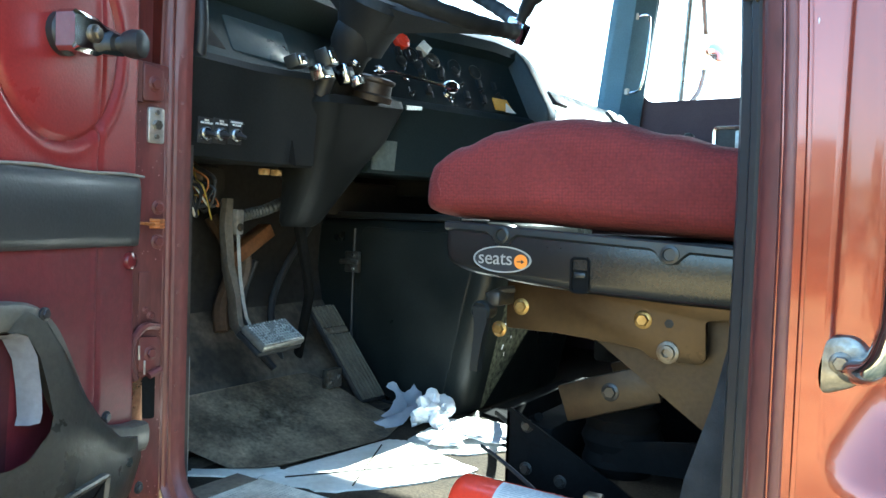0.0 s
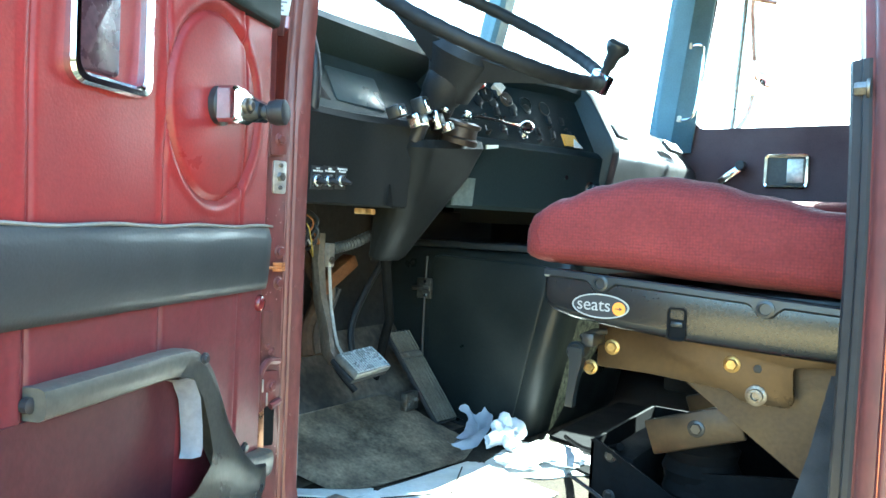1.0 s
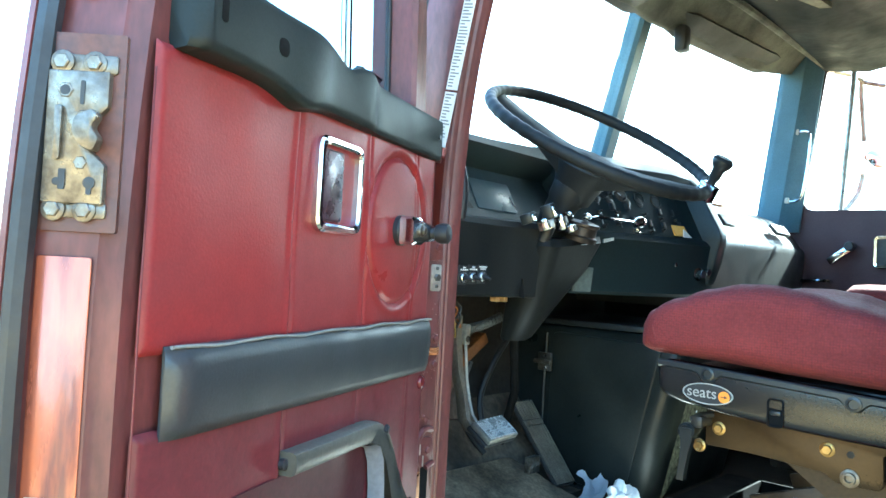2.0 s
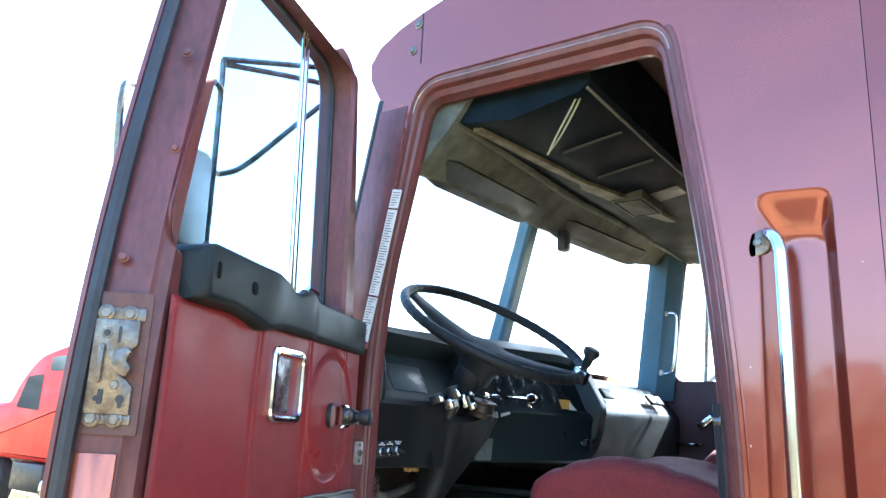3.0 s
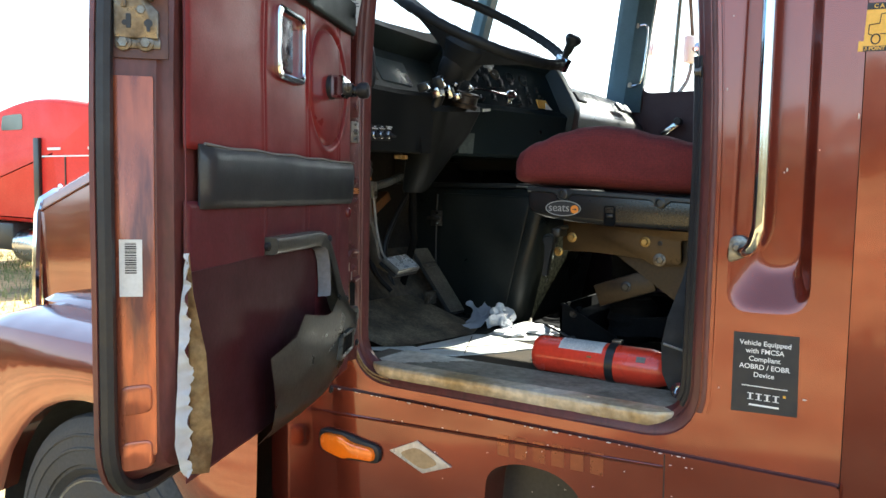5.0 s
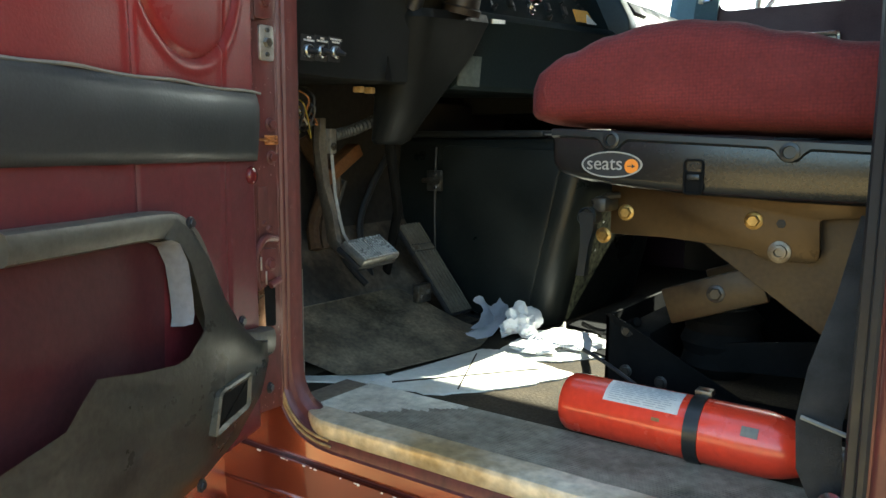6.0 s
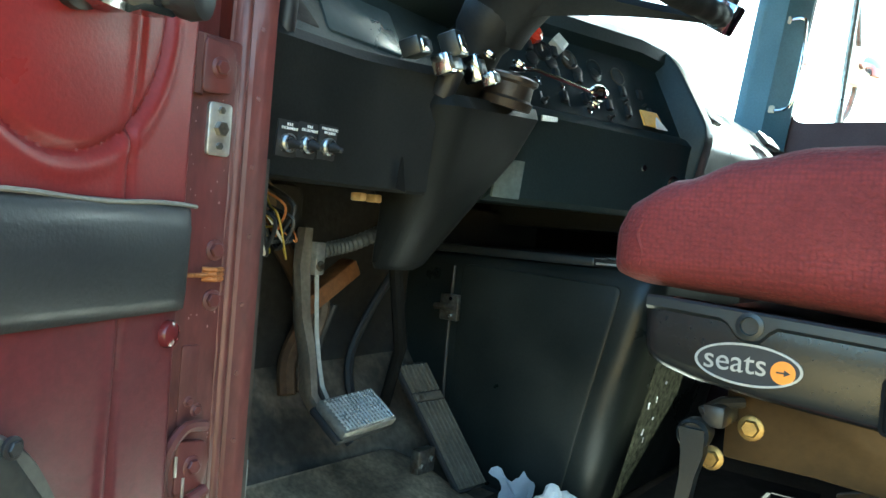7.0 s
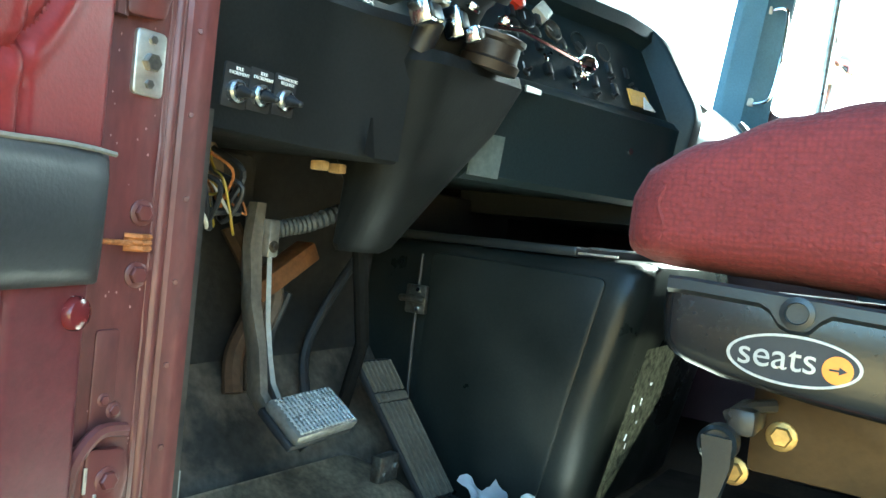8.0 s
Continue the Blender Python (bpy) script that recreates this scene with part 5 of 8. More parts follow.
def mirrors():
    mir = thing("door_mirror", "tubular bracket door mirrors with round convex glass", "mirror", DOOR_M)
    b = bm()
    for path in ([(0.12, -0.11, 2.84), (0.23, -0.205, 2.805), (0.337, -0.30, 2.771)],
                 [(0.08, -0.11, 2.79), (0.16, -0.19, 2.66), (0.22, -0.25, 2.56), (0.255, -0.28, 2.515), (0.30, -0.30, 2.49)], [(0.10, -0.11, 2.80), (0.21, -0.20, 2.783), (0.323, -0.30, 2.764)], [(0.36, -0.30, 2.70), (0.335, -0.30, 2.695), (0.327, -0.30, 2.66), (0.318, -0.30, 2.45), (0.312, -0.30, 2.25)], [(0.58, -0.30, 2.575), (0.64, -0.30, 2.56), (0.658, -0.30, 2.53), (0.645, -0.30, 2.40), (0.60, -0.30, 2.2)], [(0.337, -0.30, 2.771), (0.331, -0.30, 2.73), (0.327, -0.30, 2.66)]):
        tube(b, curve(path, 6), 0.0075, 8)
    part("bracket", b, STEEL, mir)
    b = bm()
    slab(b, rpoly([(0.335, 2.28), (0.345, 2.52), (0.60, 2.50), (0.60, 2.28)], 0.03, 5), dl, -0.325, -0.285, 0.01)
    part("mirror_shell", b, BLACKPLASTIC, mir)
    b = bm()
    lathe(b, [(0.108, 0.0), (0.113, -0.010), (0.088, -0.036), (0.02, -0.050)], aim((0.395, -0.384, 2.206), (0.80, 0.60, 0.0)), 32)
    cv = part("convex_mirror", b, BLACKPLASTIC, mir, "round convex mirror")
    b = bm()
    lathe(b, [(0.105, 0.001), (0.073, 0.008), (0.032, 0.012), (0.001, 0.013)], aim((0.395, -0.384, 2.206), (0.80, 0.60, 0.0)), 32)
    part("mirror_glass", b, MIRROR, cv)
    b = bm()
    tube(b, curve([(0.36, -0.32, 2.29), (0.37, -0.38, 2.26), (0.380, -0.405, 2.21)], 5), 0.008, 8)
    part("stalk", b, STEEL, mir)


door_shell()
door_trim()
map_pocket()
torn_trim()
latch()
mirrors()


def hinges():
    for z0 in (1.921, 1.510):
        h = thing("hinge_bracket", "maroon painted steel hinge bracket bolted to the jamb", "bracket", group="jamb hinge brackets")
        b = bm()
        slab(b, rpoly([(-0.046, z0 - 0.028), (-0.046, z0 + 0.028), (-0.010, z0 + 0.024), (-0.005, z0), (-0.010, z0 - 0.024)], 0.006, 4), lambda p, q, d: Vector((0.020 + d, p, q)), 0.0, 0.007, 0.002)
        part("leaf", b, JAMB, h)
        bolt((0.027, -0.026, z0), (1, 0, 0), 0.0078, JAMB, h, h=0.006)
        b = bm()
        tube(b, [(0.018, -0.050, z0 - 0.03), (0.018, -0.050, z0 + 0.03)], 0.009, 10)
        part("pin", b, JAMB, h)
        if z0 < 1.6:
            b = bm()
            tube(b, curve([(0.026, -0.012, z0 + 0.040), (0.030, -0.040, z0 + 0.042), (0.032, -0.060, z0 + 0.020), (0.032, -0.064, z0 - 0.012), (0.030, -0.054, z0 - 0.036)], 6), 0.0062, 8)
            part("knuckle", b, JAMB, h)
            b = bm()
            tube(b, [(0.030, -0.030, z0 - 0.034), (0.031, -0.010, z0 - 0.026)], 0.006, 8)
            part("stop", b, JAMB, h)
            for dy, dz in ((-0.046, 0.004), (-0.036, -0.020)):
                b = bm()
                box(b, 0.0265, 0.0285, dy - 0.0016, dy + 0.0016, z0 + dz - 0.012, z0 + dz + 0.010, 0.0008)
                part("bare_edge", b, ALU, h, "bare worn steel edge")
            bolt((0.019, -0.020, z0 + 0.056), (1, 0, 0), 0.005, JAMB, h, "rivet", h=0.003)
            bolt((0.019, -0.030, z0 + 0.066), (1, 0, 0), 0.004, JAMB, h, "rivet", h=0.003)
        settle(h)
    wp = thing("worn_hinge_plate", "bare copper-coloured worn plate below the lower hinge", "plate")
    b = bm()
    slab(b, rpoly([(-0.066, 1.404), (-0.066, 1.470), (-0.036, 1.474), (-0.034, 1.404)], 0.004, 3), lambda p, q, d: Vector((0.0172 + d, p, q)), 0.0, 0.005, 0.002)
    part("plate", b, COPPER, wp)
    b = bm()
    slab(b, rpoly([(-0.033, 1.408), (-0.033, 1.472), (-0.010, 1.476), (-0.010, 1.404)], 0.006, 3), lambda p, q, d: Vector((0.0172 + d, p, q)), 0.0, 0.0012)
    part("slot", b, MATTBLACK, wp)
    settle(wp)
    for z0 in (1.734, 1.681):
        bolt_t = thing("jamb_bolt", "painted bolt on the door jamb", "bolt", group="jamb bolts")
        bolt((0.0175, -0.010, z0), (1, 0, 0), 0.0078, JAMB, bolt_t, "head", h=0.006)
        settle(bolt_t)
    br = thing("striker_plate", "small bare steel bracket on the door jamb", "bracket")
    b = bm()
    slab(b, rpoly([(-0.032, 1.832), (-0.032, 1.887), (-0.003, 1.887), (-0.003, 1.832)], 0.005, 3), lambda p, q, d: Vector((0.0172 + d, p, q)), 0.0, 0.004, 0.0015)
    part("plate", b, ALU, br)
    for z0, r in ((1.842, 0.004), (1.86, 0.008), (1.879, 0.004)):
        bolt((0.0212, -0.0175, z0), (1, 0, 0), r, STEEL, br, "screw", washer=False)
    settle(br)
    rc = thing("check_strap_pin", "rusty door check pin on the jamb", "pin")
    b = bm()
    for dz in (-0.005, 0.0, 0.005):
        tube(b, [(0.020, -0.026, 1.709 + dz), (0.027, -0.014, 1.709 + dz), (0.021, -0.002, 1.709 + dz)], 0.0028, 6)
    part("coil", b, RUST, rc)
    b = bm()
    tube(b, [(0.023, -0.02, 1.708), (0.043, -0.062, 1.710)], 0.0024, 6)
    part("rod", b, RUST, rc)
    settle(rc)


hinges()

# ---- dashboard ----
dash = thing("dashboard", "dusty dark moulded truck dashboard with cluttered switch panel", "dashboard")


def sweep(name, stations, material, parent, label="", cap=True, smooth=35):
    """A moulding: (x, z) profiles at successive y."""
    b = bm()
    loft(b, [[Vector((x, y, z)) for x, z in prof] for y, prof in stations], closed=True, cap=cap)
    return part(name, b, material, parent, label, smooth)


def dash_body():
    # left lower fascia beside the column, with its rolled top edge
    def left(dx):
        return [(-0.33, 1.835), (-0.022 + dx, 1.820), (-0.014 + dx, 1.824), (-0.012 + dx, 1.86), (-0.004 + dx, 1.96), (-0.002 + dx, 1.985), (-0.012 + dx, 1.999), (-0.03 + dx, 2.003), (-0.06, 1.992), (-0.33, 1.98)]
    sweep("lower_fascia", [(0.0685, left(0.0)), (0.20, left(0.002)), (0.27, left(0.02)), (0.325, left(0.045))], DASH, dash)
    # sloping upper panel over it, up to the padded brow under the windscreen
    up = lambda x0, dz=0.0: [(x0 - 0.02, 1.985), (x0 - 0.012, 1.995), (x0 - 0.115, 2.135), (x0 - 0.085, 2.158), (x0 - 0.070, 2.190), (x0 - 0.085, 2.210 + dz), (x0 - 0.12, 2.216 + dz), (x0 - 0.34, 2.20), (x0 - 0.34, 1.985)]
    sweep("upper_panel", [(0.0685, up(-0.02, -0.004)), (0.30, up(-0.025)), (0.50, up(-0.03, 0.01)), (0.70, up(-0.03, 0.015))], DASHTOP, dash)
    # driver-facing switch panel, which swings towards the seat
    stations = []
    for y, x0, k in ((0.58, -0.03, 0), (0.72, 0.012, 0), (0.85, 0.055, 0), (1.0, 0.105, 0), (1.08, 0.130, 0.2), (1.12, 0.135, 0.6), (1.135, 0.12, 1.0)):
        d = 0.045 * k
        stations.append((y, [(-0.34, 1.845 + d), (x0 - 0.012, 1.832 + d), (x0, 1.842 + d), (x0 + 0.012, 1.965), (x0 + 0.016, 1.990), (x0 + 0.004, 2.004), (x0 - 0.010, 2.010), (x0 - 0.078, 2.160 - d), (x0 - 0.058, 2.178 - d),
                             (x0 - 0.060, 2.205 - d), (x0 - 0.10, 2.234 - d), (x0 - 0.15, 2.240 - d), (-0.36, 2.20 - d)]))
    sweep("switch_panel", stations, DASHTOP, dash)
    # passenger side: lower, paler; sunlight is put into its top strip's pale colour
    pas = lambda x0: [(-0.36, 1.80), (x0 - 0.03, 1.80), (x0 - 0.01, 1.82), (x0, 2.00), (x0 - 0.002, 2.022), (x0 - 0.010, 2.032), (x0 - 0.085, 2.125), (x0 - 0.14, 2.150), (-0.36, 2.17)]
    cheek = rpoly([(-0.20, 1.86), (0.135, 1.862), (0.162, 1.945), (0.178, 2.030), (0.088, 2.188), (0.0, 2.243), (-0.20, 2.243)], [0.01, 0.03, 0.03, 0.03, 0.05, 0.05, 0.01], 5)
    b = bm()
    loft(b, [[Vector((p[0], y, p[1])) for p in inset(cheek, d)] for y, d in ((1.075, 0.010), (1.080, 0.002), (1.088, 0.0), (1.122, 0.0), (1.132, 0.003), (1.137, 0.012))])
    part("end_cheek", b, DASHTOP, dash)
    sweep("passenger_fascia", [(1.10, pas(0.13)), (1.5, pas(0.165)), (1.80, pas(0.17)), (1.985, pas(0.15))], PASSDASH, dash, "grey-green passenger side fascia")
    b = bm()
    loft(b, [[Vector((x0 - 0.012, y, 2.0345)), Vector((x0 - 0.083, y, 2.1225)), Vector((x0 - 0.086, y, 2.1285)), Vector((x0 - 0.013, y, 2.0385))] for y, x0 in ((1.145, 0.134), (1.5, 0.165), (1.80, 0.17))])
    part("top_trim", b, mat("sunlit_dash_trim", (0.40, 0.41, 0.38), 0.3, 0.0, 0.15, 8, 120, 0.05), dash, "dash top strip, sunlight put into its pale colour")
    for y0, y1 in ((1.20, 1.29), (1.60, 1.74)):
        b = bm()
        m = Matrix.Translation((0.120 + 0.03 * (y0 > 1.5), (y0 + y1) / 2, 2.083)) @ Euler((0, radians(51), 0)).to_matrix().to_4x4()
        box(b, -0.022, 0.022, -(y1 - y0) / 2, (y1 - y0) / 2, -0.004, 0.010, 0.004, m=m)
        part("vent", b, RUBBER, dash)
    # grey gauge windows in the sloping panel
    m = aim((-0.094, 0.30, 2.062), (0.74, 0, 0.67))
    for y0, y1 in ((0.20, 0.36),):
        b = bm()
        pl = lambda p, q, d: Vector((-0.086 - 0.59 * q + 0.81 * d, p, 2.062 + 0.81 * q + 0.59 * d))
        slab(b, rpoly([(y0, -0.045), (y0 + 0.02, 0.050), (y1 + 0.02, 0.050), (y1, -0.045)], 0.008, 3), pl, -0.004, 0.004, 0.002)
        part("gauge_window", b, SCREEN, dash, "grey gauge window")
    b = bm()
    slab(b, rpoly([(0.125, -0.05), (0.10, 0.055), (0.155, 0.055), (0.185, -0.05)], 0.008, 3), pl, -0.004, 0.003, 0.002)
    part("side_tray", b, FIREWALL, dash, "scuffed dusty tray panel")
    # three toggle switches under printed plates
    DULLCHROME = mat("dull_chrome", (0.42, 0.42, 0.42), 0.28, 0.9, 0.2, 30, 120, 0.05)
    for k, y in enumerate((0.100, 0.132, 0.166)):
        z = 1.864 + 0.004 * k / 2
        b = bm()
        slab(b, rpoly([(y - 0.0155, z - 0.018), (y - 0.0155, z + 0.025), (y + 0.0155, z + 0.025), (y + 0.0155, z - 0.018)], 0.002, 2), lambda p, q, d: Vector((-0.0085 + d + 0.08 * (q - 1.90), p, q)), 0.0, 0.0025)
        sw = part("switch_plate", b, BLACKINK, dash)
        text("switch_caption", ("IDLE\nINCREMENT", "IDLE\nDECREMENT", "DIAGNOSTIC\nREQUEST")[k], 0.0047, Matrix.Translation((-0.0046, y, z + 0.0175)) @ Matrix.Rotation(radians(90), 4, "Z") @ Matrix.Rotation(radians(90), 4, "X"), WHITEINK, sw)
        b = bm()
        lathe(b, [(0.0115, 0.0), (0.0115, 0.007), (0.0095, 0.0095), (0.007, 0.0095), (0.0065, 0.006), (0.001, 0.006)], aim((-0.010, y, z - 0.002), (1, 0, 0)), 18)
        part("switch_bezel", b, DULLCHROME, sw)
        b = bm()
        lathe(b, [(0.0062, 0.0), (0.0058, 0.006), (0.0036, 0.012), (0.0034, 0.017), (0.0015, 0.019)], aim((-0.0005, y, z - 0.002), (1, 0.1, -0.25)), 12)
        part("toggle_switch", b, RUBBER, sw)
    b = bm()
    loft(b, [[Vector((0.034, 0.262, 1.866)), Vector((0.036, 0.263, 1.866)), Vector((0.030, 0.266, 1.866))], [Vector((0.028, 0.262, 1.825)), Vector((0.034, 0.276, 1.820)), Vector((0.026, 0.284, 1.822))]])
    part("seam_gap", b, MATTBLACK, dash)
    # amber sticker, silver strip and grey plate
    b = bm()
    pl2 = lambda p, q, d: Vector((0.098 + 0.36 * (p - 0.955) - 0.4 * q + d, p, 2.026 + q + 0.4 * d))
    slab(b, [(0.93, -0.012), (0.93, 0.018), (0.975, 0.018), (0.985, -0.012)], pl2, 0.0, 0.003)
    part("sticker", b, YELLOW, dash, "amber sticker")
    b = bm()
    slab(b, [(0.958, -0.016), (0.968, 0.008), (0.99, -0.016)], pl2, 0.003, 0.005)
    part("sticker", b, WHITEINK, dash)
    b = bm()
    loft(b, [[Vector((-0.03 + 0.30 * (y - 0.58) + o + 0.1 * (z - 1.842), y, z)) for o, z in ((0.002, 1.838), (0.006, 1.838), (0.006, 1.905), (0.002, 1.905))] for y in (0.580, 0.640)])
    part("plate", b, mat("dull_blue_grey_plate", (0.17, 0.20, 0.19), 0.5, 0.2, 0.3, 20, 120, 0.2), dash, "bare grey metal plate")
    # switch clutter on the driver-facing panel
    rnd = random.Random(11)
    for k in range(34):
        y = 0.70 + 0.058 * (k % 6) + rnd.uniform(-0.008, 0.008)
        row = k // 6
        x0 = -0.03 + 0.30 * (y - 0.58)
        z = 2.022 + 0.021 * row + rnd.uniform(-0.005, 0.005)
        if rnd.random() < 0.28:
            continue
        p = Vector((x0 - 0.010 - 0.46 * (z - 2.010) + 0.002, y, z))
        b = bm()
        if row in (0, 2):
            lathe(b, [(0.007, 0.0), (0.007, 0.004), (0.003, 0.006), (0.0028, 0.016)], aim(p, (0.88, -0.25, 0.40)), 14)
            part("toggle_switch", b, CHROME if rnd.random() < 0.45 else BLACKSTEEL, dash)
        elif row == 4:
            lathe(b, [(0.015, 0.0), (0.015, 0.004), (0.012, 0.005)], aim(p, (0.88, -0.25, 0.40)), 20)
            part("gauge", b, BLACKPLASTIC, dash)
        else:
            box(b, -0.007, 0.007, -0.011, 0.011, 0, 0.011, 0.002, m=aim(p, (0.88, -0.25, 0.40)))
            part("rocker_switch", b, BLACKPLASTIC, dash)
    for k in range(20):
        y, z = 0.705 + 0.062 * (k % 5) + rnd.uniform(-0.006, 0.006), 2.033 + 0.030 * (k // 5)
        p = Vector((-0.03 + 0.30 * (y - 0.58) - 0.010 - 0.46 * (z - 2.010) + 0.001, y, z))
        b = bm()
        box(b, -0.0014, 0.0014, -0.009, 0.009, 0, 0.0016, m=aim(p, (0.88, -0.25, 0.40)))
        part("caption_bar", b, INKGREY if k % 3 else LABELGREY, dash)
    for k in range(5):
        y, z = 0.74 + 0.066 * k, 2.125 - 0.004 * k
        p = Vector((-0.03 + 0.30 * (y - 0.58) - 0.010 - 0.46 * (z - 2.010) + 0.001, y, z))
        b = bm()
        lathe(b, [(0.021, 0.0), (0.021, 0.006), (0.0185, 0.0075), (0.0175, 0.003), (0.001, 0.003)], aim(p, (0.88, -0.25, 0.40)), 24)
        gg = part("gauge", b, STEEL if k % 2 else BLACKPLASTIC, dash)
        b = bm()
        box(b, -0.0008, 0.0008, -0.001, 0.013, 0.0034, 0.0042, m=aim(p, (0.88, -0.25, 0.40)) @ Matrix.Rotation(1.1 * k, 4, "Z"))
        part("needle", b, WHITEINK, gg)
    for p, material, nm in (((-0.038, 0.785, 2.145), CREAM, "trailer_brake_knob"), ((-0.058, 0.718, 2.150), EXTRED, "parking_brake_knob")):
        b = bm()
        q = aim(Vector(p) - Vector((0.03, -0.01, 0.012)), (0.86, -0.28, 0.40))
        lathe(b, [(0.008, 0.0), (0.008, 0.022), (0.015, 0.026), (0.021, 0.036), (0.021, 0.048), (0.013, 0.052)], q, 8 if material is EXTRED else 4)
        part(nm, b, material, dash, "red octagonal brake knob" if material is EXTRED else "cream diamond brake knob", smooth=25)
    for p, r in (((0.125, 1.04, 1.905), 0.014), ((0.131, 1.07, 1.912), 0.012), ((0.08, 0.95, 1.93), 0.008)):
        bolt(p, (0.94, -0.33, 0), r, CHROME, dash, "knob", h=0.02)


def column():
    c = thing("steering_column", "black moulded steering column shroud with chrome stalks", "column")
    b = bm()
    rings = []
    for z, pts in ((1.705, [(-0.11, 0.382), (-0.085, 0.385), (-0.072, 0.41), (-0.075, 0.445), (-0.09, 0.46), (-0.11, 0.465)]),
                   (1.715, [(-0.11, 0.372), (-0.075, 0.374), (-0.060, 0.405), (-0.062, 0.455), (-0.08, 0.475), (-0.11, 0.48)]),
                   (1.80, [(-0.09, 0.357), (-0.030, 0.360), (-0.006, 0.393), (-0.018, 0.50), (-0.045, 0.525), (-0.09, 0.535)]),
                   (1.90, [(-0.12, 0.325), (0.026, 0.328), (0.048, 0.366), (0.028, 0.565), (-0.005, 0.595), (-0.12, 0.61)]),
                   (1.945, [(-0.10, 0.318), (0.055, 0.312), (0.076, 0.345), (0.046, 0.60), (0.012, 0.635), (-0.10, 0.65)]),
                   (1.962, [(-0.10, 0.318), (0.050, 0.318), (0.068, 0.348), (0.040, 0.60), (0.010, 0.632), (-0.10, 0.65)])):
        ring = rpoly(pts, 0.02, 3)
        rings.append([Vector((p[0], p[1], z + 0.10 * max(0, p[1] - 0.345) * (z > 1.93))) for p in ring])
    loft(b, rings)
    part("shroud", b, DASH, c)
    b = bm()
    slab(b, [(0.615, 1.972), (0.615, 1.982), (0.70, 1.992), (0.70, 1.984)], lambda p, q, d: Vector((0.030 + 0.2 * (0.66 - p) + d, p, q)), 0, 0.003)
    part("trim_edge", b, ALU, c)
    # column jacket up to the wheel hub
    axis = Vector((math.sin(0.532), 0, math.cos(0.532)))
    hub = Vector((0.126, 0.419, 2.213))
    b = bm()
    lathe(b, [(0.040, -0.30), (0.040, -0.18), (0.045, -0.17), (0.047, -0.14), (0.046, -0.13)], aim(hub, axis), 24)
    part("jacket", b, WHEELBLACK, c)
    # turn-signal and trailer-brake units with chrome housings
    for p, (sx, sy, sz) in (((0.055, 0.248, 2.006), (0.014, 0.022, 0.012)), ((0.055, 0.328, 2.028), (0.014, 0.019, 0.018)), ((0.062, 0.308, 1.997), (0.013, 0.026, 0.014)), ((0.052, 0.386, 2.008), (0.013, 0.017, 0.020)), ((0.078, 0.392, 1.994), (0.010, 0.014, 0.010))):
        b = bm()
        box(b, -sx, sx, -sy, sy, -sz, sz, 0.0035, m=Matrix.Translation(p) @ Euler((0.2, -0.3, 0.25)).to_matrix().to_4x4())
        hs = part("switch_housing", b, BLACKPLASTIC if sz in (0.012, 0.018) else CHROME, c)
        b = bm()
        box(b, sx - 0.001, sx + 0.003, -sy * 0.75, sy * 0.75, -sz * 0.8, sz * 0.55, 0.002, m=Matrix.Translation(p) @ Euler((0.2, -0.3, 0.25)).to_matrix().to_4x4())
        part("housing_face", b, CHROME if sz in (0.012, 0.018) else BLACKPLASTIC, hs)
    b = bm()
    lathe(b, [(0.016, 0.0), (0.016, 0.04), (0.012, 0.044)], aim((0.040, 0.330, 1.960), (0.45, 0, 0.9)), 20)
    part("signal_unit", b, RUBBER, c)
    b = bm()
    lathe(b, [(0.040, 0.0), (0.042, 0.012), (0.037, 0.016), (0.036, 0.036), (0.041, 0.040), (0.041, 0.046), (0.026, 0.050)], aim((0.060, 0.462, 1.968), (0.25, 0, 0.97)), 24)
    part("brake_valve", b, mat("dark_brown_valve_casting", (0.055, 0.04, 0.03), 0.45, 0.5, 0.4, 20, 120, 0.2), c)
    b = bm()
    tube(b, [(0.078, 0.445, 2.020), (0.085, 0.50, 2.030), (0.088, 0.60, 2.032), (0.090, 0.70, 2.034)], 0.0042, 8)
    part("stalk", b, CHROME, c)
    b = bm()
    lathe(b, [(0.006, -0.01), (0.014, 0.0), (0.017, 0.014), (0.014, 0.028), (0.005, 0.034)], aim((0.090, 0.70, 2.033), (0.1, 0.95, 0.1)), 18)
    part("stalk_knob", b, CHROME, c)
    for p in ((0.070, 0.395, 2.03), (0.085, 0.455, 2.028), (0.098, 0.69, 2.012)):
        bolt(p, (0.6, 0, 0.8), 0.008, CHROME, c, "screw")
    b = bm()
    tube(b, [(-0.11, 0.44, 1.72), (-0.19, 0.57, 1.55), (-0.27, 0.62, 1.38)], 0.012, 10)
    part("lower_shaft", b, MATTBLACK, c)
    settle(c)

    w = thing("steering_wheel", "large black truck steering wheel with spinner knob", "steering wheel")
    a, bb, R = 0.532, 0.118, 0.28
    ex = Vector((math.cos(a), 0, -math.sin(a)))
    nr = Vector((math.sin(a), 0, math.cos(a)))
    ey = Vector((0, 1, 0)) * math.cos(bb) + nr * math.sin(bb)
    nn = ex.cross(ey)
    P = lambda ph, r=R, h=0.0: hub + (ex * math.cos(ph) + ey * math.sin(ph)) * r + nn * h
    b = bm()
    n = 288
    tube(b, [P(2 * math.pi * k / n) for k in range(n)], 0.0145, 12, closed=True, radii=[0.0145 + 0.0006 * math.cos(k * 2 * math.pi * 48 / n) for k in range(n)])
    part("rim", b, WHEELBLACK, w)
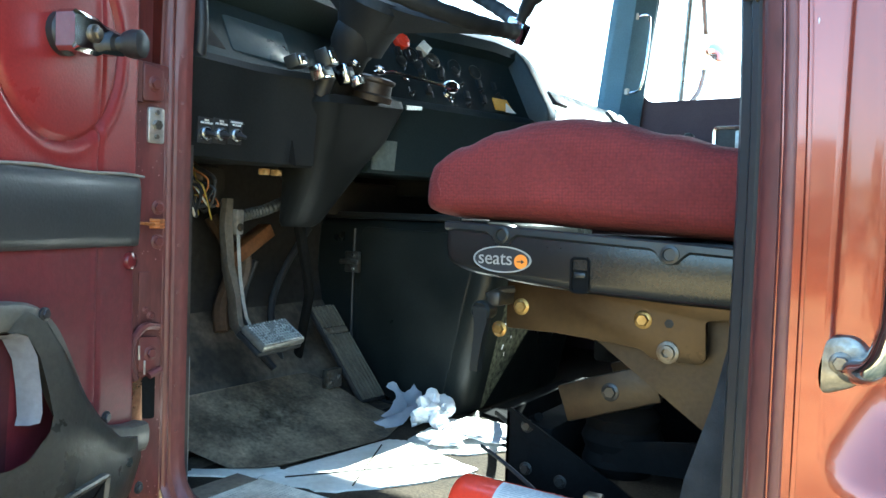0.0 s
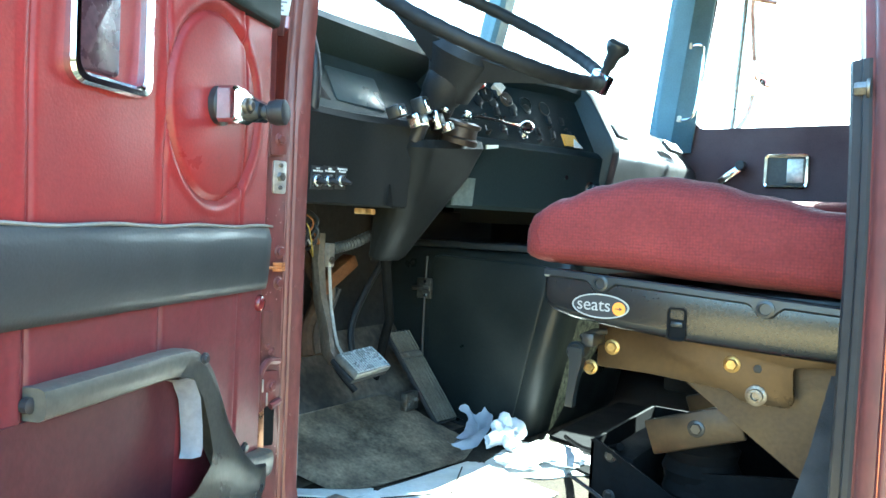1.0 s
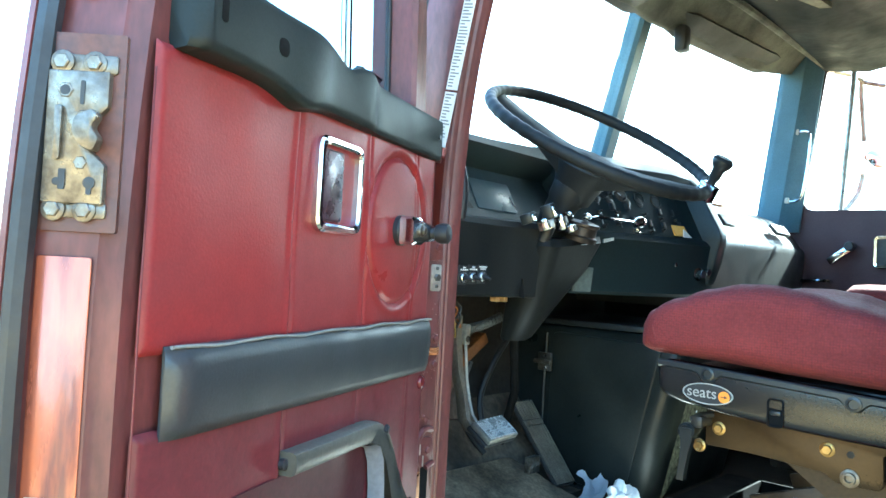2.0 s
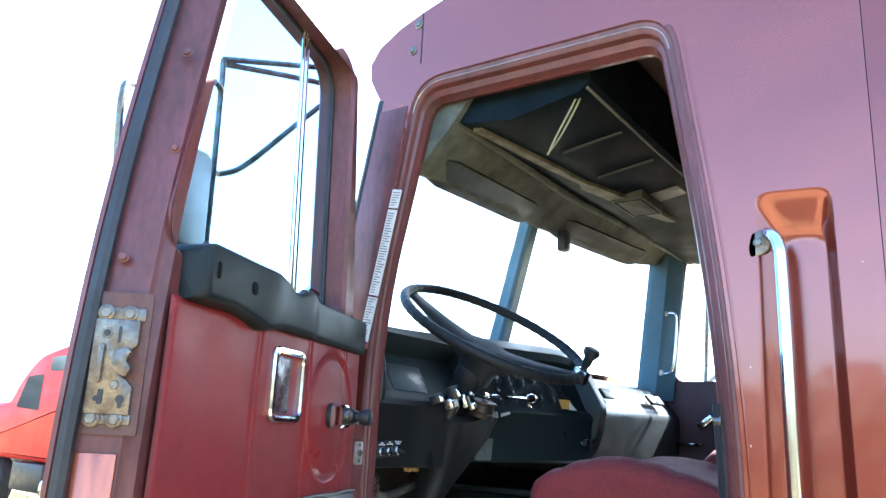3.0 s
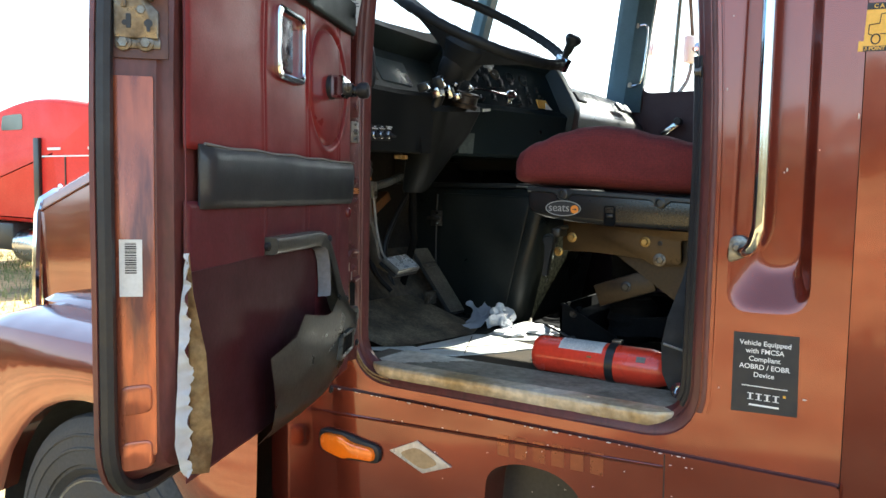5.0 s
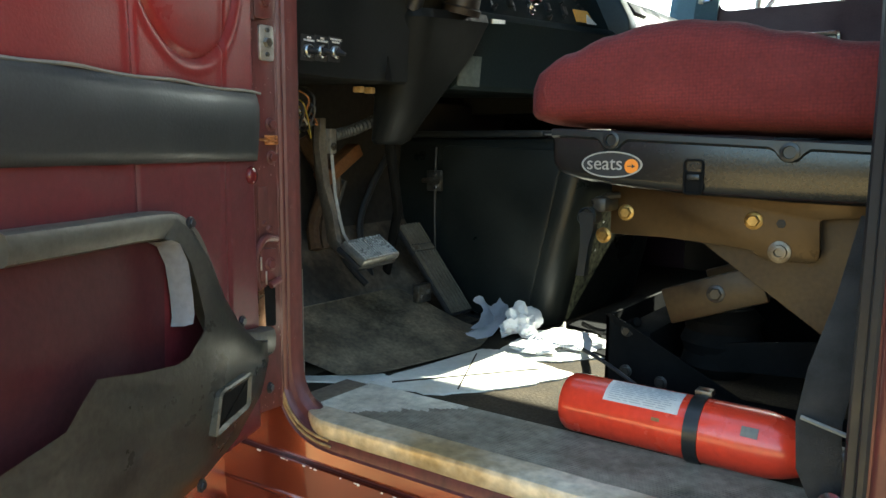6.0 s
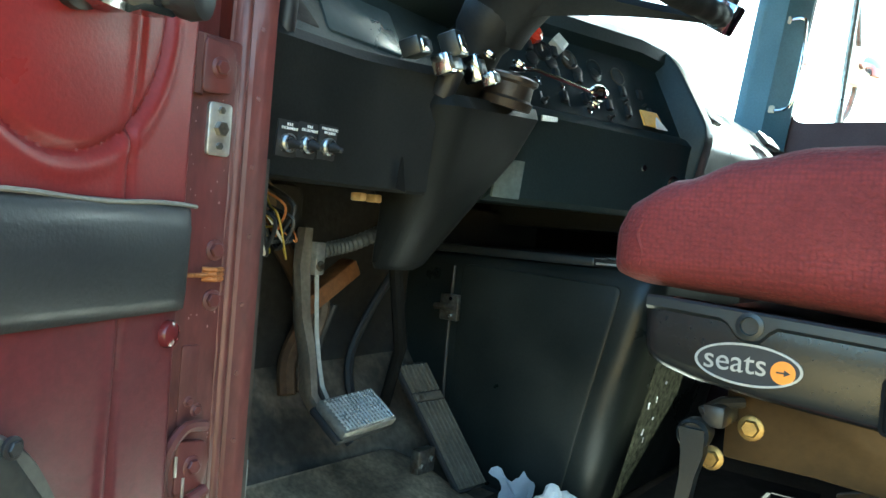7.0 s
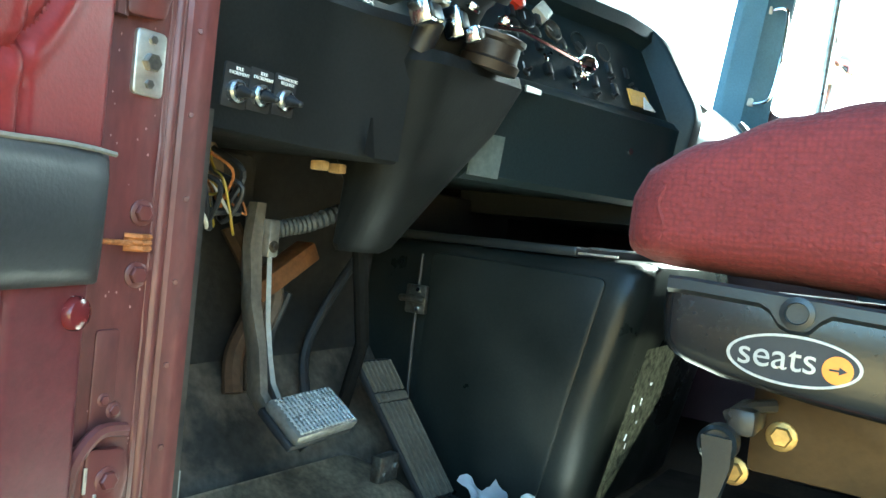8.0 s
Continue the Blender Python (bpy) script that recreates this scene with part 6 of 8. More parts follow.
    for ph in (math.radians(24), math.radians(204)):
        b = bm()
        rings = []
        for t in range(9):
            f = t / 8
            r = 0.03 + (R - 0.03) * f
            top = -0.050 * (1 - f ** 1.5)
            low = top - 0.014 - 0.056 * (1 - f) ** 2
            s = (ex * -math.sin(ph) + ey * math.cos(ph)) * (0.060 - 0.030 * f)
            rings.append([P(ph, r, top - 0.008) + s, P(ph, r, top) + s * 0.6, P(ph, r, top) - s * 0.6, P(ph, r, top - 0.008) - s, P(ph, r, low) - s * 0.7, P(ph, r, low) + s * 0.7])
        loft(b, rings)
        part("spoke", b, WHEELBLACK, w)
    b = bm()
    lathe(b, [(0.050, -0.165), (0.056, -0.135), (0.068, -0.100), (0.080, -0.070), (0.072, -0.052), (0.01, -0.046)], aim(hub, nn), 28)
    part("hub", b, WHEELBLACK, w)
    kp = P(math.radians(20), R, 0.0)
    b = bm()
    box(b, -0.012, 0.012, -0.022, 0.022, -0.02, 0.02, 0.004, m=aim(kp, nn))
    kn = part("spinner_clamp", b, CHROME, w)
    b = bm()
    lathe(b, [(0.010, 0.015), (0.010, 0.030), (0.013, 0.036), (0.014, 0.056), (0.020, 0.064), (0.024, 0.072), (0.024, 0.080), (0.018, 0.086)], aim(kp, nn), 22)
    part("spinner_knob", b, BLACKPLASTIC, kn)
    settle(w)


pt = thing("post_trim", "black rubber trim on the door post beside the dash", "trim")
b = bm()
loft(b, [[Vector((x + dx, y, z)) for dx, y in ((-0.020, 0.0795), (0.0, 0.079), (0.006, 0.086), (0.004, 0.098), (-0.006, 0.104), (-0.020, 0.102))] for x, z in curve2(((-0.030, 1.845), (-0.026, 1.90), (-0.016, 1.96), (-0.008, 2.02), (-0.010, 2.08), (-0.030, 2.14)), 5)])
part("strip", b, RUBBER, pt, smooth=60)
settle(pt)
dash_body()
column()
settle(dash)


# ---- engine cover, pedals, wiring ----
def engine_cover():
    e = thing("engine_cover", "black moulded engine cover with side hatch beside the pedals", "engine cover")
    b = bm()
    rings = []
    for z, x1, y0 in ((1.250, 0.085, 0.805), (1.27, 0.10, 0.80), (1.45, 0.140, 0.806), (1.65, 0.185, 0.815), (1.705, 0.195, 0.822), (1.722, 0.19, 0.835), (1.728, 0.17, 0.86)):
        ring = rpoly([(-0.385, y0), (x1, y0), (x1 + 0.02, 1.36), (-0.385, 1.36)], [0.005, 0.055, 0.05, 0.005], 6)
        rings.append([Vector((p[0], p[1], z)) for p in ring])
    loft(b, rings)
    part("cover", b, COVER, e, smooth=50)
    # raised side hatch with rounded lower corner
    b = bm()
    slab(b, rpoly([(-0.232, 1.30), (-0.232, 1.70), (-0.215, 1.706), (0.128, 1.695), (0.040, 1.268), (-0.10, 1.262)], [0.10, 0.03, 0.02, 0.02, 0.02, 0.06], 6), lambda p, q, d: Vector((p, 0.806 + 0.045 * (q - 1.45) - d, q)), -0.01, 0.0035, 0.003)
    part("hatch", b, COVER, e)
    b = bm()
    tube(b, curve([(-0.245, 0.800, 1.70), (-0.247, 0.797, 1.50), (-0.235, 0.794, 1.33), (-0.17, 0.79, 1.268), (-0.05, 0.79, 1.256)], 6), 0.004, 6)
    part("hatch_seal", b, RUBBER, e)
    b = bm()
    box(b, -0.262, -0.215, 0.780, 0.792, 1.585, 1.64, 0.003)
    lt = part("hatch_latch", b, STEEL, e, "bare steel hatch latch")
    b = bm()
    tube(b, [(-0.27, 0.776, 1.612), (-0.235, 0.770, 1.615), (-0.215, 0.776, 1.612)], 0.007, 8)
    part("latch_lever", b, STEEL, lt)
    for z in (1.594, 1.631):
        bolt((-0.232, 0.780, z), (0, -1, 0), 0.005, CHROME, lt, "screw", washer=False)
    # bright strips along the cover's top edge
    for y, x0, x1, z in ((0.838, 0.0, 0.13, 1.731), (0.905, 0.05, 0.20, 1.742)):
        b = bm()
        box(b, x0, x1, y, y + 0.016, z, z + 0.004, 0.001)
        part("trim_strip", b, ALU, e)
    b = bm()
    box(b, -0.38, 0.06, 0.83, 1.34, 1.726, 1.745, 0.006)
    part("top_panel", b, BLACKPLASTIC, e)
    # flecked insulation on the rear face
    b = bm()
    loft(b, [[Vector((0.128, 0.842, 1.27)), Vector((0.132, 0.852, 1.275))], [Vector((0.178, 0.838, 1.48)), Vector((0.176, 1.03, 1.475))], [Vector((0.202, 0.838, 1.585)), Vector((0.202, 1.02, 1.585))]], closed=False)
    bmesh.ops.solidify(b, geom=b.faces[:], thickness=0.004)
    ln = part("rear_lining", b, CONCRETE, e, "flecked grey lining")
    rnd = random.Random(12)
    for k in range(6):
        z = 1.40 + 0.021 * k + rnd.uniform(-0.012, 0.012)
        x, y = 0.128 + 0.238 * (z - 1.27), 0.844 + rnd.uniform(0.05, 0.95) * 0.55 * (z - 1.28)
        h = rnd.uniform(0.004, 0.014)
        b = bm()
        tube(b, [(x + 0.006, y, z), (x + 0.006 + 0.2 * h, y + rnd.uniform(-0.3, 0.6) * h, z + h)], rnd.uniform(0.0008, 0.002), 5)
        part("flake", b, PAPER, ln)
    settle(e)


def pedals():
    p = thing("brake_pedal", "bare-metal brake pedal with ribbed rubber pad", "pedal")
    b = bm()
    rings = []
    for q, w in (((-0.215, 0.340, 1.76), 0.014), ((-0.21, 0.334, 1.70), 0.018), ((-0.20, 0.334, 1.62), 0.015), ((-0.18, 0.334, 1.56), 0.012), ((-0.158, 0.322, 1.505), 0.011), ((-0.135, 0.325, 1.480), 0.012), ((-0.108, 0.345, 1.462), 0.012)):
        q = Vector(q)
        rings.append([q + Vector(v) for v in ((0.010, -w, 0), (0.010, w * 0.2, 0), (0.004, w * 0.2, 0), (-0.024, w, -0.01), (-0.030, w * 0.2, -0.01), (-0.006, -w, 0))])
    loft(b, rings)
    part("arm", b, mat("dusty_brown_steel", (0.125, 0.105, 0.082), 0.5, 0.3, 0.4, 14, 120, 0.3, col2=(0.21, 0.18, 0.14)), p, "worn dusty steel pedal arm")
    # Paler strip along the arm's right edge
    b = bm()
    loft(b, [[Vector((x, y - 0.005, z)), Vector((x + 0.004, y, z)), Vector((x, y + 0.004, z)), Vector((x - 0.006, y, z))] for x, y, z in ((-0.198, 0.352, 1.69), (-0.190, 0.349, 1.64), (-0.183, 0.347, 1.595), (-0.166, 0.342, 1.545), (-0.150, 0.336, 1.515), (-0.130, 0.331, 1.498))])
    part("arm_edge", b, mat("pale_steel_edge", (0.30, 0.27, 0.22), 0.5, 0.2, 0.3, 20, 120, 0.2), p, "pale edge strip along the pedal arm")
    m = Matrix.Translation((-0.091, 0.3555, 1.4835)) @ Euler((radians(2), radians(34), radians(3))).to_matrix().to_4x4()
    b = bm()
    box(b, -0.035, 0.035, -0.062, 0.062, -0.010, 0.008, 0.006, m=m)
    SHINY = mat("worn_bright_pad", (0.26, 0.26, 0.245), 0.36, 0.55, 0.4, 20, 120, 0.15, col2=(0.14, 0.13, 0.11))
    RIB = mat("polished_pad_rib", (0.56, 0.56, 0.54), 0.30, 0.6, 0.3, 30, 120, 0.1)
    pd = part("pad", b, SHINY, p, "shiny worn pedal pad")
    for k in range(15):
        b = bm()
        y = -0.0525 + 0.0075 * k
        box(b, -0.031, 0.031, y - 0.0012, y + 0.0012, 0.007, 0.0104, 0.0006, 1, m=m)
        part("rib", b, RIB, pd)
    for k in range(9):
        b = bm()
        x = -0.0288 + 0.0072 * k
        box(b, x - 0.0011, x + 0.0011, -0.056, 0.056, 0.007, 0.0098, 0.0006, 1, m=m)
        part("cross_rib", b, RIB, pd)
    b = bm()
    box(b, -0.038, 0.033, -0.064, 0.064, -0.022, -0.010, 0.004, m=m)
    part("pad_backing", b, RUBBER, pd)
    b = bm()
    box(b, -0.212, -0.190, 0.340, 0.360, 1.685, 1.738, 0.003)
    br = part("switch_bracket", b, ALU, p)
    bolt((-0.190, 0.350, 1.70), (1, 0, 0), 0.006, STEEL, br, "screw")
    settle(p)

    a = thing("accelerator_pedal", "long ribbed black accelerator pedal", "pedal")
    lo, hi = Vector((-0.082, 0.690, 1.288)), Vector((-0.218, 0.640, 1.512))
    up = (hi - lo).normalized()
    side = Vector((0.12, 0.99, 0)).normalized()
    nr = side.cross(up).normalized()
    if nr.x < 0:
        nr = -nr
    Lp = (hi - lo).length
    M = Matrix((( side.x, up.x, nr.x, lo.x), (side.y, up.y, nr.y, lo.y), (side.z, up.z, nr.z, lo.z), (0, 0, 0, 1)))
    b = bm()
    box(b, -0.040, 0.040, 0, Lp, -0.014, 0.0, 0.005, m=M)
    body = part("treadle", b, RUBBER, a)
    for k in range(7):
        for s0, s1 in ((0.006, Lp * 0.685), (Lp * 0.765, Lp - 0.006)):
            b = bm()
            x = -0.033 + 0.011 * k
            box(b, x - 0.0017, x + 0.0017, s0, s1, -0.001, 0.0075, 0.0006, 1, m=M)
            part("rib", b, mat_rib, body)
    b = bm()
    box(b, -0.036, 0.036, Lp * 0.695, Lp * 0.755, -0.001, 0.006, 0.001, m=M)
    part("badge", b, mat_rib, body)
    b = bm()
    box(b, -0.030, -0.012, Lp * 0.705, Lp * 0.745, 0.005, 0.0068, 0.0006, m=M)
    part("badge_mark", b, STEEL, body)
    b = bm()
    box(b, -0.150, -0.13, 0.575, 0.625, 1.325, 1.37, 0.003, m=None)
    part("pivot_bracket", b, STEEL, a)
    for q in ((-0.13, 0.585, 1.340), (-0.13, 0.614, 1.350)):
        bolt(q, (1, 0, 0), 0.006, STEEL, a, "screw")
    settle(a)


mat_rib = mat("grey_rubber_rib", (0.105, 0.094, 0.075), 0.7, 0.0, 0.4, 12, 120, 0.2)


def under_dash():
    f = thing("wiring_loom", "loose yellow and cream wires hanging under the dash", "wires")
    rnd = random.Random(5)
    for k, (mt, r) in enumerate(((WIREYEL, 0.0016), (RUBBER, 0.003), (WIREWHT, 0.0024), (RUBBER, 0.004), (WIREYEL, 0.0016), (RUST, 0.0018), (RUBBER, 0.003), (RUBBER, 0.005), (WIREWHT, 0.0020), (WIREYEL, 0.0015), (RUBBER, 0.004), (RUST, 0.0016))):
        y = 0.120 + 0.006 * k
        pts = [(-0.13, y, 1.815), (-0.10 + rnd.uniform(-0.03, 0.03), y - 0.005 + rnd.uniform(-0.02, 0.02), 1.79), (-0.09 + rnd.uniform(-0.03, 0.03), y + rnd.uniform(-0.02, 0.03), 1.755 + rnd.uniform(-0.02, 0.02)),
               (-0.11, y + 0.03, 1.735 + rnd.uniform(-0.02, 0.03)), (-0.16, y + 0.05, 1.78)]
        b = bm()
        tube(b, curve(pts, 6), r, 6)
        part("wire", b, mt, f)
    settle(f)
    h = thing("corrugated_hose", "grey corrugated conduit under the dash", "hose")
    b = bm()
    path = curve([(-0.215, 0.345, 1.715), (-0.20, 0.375, 1.727), (-0.185, 0.412, 1.738), (-0.168, 0.46, 1.760)], 12)
    tube(b, path, 0.013, 10, radii=[0.0115 + 0.002 * (k % 2) for k in range(len(path))])
    part("conduit", b, mat("dark_grey_conduit", (0.07, 0.07, 0.068), 0.5, 0, 0.3, 20, 150, 0.2), h)
    settle(h)
    k = thing("column_brace", "rusty orange bracket behind the brake pedal", "bracket")
    b = bm()
    m = Matrix.Translation((-0.26, 0.445, 1.664)) @ Euler((radians(31), 0, 0)).to_matrix().to_4x4()
    box(b, -0.02, 0.02, -0.075, 0.06, -0.016, 0.016, 0.004, m=m)
    part("plate", b, BRACKETTAN, k)
    settle(k)
    v = thing("firewall_hose", "tan heater hoses on the firewall", "hose")
    for y, r, mt in ((0.42, 0.016, mat("brown_rubber_hose", (0.10, 0.055, 0.028), 0.7, 0, 0.4, 12, 90, 0.3)), (0.46, 0.014, mat("dusty_hose", (0.12, 0.085, 0.06), 0.7, 0, 0.4, 12, 90, 0.3))):
        b = bm()
        tube(b, curve([(-0.34, y - 0.02, 1.72), (-0.31, y + 0.02, 1.62), (-0.325, y + 0.0, 1.52), (-0.31, y - 0.01, 1.46)], 8), r, 8)
        part("hose", b, mt, v)
    b = bm()
    tube(b, curve([(-0.28, 0.66, 1.70), (-0.30, 0.60, 1.60), (-0.31, 0.565, 1.50), (-0.27, 0.56, 1.38)], 8), 0.009, 8)
    part("cable", b, RUBBER, v)
    b = bm()
    tube(b, curve([(-0.30, 0.50, 1.62), (-0.32, 0.485, 1.52), (-0.29, 0.49, 1.43), (-0.24, 0.51, 1.37)], 7), 0.008, 8)
    part("cable", b, RUBBER, v)
    settle(v)
    # dark clutter behind the fascia
    g = thing("heater_box", "dusty dark heater box under the dash", "heater")
    b = bm()
    box(b, -0.37, -0.24, 0.10, 0.36, 1.74, 1.83, 0.02)
    part("housing", b, FIREWALL, g)
    b = bm()
    lathe(b, [(0.05, 0), (0.055, 0.03), (0.05, 0.05)], aim((-0.24, 0.2, 1.79), (1, 0, 0)), 20)
    part("duct", b, mat("brown_duct", (0.13, 0.085, 0.045), 0.7, 0, 0.4, 12, 90, 0.3), g)
    b = bm()
    box(b, -0.375, -0.33, 0.70, 1.30, 1.735, 1.83, 0.01)
    part("duct_rail", b, BLACKSTEEL, g)
    for y in (0.285, 0.318):
        b = bm()
        box(b, -0.075, -0.055, y, y + 0.014, 1.806, 1.818, 0.002)
        part("terminal", b, TAN, g)
    for y, z, r in ((0.079, 1.56, 0.012), (0.079, 1.64, 0.005), (0.079, 1.48, 0.006)):
        b = bm()
        lathe(b, [(r, 0.0), (r, 0.003), (r * 0.6, 0.004), (r * 0.55, 0.001)], aim((-0.05, y, z), (0.3, 1, 0)), 16)
        part("grommet", b, GREYDUST, g)
    settle(g)


engine_cover()
pedals()
under_dash()

# ---- driver's seat ----
def seat_cushion(name, y0, y1, parent):
    """A rounded cloth cushion with a waterfall front, crowned side bolster and welt."""
    def z_top(x):
        ks = ((0.350, 1.80), (0.375, 1.832), (0.42, 1.850), (0.48, 1.872), (0.535, 1.884), (0.59, 1.886), (0.65, 1.878), (0.73, 1.858), (0.81, 1.838), (0.90, 1.826))
        for (a, p), (c, q) in zip(ks, ks[1:]):
            if x <= c:
                t = max(0.0, (x - a) / (c - a))
                return p + (q - p) * (t * t * (3 - 2 * t))
        return ks[-1][1]
    b = bm()
    rings = []
    n = 34
    for k in range(n + 1):
        x = 0.352 + 0.55 * (k / n) ** 1.15
        f = min(1.0, max(0.0, (x - 0.352) / 0.05))
        f = math.sqrt(1 - (1 - f) ** 2)
        zt, zb = z_top(x), 1.733 - 0.052 * min(0.46, max(0.0, x - 0.40))
        zt = zb + 0.055 + (zt - zb - 0.055) * (0.35 + 0.65 * f)
        zb = zb + 0.016 * (1 - f)
        inx = 0.045 * (1 - f)
        w = y1 - y0
        ring = []
        m = 44
        for j in range(m):
            a = 2 * math.pi * j / m
            ca, sa = math.cos(a), math.sin(a)
            sx = math.copysign(abs(ca) ** 0.30, ca)
            sz = math.copysign(abs(sa) ** 0.42, sa)
            y = (y0 + y1) / 2 + sx * (w / 2 - inx)
            top = zt - 0.020 * max(0.0, 1 - (abs(y - (y0 + y1) / 2) / (w * 0.36)) ** 4) * f
            z = (top + zb) / 2 + sz * (top - zb) / 2
            z += 0.0018 * noise.noise(Vector((x * 12, y * 12, z * 12)))
            y += 0.0025 * noise.noise(Vector((x * 9, z * 14, 5)))
            ring.append(Vector((x, y, z)))
        rings.append(ring)
    loft(b, rings)
    part(name, b, SEATCLOTH, parent, smooth=60)
    b = bm()
    pts = []
    for k in range(13):
        t = k / 12
        pts.append((0.392 + 0.003 * math.sin(t * 7), y0 + 0.0045 - 0.003 * math.sin(math.pi * t), 1.757 + 0.045 * t))
    tube(b, pts, 0.0022, 6)
    part("welt", b, SEATCLOTH, parent)


def driver_seat():
    s = thing("driver_seat", "burgundy cloth truck seat on a black suspension base", "seat")
    seat_cushion("cushion", 0.210, 0.715, s)
    # black side skirt with a stepped top ledge
    b = bm()
    def low(x):
        ks = ((0.396, 1.690), (0.402, 1.668), (0.42, 1.658), (0.45, 1.650), (0.52, 1.641), (0.62, 1.633), (0.75, 1.628), (0.91, 1.625))
        for (a, p), (c, q) in zip(ks, ks[1:]):
            if x <= c:
                return p + (q - p) * max(0.0, x - a) / (c - a)
        return ks[-1][1]
    rings = []
    for k in range(53):
        x = 0.398 + 0.507 * (k / 52) ** 1.3
        t, z = 1.7265 - 0.055 * max(0.0, x - 0.42) - 0.010 * max(0.0, 1 - (x - 0.398) / 0.008), low(x)
        e = 0.014 * max(0.0, 1 - (x - 0.398) / 0.014) ** 2
        rings.append([Vector((x, y + e, w)) for y, w in ((0.262, t), (0.2205, t), (0.2180, t - 0.002), (0.2170, t - 0.006), (0.2165, (t + z) / 2), (0.2175, z + 0.016), (0.2200, z + 0.007), (0.2260, z + 0.0015), (0.234, z), (0.262, z))])
    loft(b, rings)
    sk = part("side_shield", b, mat("glossy_black_shield_plastic", (0.012, 0.012, 0.013), 0.24, 0, 0.15, 3, 220, 0.06, col2=(0.018, 0.016, 0.014), rvar=0.06), s, "black plastic side shield")
    b = bm()
    box(b, 0.41, 0.90, 0.262, 0.68, 1.66, 1.712, 0.01)
    part("pan", b, BLACKPLASTIC, s)
    # ledge along the top, dipping round two screw bosses
    def fall(x):
        return 0.055 * max(0.0, x - 0.42)

    def dip(x):
        return -0.016 * (math.exp(-((x - 0.502) / 0.017) ** 4) + math.exp(-((x - 0.747) / 0.017) ** 4))
    b = bm()
    xs = [0.404 + 0.0072 * k for k in range(70)]
    loft(b, [[Vector((x, 0.2155, 1.7285 - fall(x))), Vector((x, 0.2125, 1.726 - fall(x))), Vector((x, 0.2120, 1.7180 - fall(x) + dip(x))), Vector((x, 0.2165, 1.7145 - fall(x) + dip(x))), Vector((x, 0.222, 1.7145 - fall(x) + dip(x)))] for x in xs], closed=False)
    part("ledge", b, BLACKPLASTIC, sk)
    for x, z in ((0.503, 1.7105), (0.747, 1.694)):
        b = bm()
        lathe(b, [(0.0125, 0.0), (0.0125, 0.006), (0.0085, 0.007), (0.0075, 0.002), (0.001, 0.002)], aim((x, 0.2155, z), (0, -1, 0)), 18)
        part("screw_boss", b, BLACKPLASTIC, sk)
    # oval badge: pale rim, lettering, orange disc with an arrow
    c = Vector((0.5025, 0.2165, 1.6745))
    b = bm()
    n = 40
    ov = lambda r0, r1, y: [Vector((c.x + r0 * math.cos(2 * math.pi * k / n), y, c.z + r1 * math.sin(2 * math.pi * k / n) - 0.02 * 0)) for k in range(n)]
    loft(b, [ov(0.0475, 0.0195, 0.2165), ov(0.0475, 0.0195, 0.2145), ov(0.0452, 0.0175, 0.2145), ov(0.0452, 0.0175, 0.2155)], cap=False)
    BADGESILVER = mat("brushed_silver_print", (0.46, 0.45, 0.43), 0.4, 0.4, 0.2, 60, 300, 0.1)
    bd = part("badge_rim", b, BADGESILVER, sk, "oval badge with pale rim")
    b = bm()
    loft(b, [ov(0.0455, 0.0178, 0.2162), ov(0.0455, 0.0178, 0.2156)])
    part("badge_field", b, BLACKINK, bd)
    text("badge_lettering", "seats", 0.0285, Matrix.Translation((0.4915, 0.2150, 1.6755)) @ Matrix.Rotation(radians(90), 4, "X"), BADGESILVER, bd)
    b = bm()
    lathe(b, [(0.0105, 0), (0.0105, 0.0006), (0.001, 0.0008)], aim((0.5335, 0.2152, 1.6725), (0, -1, 0)), 24)
    part("badge_disc", b, ORANGEPAINT, bd)
    b = bm()
    slab(b, [(0.528, 1.6718), (0.528, 1.6732), (0.5345, 1.6732), (0.5345, 1.6755), (0.540, 1.6725), (0.5345, 1.6695), (0.5345, 1.6718)], lambda p, q, d: Vector((p, 0.2142 - d, q)), 0, 0.0004)
    part("badge_arrow", b, BLACKINK, bd)
    # control slot
    b = bm()
    o = rpoly([(0.610, 1.634), (0.610, 1.684), (0.638, 1.684), (0.638, 1.634)], 0.008, 4)
    loft(b, [[Vector((p[0], 0.2168, p[1])) for p in o], [Vector((p[0], 0.2135, p[1])) for p in o], [Vector((p[0], 0.2135, p[1])) for p in inset(o, 0.003)], [Vector((p[0], 0.224, p[1])) for p in inset(o, 0.004)]])
    sl = part("control_slot", b, MATTBLACK, sk)
    b = bm()
    box(b, 0.615, 0.633, 0.2135, 0.224, 1.655, 1.663, 0.002)
    part("lever_tab", b, BLACKPLASTIC, sl)
    # folded steel side plate with bolts
    b = bm()
    ol = [(0.462, 1.560), (0.462, 1.650), (0.90, 1.650), (0.90, 1.615), (0.772, 1.600), (0.775, 1.545), (0.765, 1.538), (0.70, 1.538), (0.68, 1.552), (0.55, 1.560)]
    slab(b, rpoly(ol, 0.006, 3), lambda p, q, d: Vector((p, 0.318 - d, q)), -0.006, 0.002, 0.001)
    pl = part("side_plate", b, SEATPLATE, s, "dusty brown steel side plate")
    bolt((0.488, 0.316, 1.596), (0, -1, 0), 0.0092, BRASS, pl, h=0.007)
    bolt((0.684, 0.316, 1.594), (0, -1, 0), 0.0092, BRASS, pl, h=0.008)
    bolt((0.452, 0.312, 1.557), (0, -1, 0), 0.009, BRASS, pl, h=0.008)
    b = bm()
